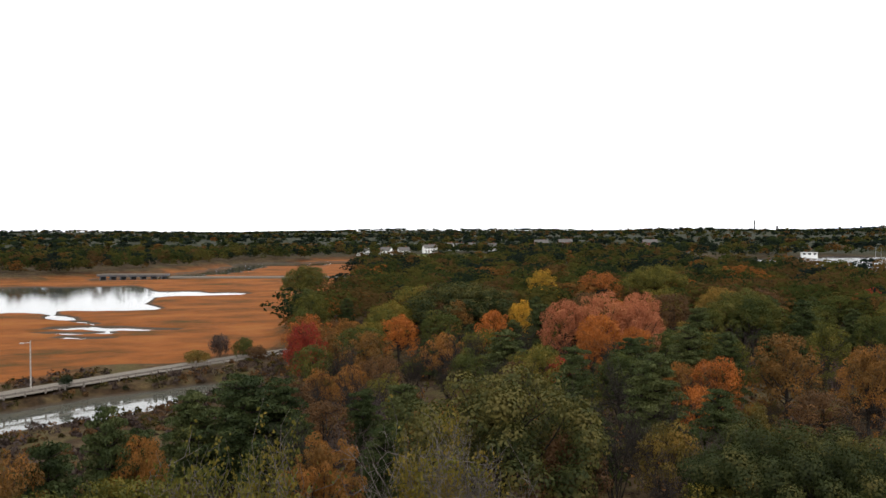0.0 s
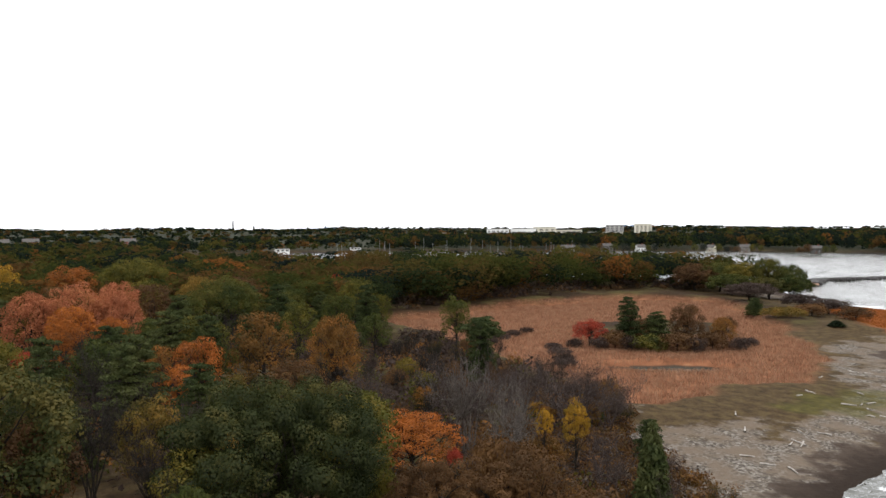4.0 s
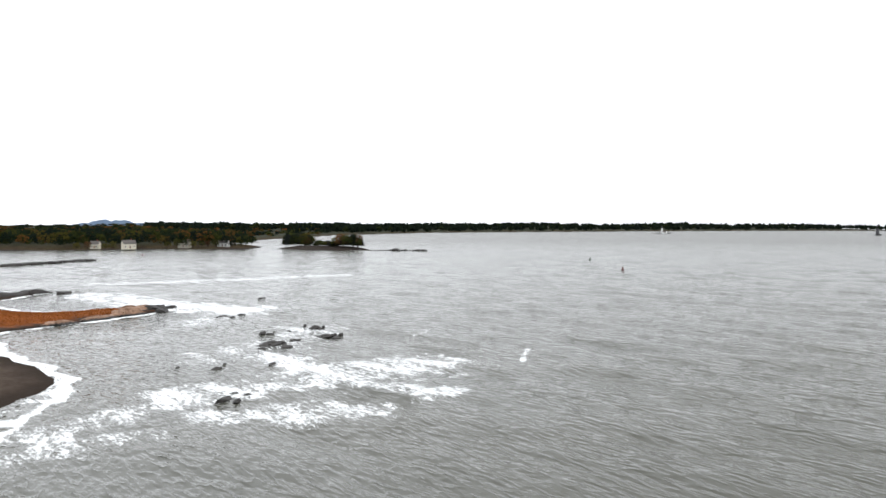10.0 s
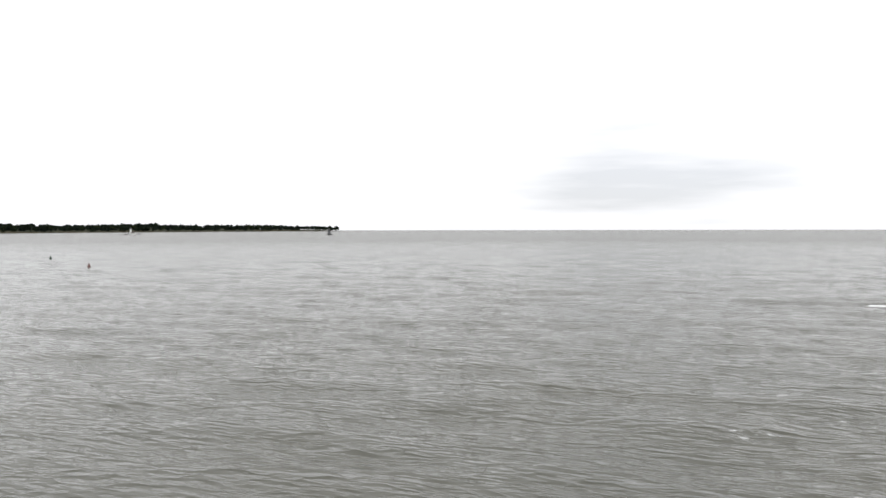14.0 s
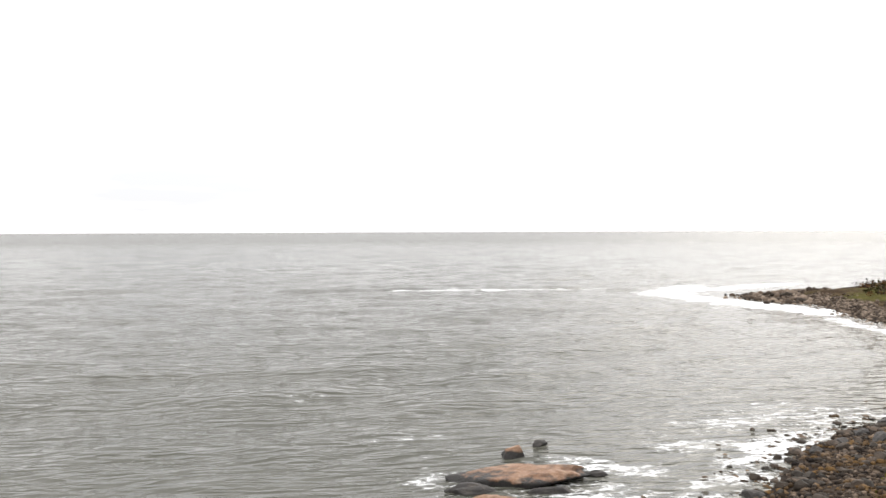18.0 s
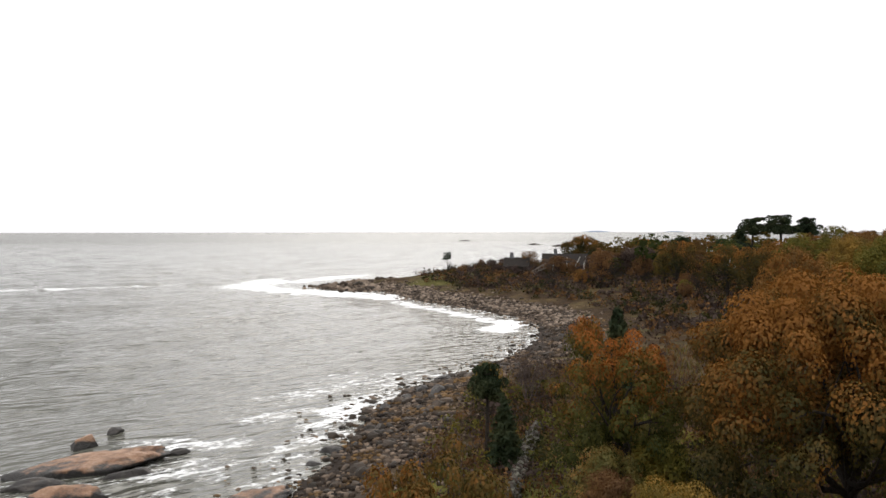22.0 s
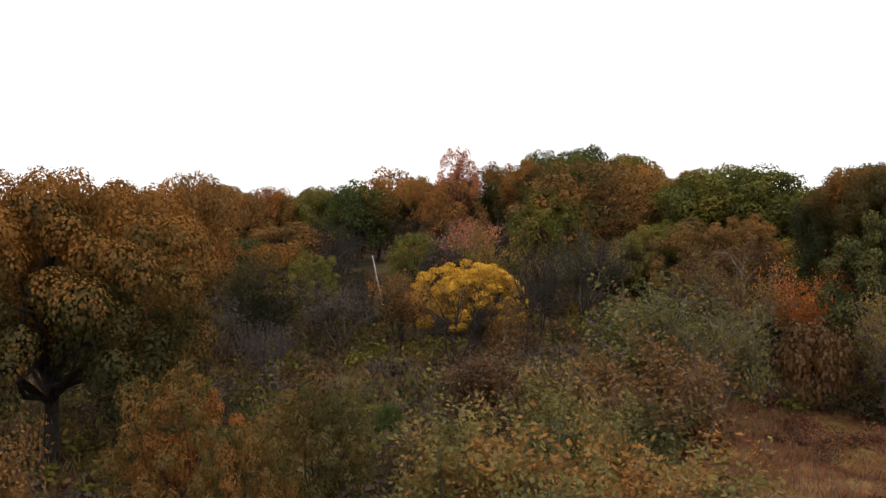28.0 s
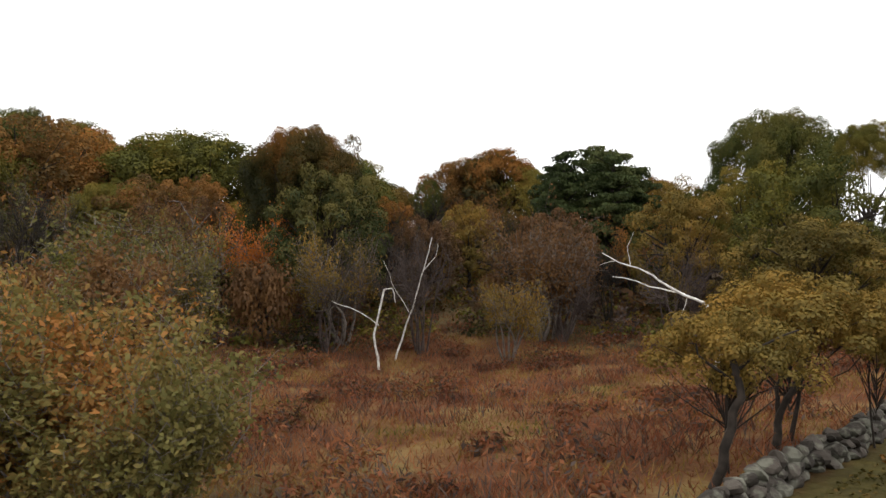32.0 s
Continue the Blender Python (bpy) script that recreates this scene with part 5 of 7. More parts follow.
far_woods("far_woods", "wooded rise behind the meadow", 215, 345, 165, 420, 800, 9.5, 190, 0.85, 14, [0.24, 0.12, 0.24, 0.24, 0.06, 0.05, 0.05], broad=1.2)


def islet_woods():
    q = np.random.default_rng(21)
    for i in range(64):
        k = q.uniform(-0.8, 0.8)
        x, y = 848 + k * 50 + q.normal() * 4, -143 + k * 36 + q.normal() * 6
        tall = 13 if (k < -0.35 or k > 0.25) else 6
        high = tall * q.uniform(0.6, 1.1)
        plant("pine" if i % 2 else "wood", x, y, high, max(q.uniform(3.0, 5.0), high * 0.5), ["brown", "dark_pine", "green", "far_wood"][i % 4], group="trees of the islet")


islet_woods()


def undergrowth(name, label, turn_from, turn_to, near, far_edge, n, cards, card, height, mats, seed, edge=10, where=None):
    """Brush and brambles over the floor of the wood, one mesh a colour."""
    x, y = scatter(n, turn_from, turn_to, near, far_edge, seed)
    ok, z = wooded(x, y, edge)
    d = np.hypot(x, y)
    ok &= ~((x < 0) & (y > 0) & (d < 140) & (z + height > 28.0 - 0.255 * d))
    if where:
        ok = where(x, y)
    x, y, z = x[ok], y[ok], z[ok]
    q = np.random.default_rng(seed)
    hue = q.integers(len(mats), size=len(x))
    for c, mat in enumerate(mats):
        s = np.where(hue == c)[0]
        h = np.repeat(height * q.uniform(0.5, 1.4, len(s)), cards)[:, None]
        base = np.repeat(np.stack([x[s], y[s], z[s]], 1), cards, 0)
        dd = q.normal(size=(len(base), 3))
        dd /= np.linalg.norm(dd, axis=1, keepdims=True)
        dd[:, 2] = np.abs(dd[:, 2])
        at = base + dd * h * (0.9, 0.9, 0.95) * q.uniform(0.5, 1.05, (len(base), 1))
        v, f = leaf_cards(at, dd + q.normal(size=dd.shape) * 0.9, card, 1.5)
        ob = tagged(new(name, mesh_from(name, v, f)), label, "undergrowth", kind="stuff")
        ob.data.materials.append(MATS[mat])


undergrowth("undergrowth", "tangled brown and grey brush under the trees", -22, 70, 34, 170, 2200, 28, 0.38, 1.7, ["brush", "brown", "brush", "rust", "olive"], 31)
undergrowth("undergrowth", "tangled brown and grey brush under the trees", 196, 335, 14, 60, 2600, 60, 0.17, 1.1, ["brush", "brown", "oak_mix", "olive"], 32, 7)
undergrowth("undergrowth", "tangled brown and grey brush under the trees", 200, 335, 45, 200, 2500, 34, 0.33, 1.6, ["brush", "brown", "brush", "oak_mix", "oak_mix"], 33)
undergrowth("undergrowth", "dark brush along the edge of the reeds", 42, 75, 90, 420, 2600, 24, 0.6, 1.8, ["brush", "brown", "brush"], 34, 8)
undergrowth("undergrowth", "dense brown scrub on the rocky point", 203, 232, 95, 300, 2500, 30, 0.46, 1.7, ["brush", "brown", "brush", "oak_mix"], 35, 13)


def creek_bank(x, y):
    z, sd, reed, marsh = plan(x, y)
    road = np.abs((x + 10) * -0.62 + (y - 185) * 0.78 + 0.0022 * (x + 10) ** 2)
    return (z > 0.25) & (z < 6) & (road > 4.6) & (x > -130) & (x < 12) & (y > 92) & (y < 190) & ((marsh < 0.4) | (road < 9)) & ((y < 172) | (x > -12))


undergrowth("creek_brush", "low dark brush along the banks of the creek", 300, 365, 90, 215, 5200, 26, 0.42, 1.0, ["brush", "brown", "brush", "oak_mix"], 36, where=creek_bank)


BEACH_BRUSH = np.array([(86, 50), (83, 43.5), (77, 36.5), (69, 30), (60, 26), (50, 30), (52, 44), (66, 60), (84, 62), (96, 70), (104, 66), (96, 56)], float)


def beach_edge(x, y):
    return (inside_distance(x, y, BEACH_BRUSH) + ragged(x, y, 7, 3) * 1.6 > 0) & (plan(x, y)[2] < 0.3)


undergrowth("beach_brush", "dense dark brown brush along the top of the beach", 40, 66, 50, 130, 4200, 34, 0.24, 1.3, ["brown", "brush", "brown", "rust"], 37, where=beach_edge)
for i in range(44):
    px, py = rng.uniform(50, 98), rng.uniform(28, 66)
    if beach_edge(np.array([px]), np.array([py]))[0]:
        plant(("bare", "bare", "sparse", "bush")[i % 4], px, py, rng.uniform(2.2, 4.2), rng.uniform(1.4, 2.6), ("brown", "brush", "oak_mix", "rust")[i % 4], "twig")

# ---- rocks, walls of stone, the breakwater ----
m = Nodes("ledge_rock")
z = m.node("SeparateXYZ", Vector=m.pos()).outputs["Z"]
warm = m.ramp(m.noise(1.1, 6, None, 0.65), (0.3, (0.07, 0.036, 0.019)), (0.5, (0.20, 0.105, 0.056)), (0.75, (0.33, 0.22, 0.15)))
m.surface(m.mix(m.step(m.maths("ADD", z, m.maths("MULTIPLY", m.noise(1.5, 4), 1.0)), 0.85, 1.15), (0.018, 0.016, 0.014), warm), 0.7, m.bump(m.noise(1.6, 6, None, 0.65), 1.0, 0.5))
m = Nodes("dark_rock")
m.surface(m.ramp(m.noise(1.6, 4), (0.3, (0.008, 0.007, 0.006)), (0.6, (0.024, 0.020, 0.017)), (0.8, (0.06, 0.048, 0.038))), 0.75, m.bump(m.noise(4, 4), 0.8, 0.12))
m = Nodes("shore_stone")
tone = m.node("ObjectInfo").outputs["Random"]
m.surface(m.mix(m.step(m.noise(2.5, 4), 0.3, 0.7), m.ramp(tone, (0.0, (0.010, 0.008, 0.006)), (0.55, (0.032, 0.023, 0.016)), (1.0, (0.095, 0.070, 0.052))), (0.03, 0.025, 0.02)), 0.75, m.bump(m.noise(5, 4), 0.7, 0.08), **{"Specular IOR Level": 0.15})
m = Nodes("cobbles")
tone = m.node("NewGeometry").outputs["Random Per Island"]
m.surface(m.ramp(tone, (0.0, (0.014, 0.011, 0.008)), (0.5, (0.065, 0.047, 0.034)), (1.0, (0.20, 0.155, 0.118))), 0.9, None, **{"Specular IOR Level": 0.15})
m = Nodes("weedy_stone")
tone = m.node("NewGeometry").outputs["Random Per Island"]
m.surface(m.mix(m.step(m.noise(0.35, 3), 0.5, 0.65), m.ramp(tone, (0.0, (0.008, 0.006, 0.005)), (0.55, (0.042, 0.030, 0.021)), (1.0, (0.16, 0.12, 0.09))), m.ramp(tone, (0.0, (0.03, 0.018, 0.008)), (1.0, (0.13, 0.075, 0.028)))), 0.9, None, **{"Specular IOR Level": 0.15})
m = Nodes("wall_stone")
tone = m.node("ObjectInfo").outputs["Random"]
lichen = m.step(m.noise(3.0, 4), 0.48, 0.62)
m.surface(m.mix(lichen, m.ramp(tone, (0.0, (0.016, 0.013, 0.010)), (1.0, (0.050, 0.042, 0.034))), (0.085, 0.083, 0.064)), 0.92, m.bump(m.noise(9, 4), 0.8, 0.03), **{"Specular IOR Level": 0.15})


def rock_mesh(name, seed, cuts=2, angular=0.35, jag=1.0):
    """A boulder of unit radius: a ball cut flat here and there and roughened."""
    r = random.Random(seed)
    bm = bmesh.new()
    bmesh.ops.create_icosphere(bm, subdivisions=cuts, radius=1)
    planes = [(Vector((r.gauss(0, 1), r.gauss(0, 1), r.gauss(0, 0.8))).normalized(), r.uniform(0.55, 0.9)) for i in range(9)]
    off = Vector((seed * 3.7, seed * 1.3, 0))
    for v in bm.verts:
        d = v.co.normalized()
        k = 1.0 + 0.3 * jag * noise.noise(d * 1.7 + off) + 0.14 * jag * noise.noise(d * 4.1 + off)
        p = d * k
        for n, lim in planes:
            over = p.dot(n) - lim
            if over > 0:
                p -= n * over * (1 - angular * 0.2)
        v.co = p
    for f in bm.faces:
        f.smooth = cuts > 3
    me = bpy.data.meshes.new(name)
    bm.to_mesh(me)
    bm.free()
    return me


ROCKS = [rock_mesh("boulder", 11 + i, 2) for i in range(6)]
LEDGES = [rock_mesh("ledge", 31 + i, 4) for i in range(4)]
SKERRIES = [rock_mesh("skerry", 45 + i, 3, 0.0, 2.2) for i in range(4)]
for me in ROCKS:
    me.materials.append(MATS["shore_stone"])
for me in SKERRIES:
    me.materials.append(MATS["dark_rock"])
for me in LEDGES:
    me.materials.append(MATS["ledge_rock"])


def rock(x, y, sx, sy, sz, turn=0.0, z=None, mesh=None, material="", label="", group="", tilt=0.0, name="boulder"):
    ob = new(name, mesh or ROCKS[int(abs(x * 7 + y * 3)) % len(ROCKS)])
    base = ground_z(x, y) if z is None else z
    ob.matrix_world = pose(x, y, base, tilt, tilt * 0.6, turn) @ Matrix.Diagonal((sx, sy, sz, 1))
    if material:
        ob.material_slots[0].link = "OBJECT"
        ob.material_slots[0].material = MATS[material]
    return tagged(ob, label or "dark sea-worn boulder on the stony shore", "rock", group or "boulders of the shore")


# the great ledge off the shore and those round it
wave_washed = "broad orange-brown ledge of rock washed by waves"
rock(-0.3, -48.2, 4.7, 2.1, 1.0, 8, 0.0, LEDGES[0], "ledge_rock", wave_washed, "ledges in the sea", 3, "ledge")
rock(0.0, -53.6, 1.25, 0.9, 0.62, 20, 0.15, LEDGES[1], "ledge_rock", "single blocky brown rock standing in the sea", "ledges in the sea", 4, "ledge")
rock(1.0, -42.2, 2.3, 1.2, 0.75, -12, 0.0, LEDGES[2], "ledge_rock", wave_washed, "ledges in the sea", -4, "ledge")
rock(2.6, -45.4, 1.6, 0.8, 0.55, 10, 0.0, LEDGES[3], "dark_rock", "low black wet ledge among foam", "ledges in the sea", 0, "ledge")
rock(-2.2, -45.6, 2.2, 0.7, 0.38, 4, 0.0, LEDGES[1], "dark_rock", "low black wet ledge among foam", "ledges in the sea", 0, "ledge")
rock(-2.0, -56.6, 0.8, 0.6, 0.45, 30, 0.0, LEDGES[2], "dark_rock", "low black wet ledge among foam", "ledges in the sea", 0, "ledge")
rock(-5.6, -49.4, 0.8, 0.35, 0.35, 20, 0.0, LEDGES[3], "dark_rock", "low black wet ledge among foam", "ledges in the sea", 0, "ledge")
rock(-8.0, -37.6, 2.4, 1.2, 0.6, 20, 0.1, LEDGES[0], "ledge_rock", "low ochre weed-covered ledge at the water's edge", "ledges in the sea", 0, "ledge")
for x, y, s, h in ((161.1, -15.7, 4.2, 1.0), (178.6, -16.3, 1.9, 0.7), (185.1, -28.2, 1.9, 0.8), (169.4, -27.8, 3.0, 0.8), (137, -4.8, 1.4, 0.45), (138.3, -13.9, 1.6, 0.5), (112.3, -4.9, 2.1, 0.6),
                   (140, 1, 0.9, 0.4), (216, -9.7, 3.4, 0.6), (265, -24, 2.2, 0.7), (156, -14, 1.2, 0.6), (190, -27, 1.0, 0.6), (172, -30.5, 1.0, 0.6), (141, -6.4, 0.7, 0.4), (181, -22, 0.8, 0.4), (116, -6.5, 0.7, 0.4)):
    for k in range(3 if s > 1.8 else 1):
        c = (1.0, 0.45, 0.6)[k] * 0.72
        px, py = x + (0, 1.1, -0.9)[k] * s * 0.9, y + (0, -1.4, -0.7)[k] * s
        rock(px, py, s * c, s * c * 0.6, h * (0.8, 0.5, 0.65)[k], 70 + (x * 7 + k * 50) % 90, -0.05, SKERRIES[(int(x) + k) % 4], "dark_rock", "black half-sunk rock among breaking waves", "rocks in the bay", 3, "ledge")
# the rocky tip of the grassy point and the reef behind it
for i, (x, y, sx, sy, sz) in enumerate(((236, 12, 7, 2.8, 1.9), (228, 12, 6, 2.2, 1.4), (240, 7, 5, 2.0, 1.2), (244, 3, 4.5, 1.6, 0.9), (220, 19, 6, 1.8, 1.0), (211, 26, 5, 1.5, 0.8), (233, 5, 3.0, 1.4, 0.8),
                                         (293, 62, 8, 2.0, 1.3), (302, 54, 8, 2.2, 1.4), (311, 46, 7, 1.8, 1.2), (306, 38, 4, 1.2, 0.8), (284, 66, 6, 1.6, 1.0))):
    rock(x, y, sx, sy, sz, -42, 0.1, SKERRIES[i % 4], "ledge_rock" if i in (0, 1, 4, 5) else "dark_rock", "long slanting ledge at the tip of the point", "ledges of the point", 5, "ledge")
for i in range(9):
    rock(398 - i * 3.2 + rng.normal() * 2, 136 + i * 0.9 + rng.normal(), 3.2, 2.0, 1.4, i * 40, 0.3, LEDGES[i % 4], "ledge_rock", "pale ledge where the breakwater meets the shore", "ledges of the neck", 4, "ledge")
# boulders that stand out on the shore
for x, y, s in ((-27.2, -71.6, 1.0), (-24.2, -68.6, 0.6), (-31.2, -64.3, 1.1), (-38.4, -69, 1.5), (-27.1, -56.2, 1.1), (-14.6, -45.7, 0.8), (-12.8, -43.3, 0.6), (-9, -39.5, 0.5), (-24.5, -56.9, 0.8), (-22, -55.4, 0.7), (-27.1, -59.7, 0.8)):
    rock(x, y, s, s * 0.8, s * 0.62, x * 13, None, None, "dark_rock", "large black boulder at the tide line", "boulders of the shore", 5)
r = random.Random(5)
shore_line = [(-9, -36), (-15, -45), (-19, -51), (-22, -57), (-28, -63), (-34, -67), (-39, -70), (-50, -80), (-62, -96)]
for i in range(290):
    k = r.uniform(0, len(shore_line) - 1.001)
    (ax, ay), (bx, by) = shore_line[int(k)], shore_line[int(k) + 1]
    f = k % 1
    side = r.gauss(-2.6, 2.4)
    nx, ny = ay - by, bx - ax
    n = math.hypot(nx, ny)
    x, y = ax + (bx - ax) * f + nx / n * side, ay + (by - ay) * f + ny / n * side
    s = r.choice((0.2, 0.24, 0.28, 0.34, 0.42, 0.6))
    rock(x, y, s * r.uniform(0.9, 1.4), s * r.uniform(0.7, 1.0), s * r.uniform(0.5, 0.75), r.uniform(0, 360), max(ground_z(x, y), -0.05) + s * 0.15, None, "", "", "", r.uniform(-12, 12))


def pebbles(name, label, line, count, lo, hi, across, shift, seed):
    """Loose stones too many to count along a line, as one mesh."""
    q = np.random.default_rng(seed)
    ico = np.array([v.co for v in rock_mesh("pebble", seed, 1).vertices])
    faces = np.array([p.vertices[:] for p in rock_mesh("pebble", seed, 1).polygons])
    line = np.array(line, float)
    k = q.uniform(0, len(line) - 1.001, count)
    a, b, f = line[k.astype(int)], line[k.astype(int) + 1], (k % 1)[:, None]
    d = b - a
    nrm = np.stack([-d[:, 1], d[:, 0]], 1) / np.linalg.norm(d, axis=1, keepdims=True)
    p = a + d * f + nrm * (q.normal(size=(count, 1)) * across + shift)
    z = plan(p[:, 0], p[:, 1])[0]
    s = q.uniform(lo, hi, (count, 1)) * q.choice((0.6, 0.8, 1.0, 1.5), (count, 1))
    t = q.uniform(0, 6.28, count)
    c, sn = np.cos(t)[:, None], np.sin(t)[:, None]
    x, y, h = ico[None, :, 0] * s * 1.2, ico[None, :, 1] * s * 0.9, ico[None, :, 2] * s * 0.7
    v = np.stack([p[:, :1] + x * c - y * sn, p[:, 1:] + x * sn + y * c, np.maximum(z, -0.1)[:, None] + h + s * 0.2], -1)
    fa = faces[None] + (np.arange(count) * len(ico))[:, None, None]
    ob = tagged(new(name, mesh_from(name, v.reshape(-1, 3), fa.reshape(-1, 3))), label, "stones", kind="stuff")
    ob.data.materials.append(MATS["cobbles"])
    return ob


pebbles("shore_stones", "brown and grey stones of the rocky shore", shore_line, 7500, 0.08, 0.2, 3.4, -4.2, 3).data.materials[0] = MATS["weedy_stone"]
spit_line = [(-62, -96), (-68, -109), (-68, -121), (-67, -140), (-66, -154), (-69, -178), (-65, -189), (-60, -197)]
pebbles("cobble_bank", "high bank of grey and tan cobbles", spit_line, 6500, 0.15, 0.36, 2.2, -2.8, 4)
pebbles("point_stones", "dark stones at the end of the cobble point", [(-66, -180), (-58, -199), (-70, -206), (-84, -218)], 500, 0.4, 0.9, 3.0, 0, 6)
breakwater = pebbles("breakwater", "long low breakwater of dark stone blocks", [(404, 140), (437, 146), (520, 103), (611, 56)], 1300, 1.0, 1.7, 1.3, 0, 8)
breakwater.data.materials.clear()
breakwater.data.materials.append(MATS["dark_rock"])
for x, y, n, w in ((775, -206, 40, 8), (760, -224, 25, 5), (2330, -1530, 60, 20), (1752, -1826, 20, 7)):
    s = pebbles("islet_rocks", "low dark rocks round an islet", [(x - w, y - w), (x + w, y + w)], n, 1.0, 2.4, 4, 0, int(x) % 50)
    s.data.materials.clear()
    s.data.materials.append(MATS["dark_rock"])

# field walls of loose stones
WALL_STONES = [rock_mesh("wall_stone", 60 + i, 2, 0.5) for i in range(5)]
for me in WALL_STONES:
    me.materials.append(MATS["wall_stone"])


def stone_wall(points, courses, size, seed, label):
    r = random.Random(seed)
    foot = tagged(new("stone_wall"), label, "stone wall", "field walls of loose stone")
    foot.location = (*points[0], ground_z(*points[0]))
    bpy.context.view_layer.update()
    inv = foot.matrix_world.inverted()
    for (ax, ay), (bx, by) in zip(points, points[1:]):
        run = math.hypot(bx - ax, by - ay)
        nx, ny = -(by - ay) / run, (bx - ax) / run
        heading = math.degrees(math.atan2(by - ay, bx - ax))
        for c in range(courses):
            for side in (-1, 1) if c < courses - 1 else (0,):
                d = r.uniform(0, size)
                while d < run:
                    s = size * r.uniform(0.75, 1.35)
                    off = side * size * 0.42 * (1 - 0.15 * c) + r.gauss(0, 0.05)
                    x, y = ax + (bx - ax) * d / run + nx * off, ay + (by - ay) * d / run + ny * off
                    ob = new("stone", r.choice(WALL_STONES))
                    ob.parent = foot
                    ob.matrix_parent_inverse = inv
                    ob.matrix_basis = pose(x, y, ground_z(x, y) + size * (0.22 + 0.52 * c), r.uniform(-14, 14), r.uniform(-14, 14), heading + r.uniform(-30, 30)) @ Matrix.Diagonal((s * 0.62, s * 0.48, s * 0.36, 1))
                    d += s * 1.02
    return foot


stone_wall([(-8.2, 11.4), (-9.1, 13.4), (-9.7, 14.8), (-10.4, 16.4), (-11.0, 18.1), (-12.3, 20.7), (-14.0, 24.4), (-16.4, 29.4)], 3, 0.34, 2, "tumbled dry-stone wall of grey lichened fieldstones")
stone_wall([(-17.0, -26.2), (-18.6, -28.5), (-21.4, -32.4), (-25.4, -37.7)], 3, 0.44, 3, "old dry-stone wall running down through grass")

# ---- things that people built ----
def plain(name, dark, light, rough=0.8, scale=3.0, **extra):
    m = Nodes(name)
    m.surface(m.ramp(m.noise(scale, 4), (0.3, dark), (0.7, light)), rough, None, **({"Specular IOR Level": 0.15} if rough >= 0.85 else {}), **extra)
    return m.mat


plain("asphalt", (0.045, 0.044, 0.043), (0.075, 0.073, 0.07), 0.9)
plain("verge", (0.075, 0.062, 0.048), (0.14, 0.12, 0.095), 0.95)
plain("white_paint", (0.62, 0.62, 0.60), (0.78, 0.78, 0.76), 0.6)
plain("cream_paint", (0.50, 0.46, 0.36), (0.62, 0.58, 0.48), 0.6)
plain("brick", (0.13, 0.05, 0.035), (0.20, 0.085, 0.06), 0.9)
plain("shingle_grey", (0.055, 0.05, 0.046), (0.12, 0.11, 0.10), 0.9)
plain("weathered_wood", (0.10, 0.085, 0.07), (0.22, 0.19, 0.165), 0.9)
plain("dark_shingle", (0.010, 0.008, 0.007), (0.024, 0.020, 0.017), 0.9)
plain("dark_glass", (0.015, 0.017, 0.02), (0.03, 0.034, 0.04), 0.1)
plain("steel", (0.22, 0.22, 0.22), (0.34, 0.34, 0.34), 0.5, Metallic=0.7)
plain("concrete", (0.26, 0.25, 0.235), (0.40, 0.39, 0.37), 0.9)
plain("buoy_red", (0.09, 0.012, 0.01), (0.13, 0.018, 0.014), 0.5)
plain("buoy_green", (0.012, 0.03, 0.018), (0.02, 0.05, 0.03), 0.5)
plain("granite_dark", (0.055, 0.055, 0.058), (0.10, 0.10, 0.105), 0.9)
# distance haze as a base colour, for things far off
plain("haze_blue", (0.10, 0.14, 0.20), (0.13, 0.17, 0.23), 1.0, 0.004)
plain("driftwood", (0.20, 0.175, 0.15), (0.38, 0.35, 0.31), 0.9)


def part(name, bm, material, parent, label=""):
    """Links a bmesh as one mesh object under a thing or a part."""
    me = bpy.data.meshes.new(name)
    bm.to_mesh(me)
    bm.free()
    me.materials.append(MATS[material])
    ob = new(name, me)
    ob.parent = parent
    if label:
        ob["label"] = label
    return ob


def box(sx, sy, sz, x=0, y=0, z=0, bm=None, turn=0.0, bevel=0.0):
    """A block whose foot stands at z."""
    bm = bm or bmesh.new()
    made = bmesh.ops.create_cube(bm, size=1, matrix=pose(x, y, z + sz / 2, 0, 0, turn) @ Matrix.Diagonal((sx, sy, sz, 1)))
    if bevel:
        edges = list({e for v in made["verts"] for e in v.link_edges})
        bmesh.ops.bevel(bm, geom=edges, offset=bevel, segments=1, affect="EDGES")
    return bm


def drum(r1, r2, h, x=0, y=0, z=0, bm=None, sides=12):
    bm = bm or bmesh.new()
    bmesh.ops.create_cone(bm, cap_ends=True, segments=sides, radius1=r1, radius2=r2, depth=h, matrix=pose(x, y, z + h / 2))
    return bm


def gable(w, d, rise, over, x=0, y=0, z=0, thick=0.25):
    """A pitched roof with thick slopes, its ridge along x."""
    bm = bmesh.new()
    a, b = w / 2 + over, d / 2 + over
    drop = rise * over / (d / 2)
    ring = [(-b, z - drop), (0, z + rise), (b, z - drop), (b, z - drop + thick), (0, z + rise + thick * 1.3), (-b, z - drop + thick)]
    ends = [[bm.verts.new((x + sx * a, y + py, pz)) for py, pz in ring] for sx in (-1, 1)]
    for i in range(6):
        j = (i + 1) % 6
        bm.faces.new((ends[0][i], ends[0][j], ends[1][j], ends[1][i]))
    for e, order in ((ends[0], 1), (ends[1], -1)):
        bm.faces.new([e[i] for i in (0, 1, 4, 5)][::order])
        bm.faces.new([e[i] for i in (1, 2, 3, 4)][::order])
    bmesh.ops.recalc_face_normals(bm, faces=bm.faces)
    return bm


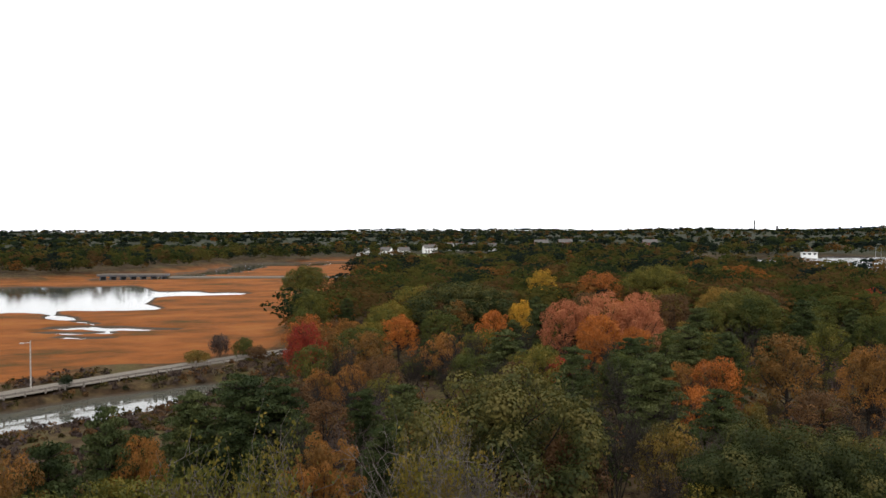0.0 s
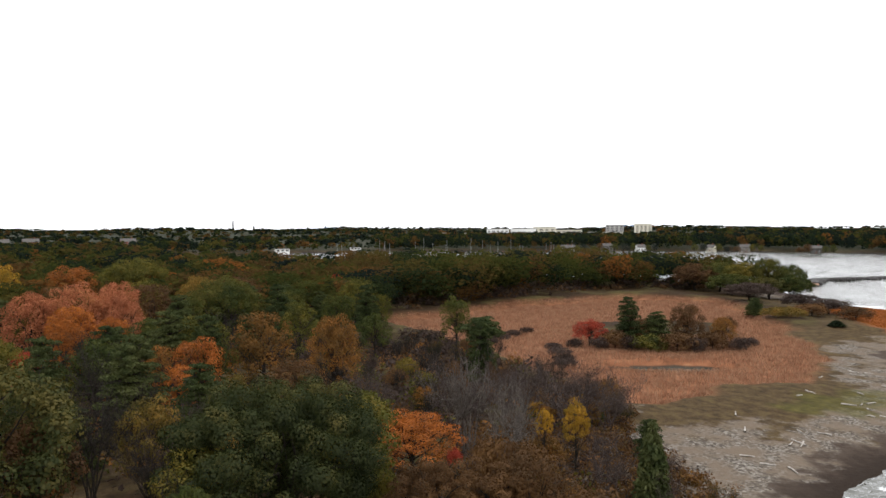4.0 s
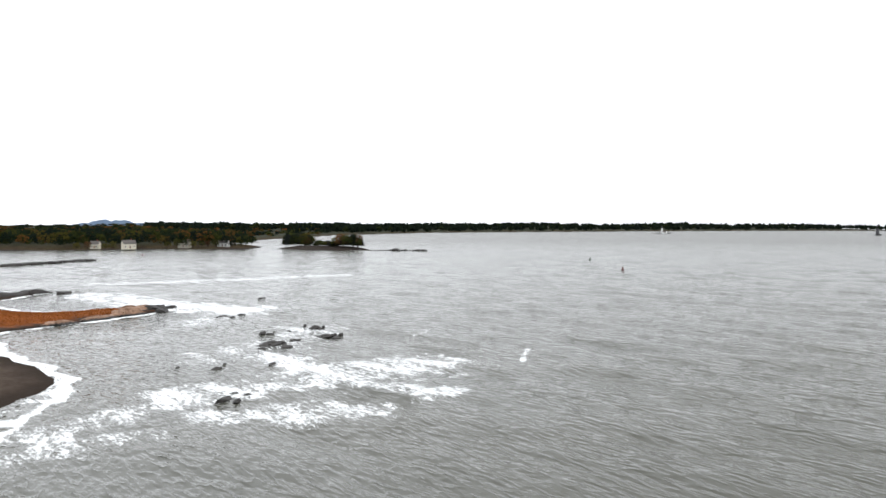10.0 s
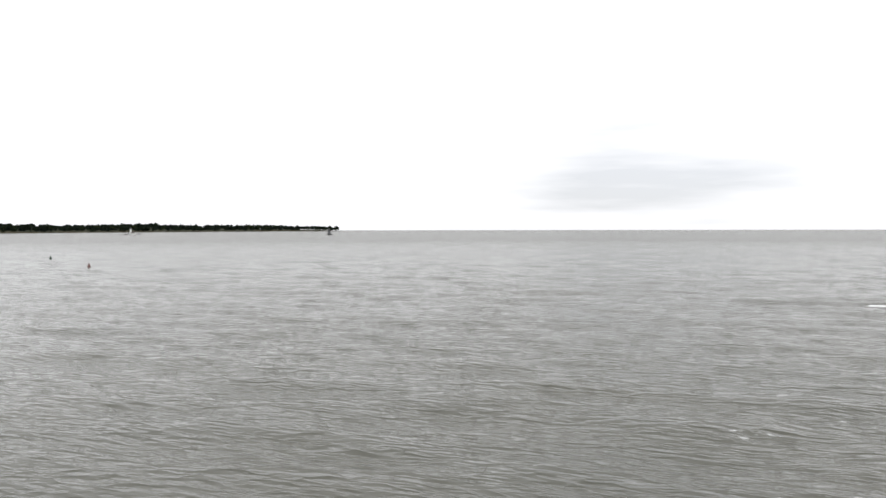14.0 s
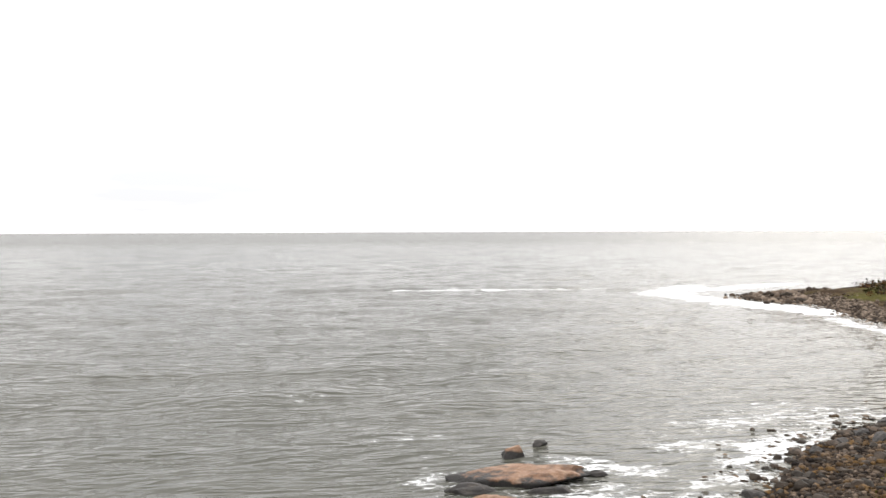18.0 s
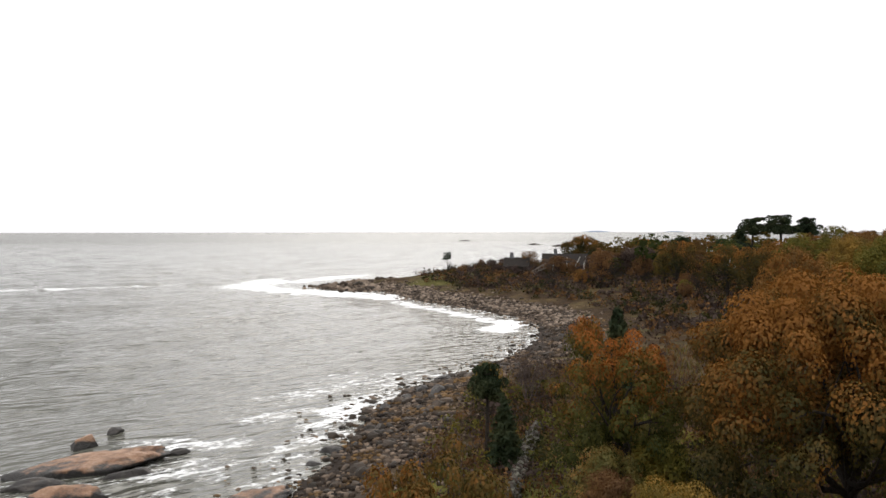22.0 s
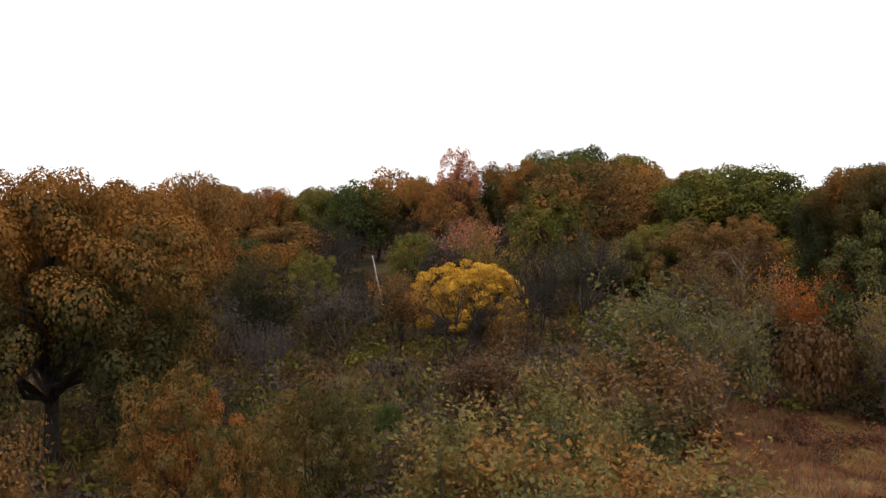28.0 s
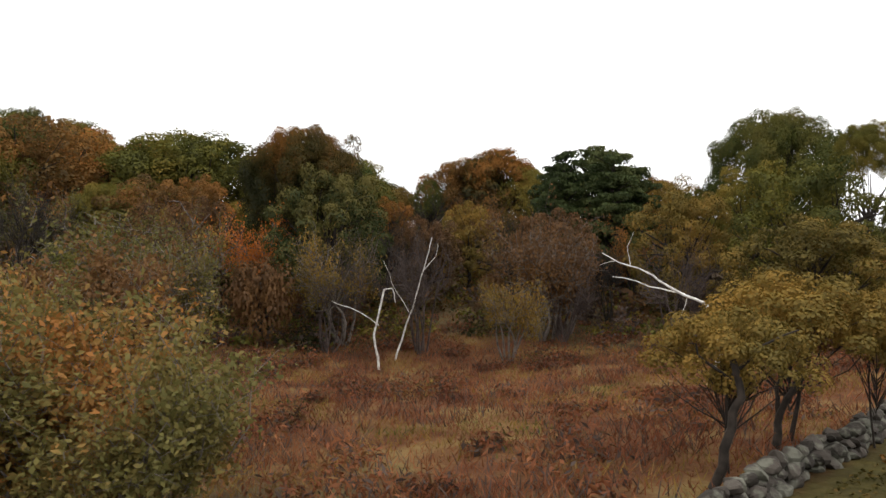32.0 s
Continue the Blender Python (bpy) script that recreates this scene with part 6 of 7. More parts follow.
def walls(w, d, h, rise):
    """House walls with gable ends."""
    bm = bmesh.new()
    ends = [[bm.verts.new((sx * w / 2, py, pz)) for py, pz in ((-d / 2, -1.0), (d / 2, -1.0), (d / 2, h), (0, h + rise), (-d / 2, h))] for sx in (-1, 1)]
    bm.faces.new(ends[0])
    bm.faces.new(ends[1][::-1])
    for i in range(5):
        j = (i + 1) % 5
        bm.faces.new((ends[0][i], ends[1][i], ends[1][j], ends[0][j]))
    bmesh.ops.recalc_face_normals(bm, faces=bm.faces)
    return bm


def house(x, y, w, d, h, turn, wall="white_paint", roof="shingle_grey", label="white clapboard house with a grey roof", floors=2, group="houses across the water", base=None, name="house", stack="brick"):
    foot = tagged(new(name), label, "house", group)
    foot.matrix_world = pose(x, y, ground_z(x, y) if base is None else base, 0, 0, turn)
    rise = d * 0.38
    part("wall", walls(w, d, h, rise), wall, foot)
    part("roof", gable(w, d, rise, 0.4, 0, 0, h), roof, foot)
    part("chimney", box(0.9, 0.9, rise + 1.6, w * 0.22, 0, h), stack, foot)
    n = max(2, int(w / 3.2))
    for side in (-1, 1):
        for f in range(floors):
            for i in range(n):
                px, pz = -w / 2 + (i + 0.5) * w / n, 0.9 + f * 2.8
                if pz + 1.5 < h + 0.3:
                    frame_ob = part("window", box(1.3, 0.16, 1.7, px, side * d / 2, pz), "white_paint" if wall != "white_paint" else "concrete", foot)
                    part("pane", box(1.0, 0.20, 1.4, px, side * d / 2, pz + 0.15), "dark_glass", frame_ob)
    part("door", box(1.1, 0.14, 2.1, 0.2, -d / 2 - 0.03, 0.0), "brick", foot)
    return foot


def block(x, y, w, d, h, turn, wall="white_paint", label="long white flat-roofed building in the far town", base=None):
    """A large flat-roofed building with rows of windows."""
    foot = tagged(new("building"), label, "building", "buildings of the far town")
    foot.matrix_world = pose(x, y, ground_z(x, y) if base is None else base, 0, 0, turn)
    part("wall", box(w, d, h + 2, 0, 0, -2), wall, foot)
    part("roof", box(w + 0.8, d + 0.8, 0.7, 0, 0, h), "concrete", foot)
    for f in range(max(1, int(h / 4.5))):
        for i in range(max(3, int(w / 9))):
            n = max(3, int(w / 9))
            part("window", box(w / n * 0.55, 0.3, 1.9, -w / 2 + (i + 0.5) * w / n, -d / 2, 2.0 + f * 4.2), "dark_glass", foot)
    return foot


def facing(x, y, extra=0.0):
    """The turn that sets a front towards the middle of the place."""
    return math.degrees(math.atan2(-y, -x)) + 90 + extra


R = random.Random(9)
for x, y in ((763, 531), (797, 498), (807, 462), (842, 396), (826, 352), (837, 285), (742, 512), (892, 80), (905, -6), (905, -46)):
    d = math.hypot(x, y)
    x, y = x * 1.0, y * 1.0
    w = R.uniform(8, 13)
    house(x, y, w, R.uniform(6, 8), R.choice((4.2, 4.8, 5.4)), facing(x, y, R.uniform(-30, 30)), R.choice(("white_paint", "cream_paint", "shingle_grey", "weathered_wood")), "shingle_grey", "two-storey house with a grey roof by the harbour", base=max(2.0, ground_z(x, y)))
    for k in range(5):
        side = (k - 2) * R.uniform(7, 9)
        px, py = x + side * y / d - (4 + 5 * (k % 2)) * x / d, y - side * x / d - (4 + 5 * (k % 2)) * y / d
        if abs(side) > 4:
            plant("wood", px, py, R.uniform(6, 11), R.uniform(3, 4.6), R.choice(("green", "far_wood", "brown", "olive")), base=max(0.6, ground_z(px, py)), group="trees across the water")
house(862, 47, 12, 9, 4.6, facing(806, 44, 15), "cream_paint", "shingle_grey", "large cream house with a steep grey roof on the far shore", base=2.2)
for x, y in ((157, 887), (166, 905), (213, 977), (229, 984), (250, 960), (205, 1000)):
    house(x, y, 10, 8, 5, facing(x, y, R.uniform(-25, 25)), "white_paint", "shingle_grey", "white house among the far woods", group="houses in the far woods", base=ground_z(x, y) + 2.5)
for x, y in ((340, 1046), (372, 1040), (470, 990)):
    house(x, y, 18, 10, 6.5, facing(x, y, 8), "brick", "shingle_grey", "long red-brick house among the far woods", group="houses in the far woods", base=ground_z(x, y) + 3)
for x, y, w, h, t in ((1311, 1083, 46, 20, 0), (1268, 976, 60, 22, 6), (1290, 948, 44, 25, -5), (1325, 915, 50, 19, 4), (1620, 993, 40, 27, 0), (1652, 939, 36, 29, 8), (1440, 905, 70, 14, 0), (1180, 1090, 50, 14, 10)):
    block(x, y, w, 20, h, facing(x, y, t), "white_paint" if w in (46, 60) else "cream_paint" if w % 20 else "concrete")
for x, y, w, h in ((531, 748, 15, 3.6), (640, 752, 12, 3.4)):
    block(x, y, w, 14, h, facing(x, y, 5), "white_paint", "low white boathouse by the marina", base=1.5)
for x, y in ((84, 868), (110, 880), (128, 872)):
    house(x, y, 12, 9, 5.5, facing(x, y, R.uniform(-30, 30)), "white_paint", "shingle_grey", "white house beyond the marsh", group="houses in the far woods", base=3)


def sailboat(x, y, size, turn):
    foot = tagged(new("sailboat"), "white moored sailing boat with bare mast", "boat", "boats of the marina")
    foot.matrix_world = pose(x, y, 0, 0, 0, turn)
    bm = bmesh.new()
    rows = []
    for k, half, z in ((-0.5, 0.20, 0.0), (-0.2, 0.30, 0), (0.15, 0.28, 0), (0.5, 0.02, 0.1)):
        rows.append([bm.verts.new((k * size, s * half * size * 0.55 * q, zz)) for s, q, zz in ((-1, 0.5, -0.2), (-1, 1, 1.2 + z), (1, 1, 1.2 + z), (1, 0.5, -0.2))])
    for a, b in zip(rows, rows[1:]):
        for i in range(4):
            j = (i + 1) % 4
            bm.faces.new((a[i], a[j], b[j], b[i]))
    bm.faces.new(rows[0])
    bm.faces.new(rows[-1][::-1])
    bmesh.ops.recalc_face_normals(bm, faces=bm.faces)
    part("hull", bm, "white_paint", foot)
    part("cabin", box(size * 0.35, size * 0.18, 0.8, -0.05 * size, 0, 1.1, bevel=0.12), "white_paint", foot)
    part("mast", drum(0.14, 0.10, size * 1.25, 0.05 * size, 0, 1.2, sides=6), "steel", foot)
    part("boom", box(size * 0.4, 0.18, 0.25, -0.16 * size, 0, 2.4), "white_paint", foot)


for i in range(26):
    a, d = radians(R.uniform(39, 56)), R.uniform(700, 830)
    sailboat(d * math.sin(a), d * math.cos(a), R.uniform(8, 14), R.uniform(0, 360))
for i in range(3):
    x, y = 575 + i * 26, 545 - i * 30
    dock = tagged(new("jetty"), "long wooden jetty on posts in the marina", "jetty", "jetties of the marina")
    dock.matrix_world = pose(x, y, 0, 0, 0, 130)
    part("deck", box(46, 3, 0.5, 0, 0, 1.2), "weathered_wood", dock)
    for k in range(6):
        part("post", drum(0.3, 0.3, 3.0, -21 + k * 8.4, 0, -1.2, sides=6), "weathered_wood", dock)

# chimneys, masts and the lift bridge on the skyline
for x, y, r1, h in ((2285, 3643, 5, 62), (2372, 3587, 7, 34), (2240, 3660, 6, 20)):
    stack = tagged(new("power_chimney"), "tall thin grey chimney on the skyline", "chimney", "chimneys on the skyline")
    stack.location = (x, y, 12)
    part("shaft", drum(r1, r1 * 0.6, h, sides=10), "granite_dark", stack)
    part("rim", drum(r1 * 0.75, r1 * 0.75, 2, 0, 0, h - 2, sides=10), "concrete", stack)
# the bridge has the hills' distance haze painted into its colour
lift = tagged(new("lift_bridge"), "pale steel lift bridge with two towers, hazed blue", "bridge")
lift.matrix_world = pose(2640, 3270, 10, 0, 0, -39)
for k in (-42, 42):
    part("tower", box(9, 9, 34, k, 0, 0), "haze_blue", lift)
part("span", box(76, 8, 4, 0, 0, 24), "haze_blue", lift)
part("approach", box(620, 8, 3, -340, 0, 10), "haze_blue", lift)

# far hills and islands, the blue haze of distance put into their colour
def hill(name, x, y, length, height, turn, label, base=8.0):
    bm = bmesh.new()
    n = 28
    rows = []
    for i in range(n + 1):
        k = i / n * 2 - 1
        h = height * (math.cos(k * math.pi / 2) ** 1.6) * (0.86 + 0.14 * math.sin(i * 1.9) * math.cos(i * 0.7))
        rows.append([bm.verts.new((k * length / 2, py * 60, pz)) for py, pz in ((-1, base), (-0.3, base + h), (0.3, base + h), (1, base))])
    for a, b in zip(rows, rows[1:]):
        for i in range(3):
            bm.faces.new((a[i], b[i], b[i + 1], a[i + 1]))
    ob = tagged(new(name), label, "hill", kind="structure")
    ob.matrix_world = pose(x, y, 0, 0, 0, turn)
    part("slope", bm, "haze_blue", ob)


hill("backdrop_hill", 4560, 330, 620, 56, -86, "far haze-blue mountain on the skyline", 14)
hill("backdrop_hill", 4540, 120, 1300, 36, -89, "far haze-blue ridge on the skyline", 14)
hill("backdrop_hill", 3950, 2330, 500, 34, -60, "far haze-blue mountain on the skyline", 16)
hill("backdrop_hill", 2900, 3500, 1500, 22, -40, "far haze-blue ridge on the skyline", 16)
hill("backdrop_island", -2580, -3640, 330, 7, 35, "low far island on the horizon", 14)
hill("backdrop_island", -2910, -3400, 140, 5, 40, "low far island on the horizon", 14)

# lighthouse, light tower and buoys
light = tagged(new("lighthouse"), "white lighthouse and keeper's house on a low rock", "lighthouse")
light.matrix_world = pose(2330, -1530, 3.5, 0, 0, 30)
part("tower", drum(3.4, 2.4, 17, 9, 0, 0, sides=14), "white_paint", light)
part("gallery", drum(3.2, 3.2, 0.8, 9, 0, 17, sides=14), "granite_dark", light)
part("lantern", drum(1.6, 1.4, 3.2, 9, 0, 17.8, sides=10), "dark_glass", light)
part("cap", drum(2.0, 0.2, 1.8, 9, 0, 21, sides=10), "granite_dark", light)
part("house_wall", walls(14, 9, 5, 3.4), "white_paint", light)
part("house_roof", gable(14, 9, 3.4, 0.4, 0, 0, 5), "shingle_grey", light)
ledge_light = tagged(new("light_tower"), "dark granite light tower on a sunken ledge", "lighthouse")
ledge_light.matrix_world = pose(1756, -1829, 0.5)
part("tower", drum(5.0, 3.6, 17, sides=14), "granite_dark", ledge_light)
part("gallery", drum(4.4, 4.4, 0.8, 0, 0, 17, sides=14), "granite_dark", ledge_light)
part("lantern", drum(2.2, 2.0, 3, 0, 0, 17.8, sides=10), "dark_glass", ledge_light)
part("cap", drum(2.5, 0.3, 1.6, 0, 0, 20.8, sides=10), "granite_dark", ledge_light)
part("crib", box(9, 7, 6, -7, 0, -1, bevel=0.4), "granite_dark", ledge_light)
for x, y, mat, word in ((513, -275, "buoy_green", "green"), (384, -225, "buoy_red", "red"), (700, 28, "buoy_red", "red")):
    b = tagged(new("buoy"), f"dark {word} channel buoy with a cage top", "buoy", "channel buoys")
    b.matrix_world = pose(x, y, -0.1, 4, 3, 20) @ Matrix.Scale(0.75, 4)
    part("float", drum(1.05, 1.15, 0.9, sides=14), mat, b)
    part("cage", drum(0.62, 0.3, 1.7, 0, 0, 0.9, sides=6), mat, b)
    part("lamp", drum(0.16, 0.14, 0.4, 0, 0, 2.6, sides=8), "dark_glass", b)

# the marsh road with its rail, pole and bridge
def road_y(x):
    k = x + 10
    return 185 + (0.62 * k - 0.0022 * k * k) / 0.78


bm = bmesh.new()
last = None
for i in range(60):
    x = 2 - i * 3.2
    y = road_y(x)
    slope = (road_y(x + 0.5) - road_y(x - 0.5))
    n = math.hypot(1, slope)
    row = [bm.verts.new((x + s * slope / n, y - s / n, 2.02 + (0.06 if abs(s) < 3 else 0))) for s in (-3.3, -2.9, 0, 2.9, 3.3)]
    if last:
        for a in range(4):
            bm.faces.new((last[a], last[a + 1], row[a + 1], row[a]))
    last = row
me = bpy.data.meshes.new("road")
bmesh.ops.recalc_face_normals(bm, faces=bm.faces)
bm.to_mesh(me)
bm.free()
me.materials.append(MATS["verge"])
tagged(new("road", me), "narrow pale road along the marsh bank", "road", kind="structure")
rail = tagged(new("guard_rail"), "wooden guard rail along the marsh road", "guard rail")
for i in range(46):
    x = -2 - i * 2.6
    y = road_y(x)
    slope = road_y(x + 0.5) - road_y(x - 0.5)
    n = math.hypot(1, slope)
    px, py = x + 3.6 * slope / n, y - 3.6 / n
    x2 = x - 2.6
    y2 = road_y(x2)
    qx, qy = x2 + 3.6 * slope / n, y2 - 3.6 / n
    part("post", box(0.25, 0.25, 1.1, px, py, 1.75), "weathered_wood", rail)
    part("beam", box(math.hypot(qx - px, qy - py) + 0.1, 0.12, 0.36, (px + qx) / 2, (py + qy) / 2, 2.45, turn=math.degrees(math.atan2(qy - py, qx - px))), "weathered_wood", rail)
pole = tagged(new("utility_pole"), "tall thin grey lamp pole beside the marsh road", "pole")
pole.location = (-44.6, 156.6, 1.8)
part("shaft", drum(0.16, 0.10, 8.8, sides=8), "driftwood", pole)
part("arm", box(1.4, 0.1, 0.1, -0.6, 0, 8.4), "steel", pole)
part("lamp_head", box(0.7, 0.3, 0.2, -1.4, 0, 8.3, bevel=0.05), "concrete", pole)
plant("bush", -38.7, 156.2, 2.5, 1.3, "dark_pine", base=1.9, group="bushes of the marsh road")
for x, y, h, r2, c in ((-18, 178, 3.2, 2.8, "ochre"), (-9, 186, 4.5, 2.5, "green"), (-6, 183, 3, 2.6, "brown"), (-14, 186, 5.5, 2.4, "brush"), (4, 196, 4, 3, "olive"), (12, 200, 5, 3, "brown")):
    plant("bush", x, y, h, r2, c, group="bushes of the marsh road")
bridge = tagged(new("road_bridge"), "low dark road bridge on piers over the tidal creek", "bridge")
bridge.matrix_world = pose(-93, 541, 0, 0, 0, -15)
part("deck", box(44, 8, 0.9, 0, 0, 2.0), "granite_dark", bridge)
for k in (-1, 1):
    part("parapet", box(44, 0.4, 0.7, 0, k * 3.9, 2.9), "weathered_wood", bridge)
for k in range(7):
    part("pier", box(0.8, 7, 3.4, -20 + k * 6.6, 0, -1.4), "granite_dark", bridge)
causeway = tagged(new("causeway"), "low road bank across the far marsh", "road", kind="structure")
part("bank", box(190, 7, 1.9, 0, 0, 0, bevel=0.8), "verge", causeway)
causeway.matrix_world = pose(22, 511, 0, 0, 0, -14)

# the low house on the rocky point
cottage = house(-117, -175, 11, 7, 2.1, -33, "dark_shingle", "dark_shingle", "low dark-roofed shingled house on the rocky point", 1, "houses on the point", stack="granite_dark")
house(-106, -181, 6, 5, 2.0, -33, "dark_shingle", "dark_shingle", "small dark shingled wing of the house", 1, "houses on the point", stack="granite_dark")
stairs = tagged(new("beach_stairs"), "weathered wooden stairs down the bank", "stairs")
stairs.matrix_world = pose(-104, -164, ground_z(-104, -164), 0, 0, 40)
for k in range(9):
    part("step", box(1.3, 0.34, 0.06, 0, -k * 0.34, 1.9 - k * 0.2), "weathered_wood", stairs)
for k in (-0.65, 0.65):
    part("handrail", box(0.1, 4.1, 0.12), "weathered_wood", stairs).matrix_basis = pose(k, -1.4, 2.0, 30)
    for j in range(3):
        part("baluster", box(0.08, 0.08, 1.0, k, -j * 1.3, 1.6 - j * 0.75), "weathered_wood", stairs)

# ---- reeds, grasses, pale birches and driftwood ----
def blades(name, label, x, y, z, height, width, mats, seed, lean=0.25):
    """Upright grass blades as one mesh for each colour."""
    q = np.random.default_rng(seed)
    hue = q.integers(len(mats), size=len(x))
    for c, mat in enumerate(mats):
        s = np.where(hue == c)[0]
        n = len(s)
        h = height * q.uniform(0.5, 1.3, n)
        w = width * q.uniform(0.6, 1.4, n)
        t = q.uniform(0, 6.28, n)
        side = np.stack([np.cos(t), np.sin(t), 0 * t], 1) * w[:, None] / 2
        tip = np.stack([q.normal(size=n) * lean * h, q.normal(size=n) * lean * h, h], 1)
        foot = np.stack([x[s], y[s], z[s] - 0.05], 1)
        v = np.stack([foot - side, foot + side, foot + tip * 0.6 + side * 0.8, foot + tip - side * 0.2], 1).reshape(-1, 3)
        ob = tagged(new(name, mesh_from(name, v, np.arange(4 * n).reshape(n, 4))), label, "grass", kind="stuff")
        ob.data.materials.append(MATS[mat])


q = np.random.default_rng(41)
x, y = q.uniform(95, 285, 150000), q.uniform(48, 172, 150000)
z, sd, reed, marsh = plan(x, y)
ok = (reed > 0.4) & (z > 0.6)
blades("reed_bed", "tall tan and russet reeds of a marsh", x[ok], y[ok], z[ok], 0.75, 0.14, ["reed"], 42, 0.35)
x, y = q.uniform(200, 300, 50000), q.uniform(5, 95, 50000)
ok = (inside_distance(x, y, HEATH) > 0) & (plan(x, y)[0] > 0.3)
blades("point_grass", "orange-brown grass on the rocky point", x[ok], y[ok], plan(x[ok], y[ok])[0], 0.42, 0.2, ["point_straw"], 43, 0.5)
x, y = q.uniform(-46, 2, 170000), q.uniform(2, 40, 170000)
ok = (blob(x, y, -25, 18, 19, 15, 15) + ragged(x, y, 9, 3) * 0.12 > -0.15) & (x < -9.3 - 0.438 * (y - 13.4))
patch = ragged(x, y, 5.5, 7) + 0.5 * ragged(x, y, 1.9, 3)
ok &= q.uniform(-1.2, 1.2, len(x)) < patch + 0.45
x, y, patch = x[ok], y[ok], patch[ok]
z = plan(x, y)[0]
dry = ragged(x, y, 6, 11) + 0.4 * ragged(x, y, 2.1, 5) > 0.25
lush = ~dry & (ragged(x, y, 8, 21) > 0.55)
red = ~dry & ~lush
blades("meadow_grass", "dry red-brown meadow grass", x[red], y[red], z[red], 0.36, 0.028, ["red_straw", "red_straw", "brush"], 44, 0.6)
blades("meadow_grass", "bleached straw-coloured meadow grass", x[dry], y[dry], z[dry], 0.26, 0.026, ["straw", "ochre", "red_straw"], 45, 0.7)
blades("meadow_grass", "short green and olive meadow grass", x[lush], y[lush], z[lush], 0.20, 0.03, ["olive", "ochre", "green"], 47, 0.7)


def tufts(px, py, n, spread, height, mats, seed, card=0.07):
    """Low brushy tufts of dead stems, one mesh a colour."""
    t = np.random.default_rng(seed)
    for c, mat in enumerate(mats):
        k = t.integers(len(px), size=n)
        d = t.normal(size=(n, 3))
        d /= np.linalg.norm(d, axis=1, keepdims=True)
        d[:, 2] = np.abs(d[:, 2])
        r = t.uniform(0.2, 1.0, (n, 1))
        size = (0.6 + (k % 5) * 0.18)[:, None]
        at = np.stack([px[k], py[k], plan(px[k], py[k])[0]], 1) + d * r * size * (spread, spread, height)
        v, f = leaf_cards(at, d + t.normal(size=d.shape) * 0.8, card, 2.6)
        tagged(new("meadow_brush", mesh_from("meadow_brush", v, f)), "low tangled red-brown brush in the meadow", "undergrowth", kind="stuff").data.materials.append(MATS[mat])


bx, by = q.uniform(-44, -10, 900), q.uniform(4, 36, 900)
ok = (blob(bx, by, -25, 18, 19, 15, 15) > -0.05) & (bx < -10.5 - 0.438 * (by - 13.4)) & (ragged(bx, by, 9, 31) > 0.15)
tufts(bx[ok], by[ok], 9000, 0.7, 0.55, ["red_straw", "brush", "brown", "red_straw"], 51)
x, y = q.uniform(-70, 0, 50000), q.uniform(-60, 4, 50000)
ok, z = wooded(x, y, 9)
blades("wood_grass", "rank brown grass at the edge of the wood", x[ok], y[ok], z[ok], 0.55, 0.07, ["straw", "brush", "brown", "olive"], 46, 0.4)


def pale_stem(name, label, runs, category="tree", bark="pale_bark"):
    """A bare pale stem made of tapering runs: (points, first radius, last radius); the first run starts at its foot."""
    foot = tagged(new(name), label, category, "pale dead stems")
    base = Vector(runs[0][0][0])
    foot.location = base
    for i, (pts, r1, r2) in enumerate(runs):
        pts = [np.array(Vector(p) - base) for p in pts]
        fine = []
        for a, b in zip(pts, pts[1:]):
            fine += [a + (b - a) * k + rng.normal(size=3) * 0.035 * (k > 0) for k in (0, 0.33, 0.67)]
        fine.append(pts[-1])
        slim = 0.6 if name.startswith(("dead", "leaning")) else 1.0
        ob = new("trunk" if i == 0 else "branch", mesh_from(name, *tube(fine, np.linspace(r1, r2, len(fine)) * slim, 7)))
        ob.data.materials.append(MATS[bark])
        ob.parent = foot


gz = ground_z
pale_stem("dead_birch", "broken white birch stem with a drooping top", [([(-34.0, 17.2, gz(-34, 17.2)), (-34.1, 17.0, 3.6), (-33.9, 17.4, 5.6)], 0.09, 0.07), ([(-33.9, 17.4, 5.6), (-33.8, 17.75, 5.65), (-33.8, 17.9, 5.0)], 0.05, 0.03),
                                                                   ([(-34.0, 17.2, 4.0), (-34.4, 16.0, 4.8), (-34.6, 15.2, 5.1)], 0.04, 0.02)])
pale_stem("dead_birch", "slender leaning white birch", [([(-35.6, 18.6, gz(-35.6, 18.6)), (-35.5, 18.9, 3.1), (-35.3, 19.6, 5.4), (-35.1, 20.0, 7.0), (-35.0, 20.2, 7.9)], 0.09, 0.03), ([(-35.2, 19.8, 6.3), (-35.0, 20.4, 7.0), (-35.0, 20.5, 7.6)], 0.04, 0.015),
                                                   ([(-35.4, 19.2, 4.4), (-35.6, 18.4, 5.8), (-35.6, 18.0, 6.8)], 0.03, 0.012)])
limb = [(-24.2, 27.3, gz(-24.2, 27.3)), (-24.0, 27.4, 3.6), (-24.5, 27.2, 5.4)]
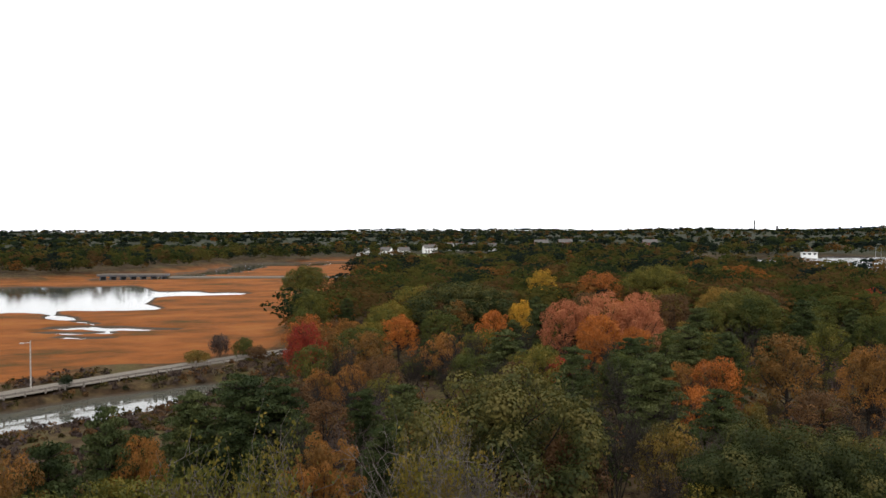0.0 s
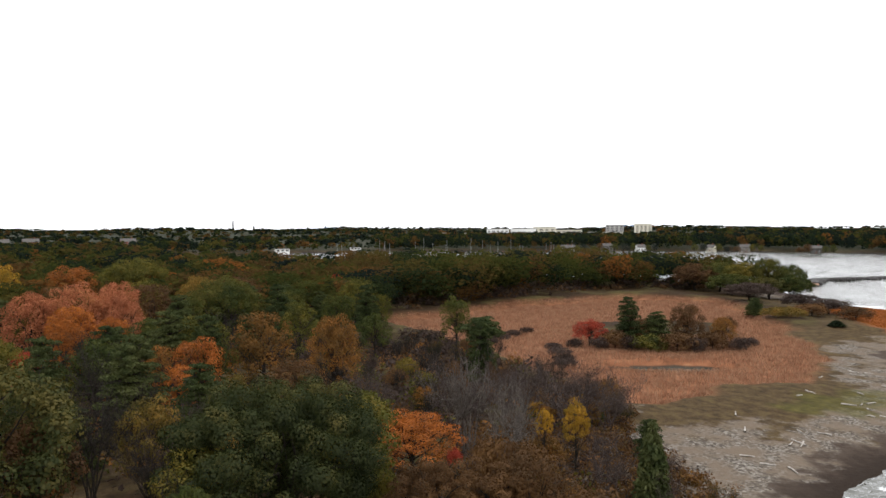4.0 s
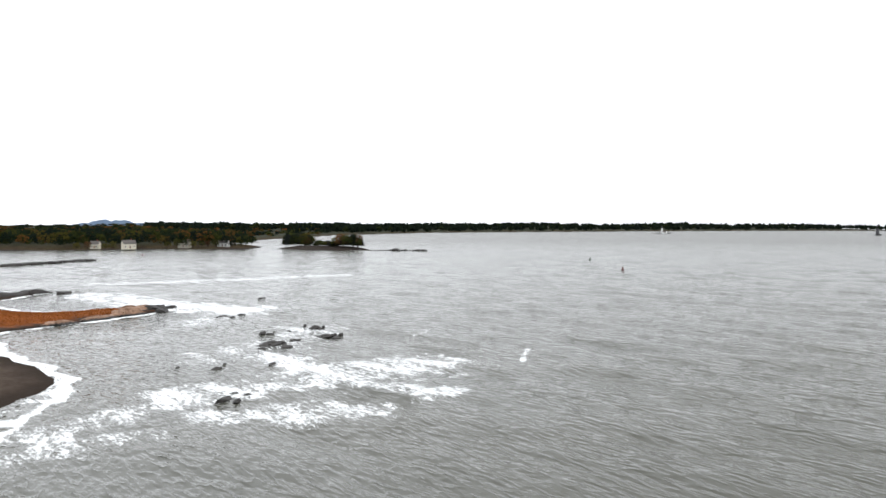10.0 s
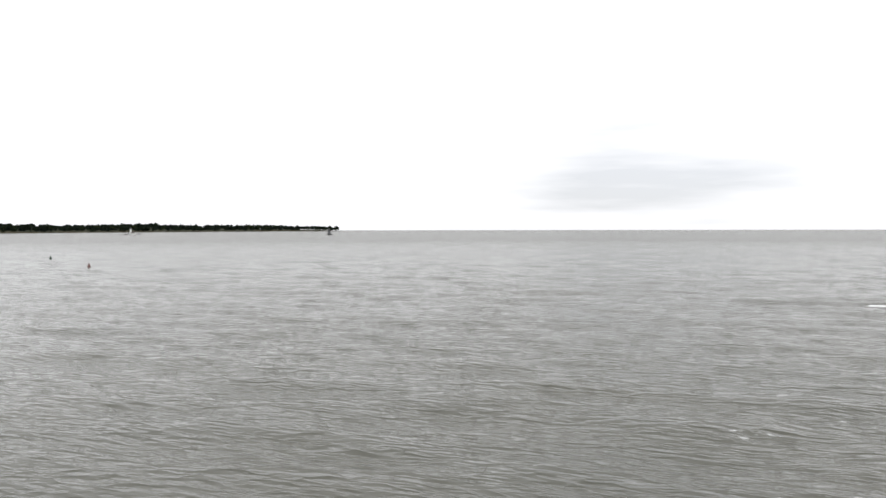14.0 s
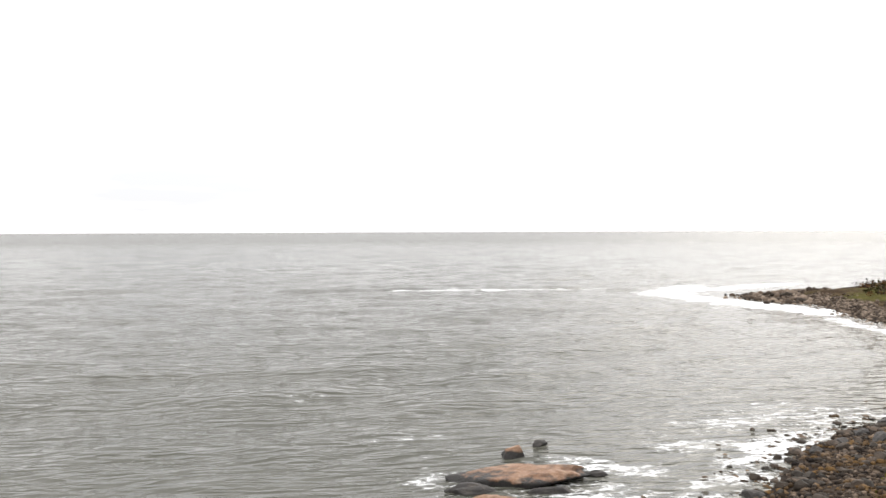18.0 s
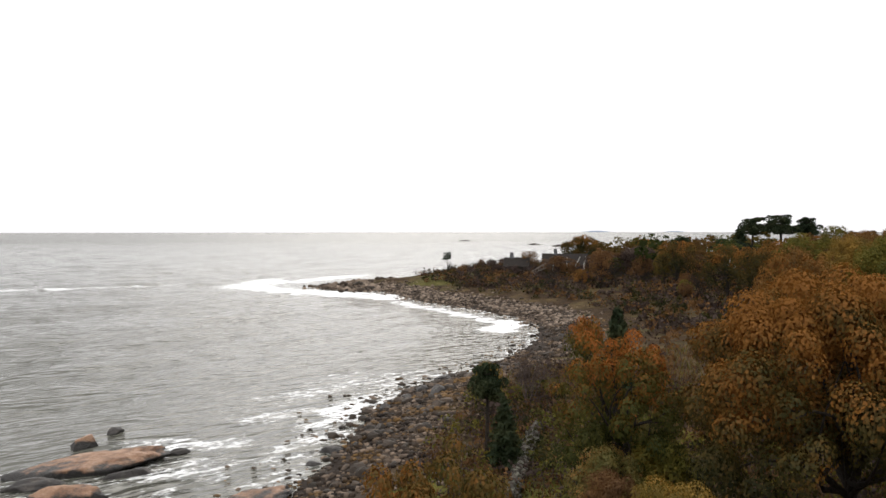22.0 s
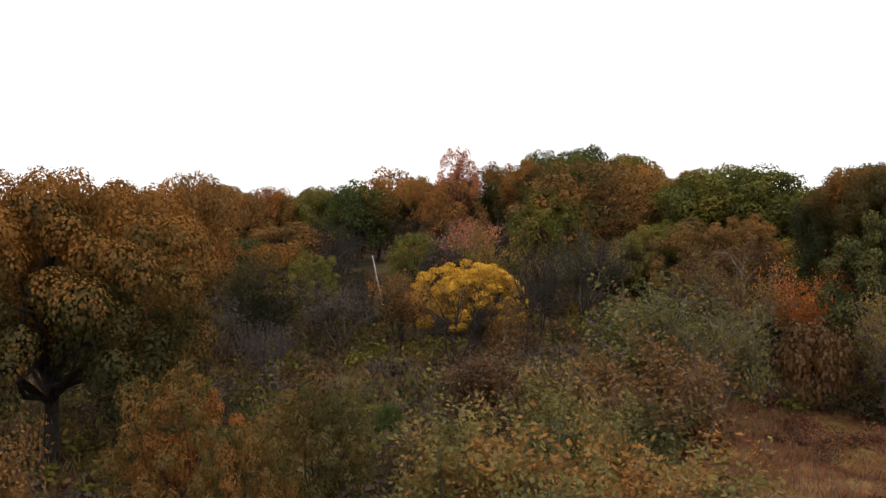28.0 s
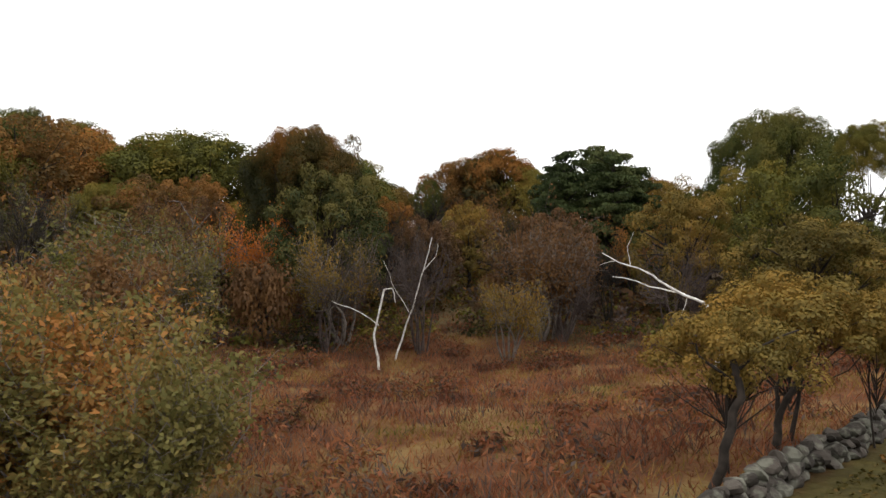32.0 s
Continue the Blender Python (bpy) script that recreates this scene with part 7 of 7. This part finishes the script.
pale_stem("dead_tree", "dead tree with a long bleached white branch", [(limb, 0.16, 0.12), ([(-24.5, 27.2, 5.4), (-25.7, 26.5, 5.95), (-26.4, 26.1, 6.45), (-27.2, 25.6, 6.8), (-28.3, 25.0, 7.3)], 0.10, 0.03), ([(-25.3, 26.8, 5.75), (-26.4, 25.9, 6.0), (-27.6, 25.0, 6.35)], 0.06, 0.025),
                                                               ([(-27.2, 25.6, 6.8), (-27.3, 25.5, 7.6), (-27.0, 25.6, 8.2)], 0.03, 0.012), ([(-27.7, 25.3, 7.0), (-28.3, 24.9, 6.8)], 0.03, 0.012), ([(-25.2, 26.8, 5.6), (-25.3, 26.6, 4.9)], 0.03, 0.015)])
pale_stem("bent_birch", "thin grey bent birch above the bushes", [([(-43.6, 9.8, gz(-43.6, 9.8)), (-43.3, 10.2, 5.5), (-43.1, 10.5, 8.6), (-43.3, 9.9, 9.6), (-43.6, 9.2, 9.7)], 0.06, 0.02), ([(-43.1, 10.5, 8.0), (-42.9, 11.3, 9.0)], 0.03, 0.012)], bark="grey_bark")
pale_stem("white_birch", "slender white birch in the wood", [([(-56.5, -12.2, gz(-56.5, -12.2)), (-56.4, -12.5, 6.5), (-56.2, -13.0, 9.0)], 0.10, 0.04)])
pale_stem("white_birch", "slender white birch in the wood", [([(-103, -102.7, gz(-103, -102.7)), (-103.2, -102.5, 7), (-103.3, -102.2, 9.6)], 0.22, 0.08), ([(-103.2, -102.5, 6.5), (-104.4, -101.5, 8.6)], 0.14, 0.05)])
for i in range(9):
    x, y = -118 + q.uniform(-9, 12), -166 + q.uniform(-6, 8)
    pale_stem("white_birch", "slender pale birch before the house", [([(x, y, gz(x, y)), (x + q.normal() * 0.3, y, gz(x, y) + 2.5), (x + q.normal() * 0.6, y + 0.2, gz(x, y) + 4.6)], 0.13, 0.05)])
pale_stem("leaning_tree", "dark leaning tree with twisted stems", [([(-11.9, 17.3, gz(-11.9, 17.3)), (-11.9, 17.4, 4.6), (-11.6, 17.7, 5.5), (-11.5, 17.7, 6.0)], 0.15, 0.06), ([(-11.9, 17.4, 4.5), (-12.0, 17.4, 5.1), (-11.9, 17.4, 5.5)], 0.09, 0.04)], bark="bark")
pale_stem("leaning_tree", "dark leaning trunk beside the stone wall", [([(-10.3, 14.2, gz(-10.3, 14.2)), (-10.2, 14.5, 5.0), (-10.1, 14.6, 5.5), (-10.2, 14.5, 6.1)], 0.15, 0.09), ([(-10.3, 14.8, 5.6), (-10.7, 14.4, 6.0), (-10.9, 14.2, 6.3)], 0.06, 0.02), ([(-10.4, 14.7, 5.8), (-10.1, 15.0, 6.3), (-9.7, 15.4, 6.6)], 0.06, 0.02)], bark="bark")
q4 = np.random.default_rng(77)
x, y = q4.uniform(-14, 4, 20000), q4.uniform(10, 30, 20000)
ok = x > -8.3 - 0.438 * (y - 13.4)
x, y = x[ok], y[ok]
v, f = leaf_cards(np.stack([x, y, plan(x, y)[0] + 0.03], 1), q4.normal(size=(len(x), 3)) * 0.5 + (0, 0, 1), 0.10)
tagged(new("fallen_leaves", mesh_from("fallen_leaves", v, f)), "fallen orange and tan leaves on grass", "leaves", kind="stuff").data.materials.append(MATS["orange_rust"])
for i in range(26):
    k = q.uniform(0, 1)
    x, y = 84 + 78 * k + q.normal() * 4, 39 + 6 * k + q.normal() * 4
    t = q.uniform(0, 6.28)
    n = q.uniform(0.8, 2.6)
    pale_stem("driftwood_log", "bleached driftwood log on the shingle", [([(x, y, gz(x, y) + 0.08), (x + math.cos(t) * n, y + math.sin(t) * n, gz(x + math.cos(t) * n, y + math.sin(t) * n) + 0.1)], 0.13, 0.06)], "driftwood", "driftwood")
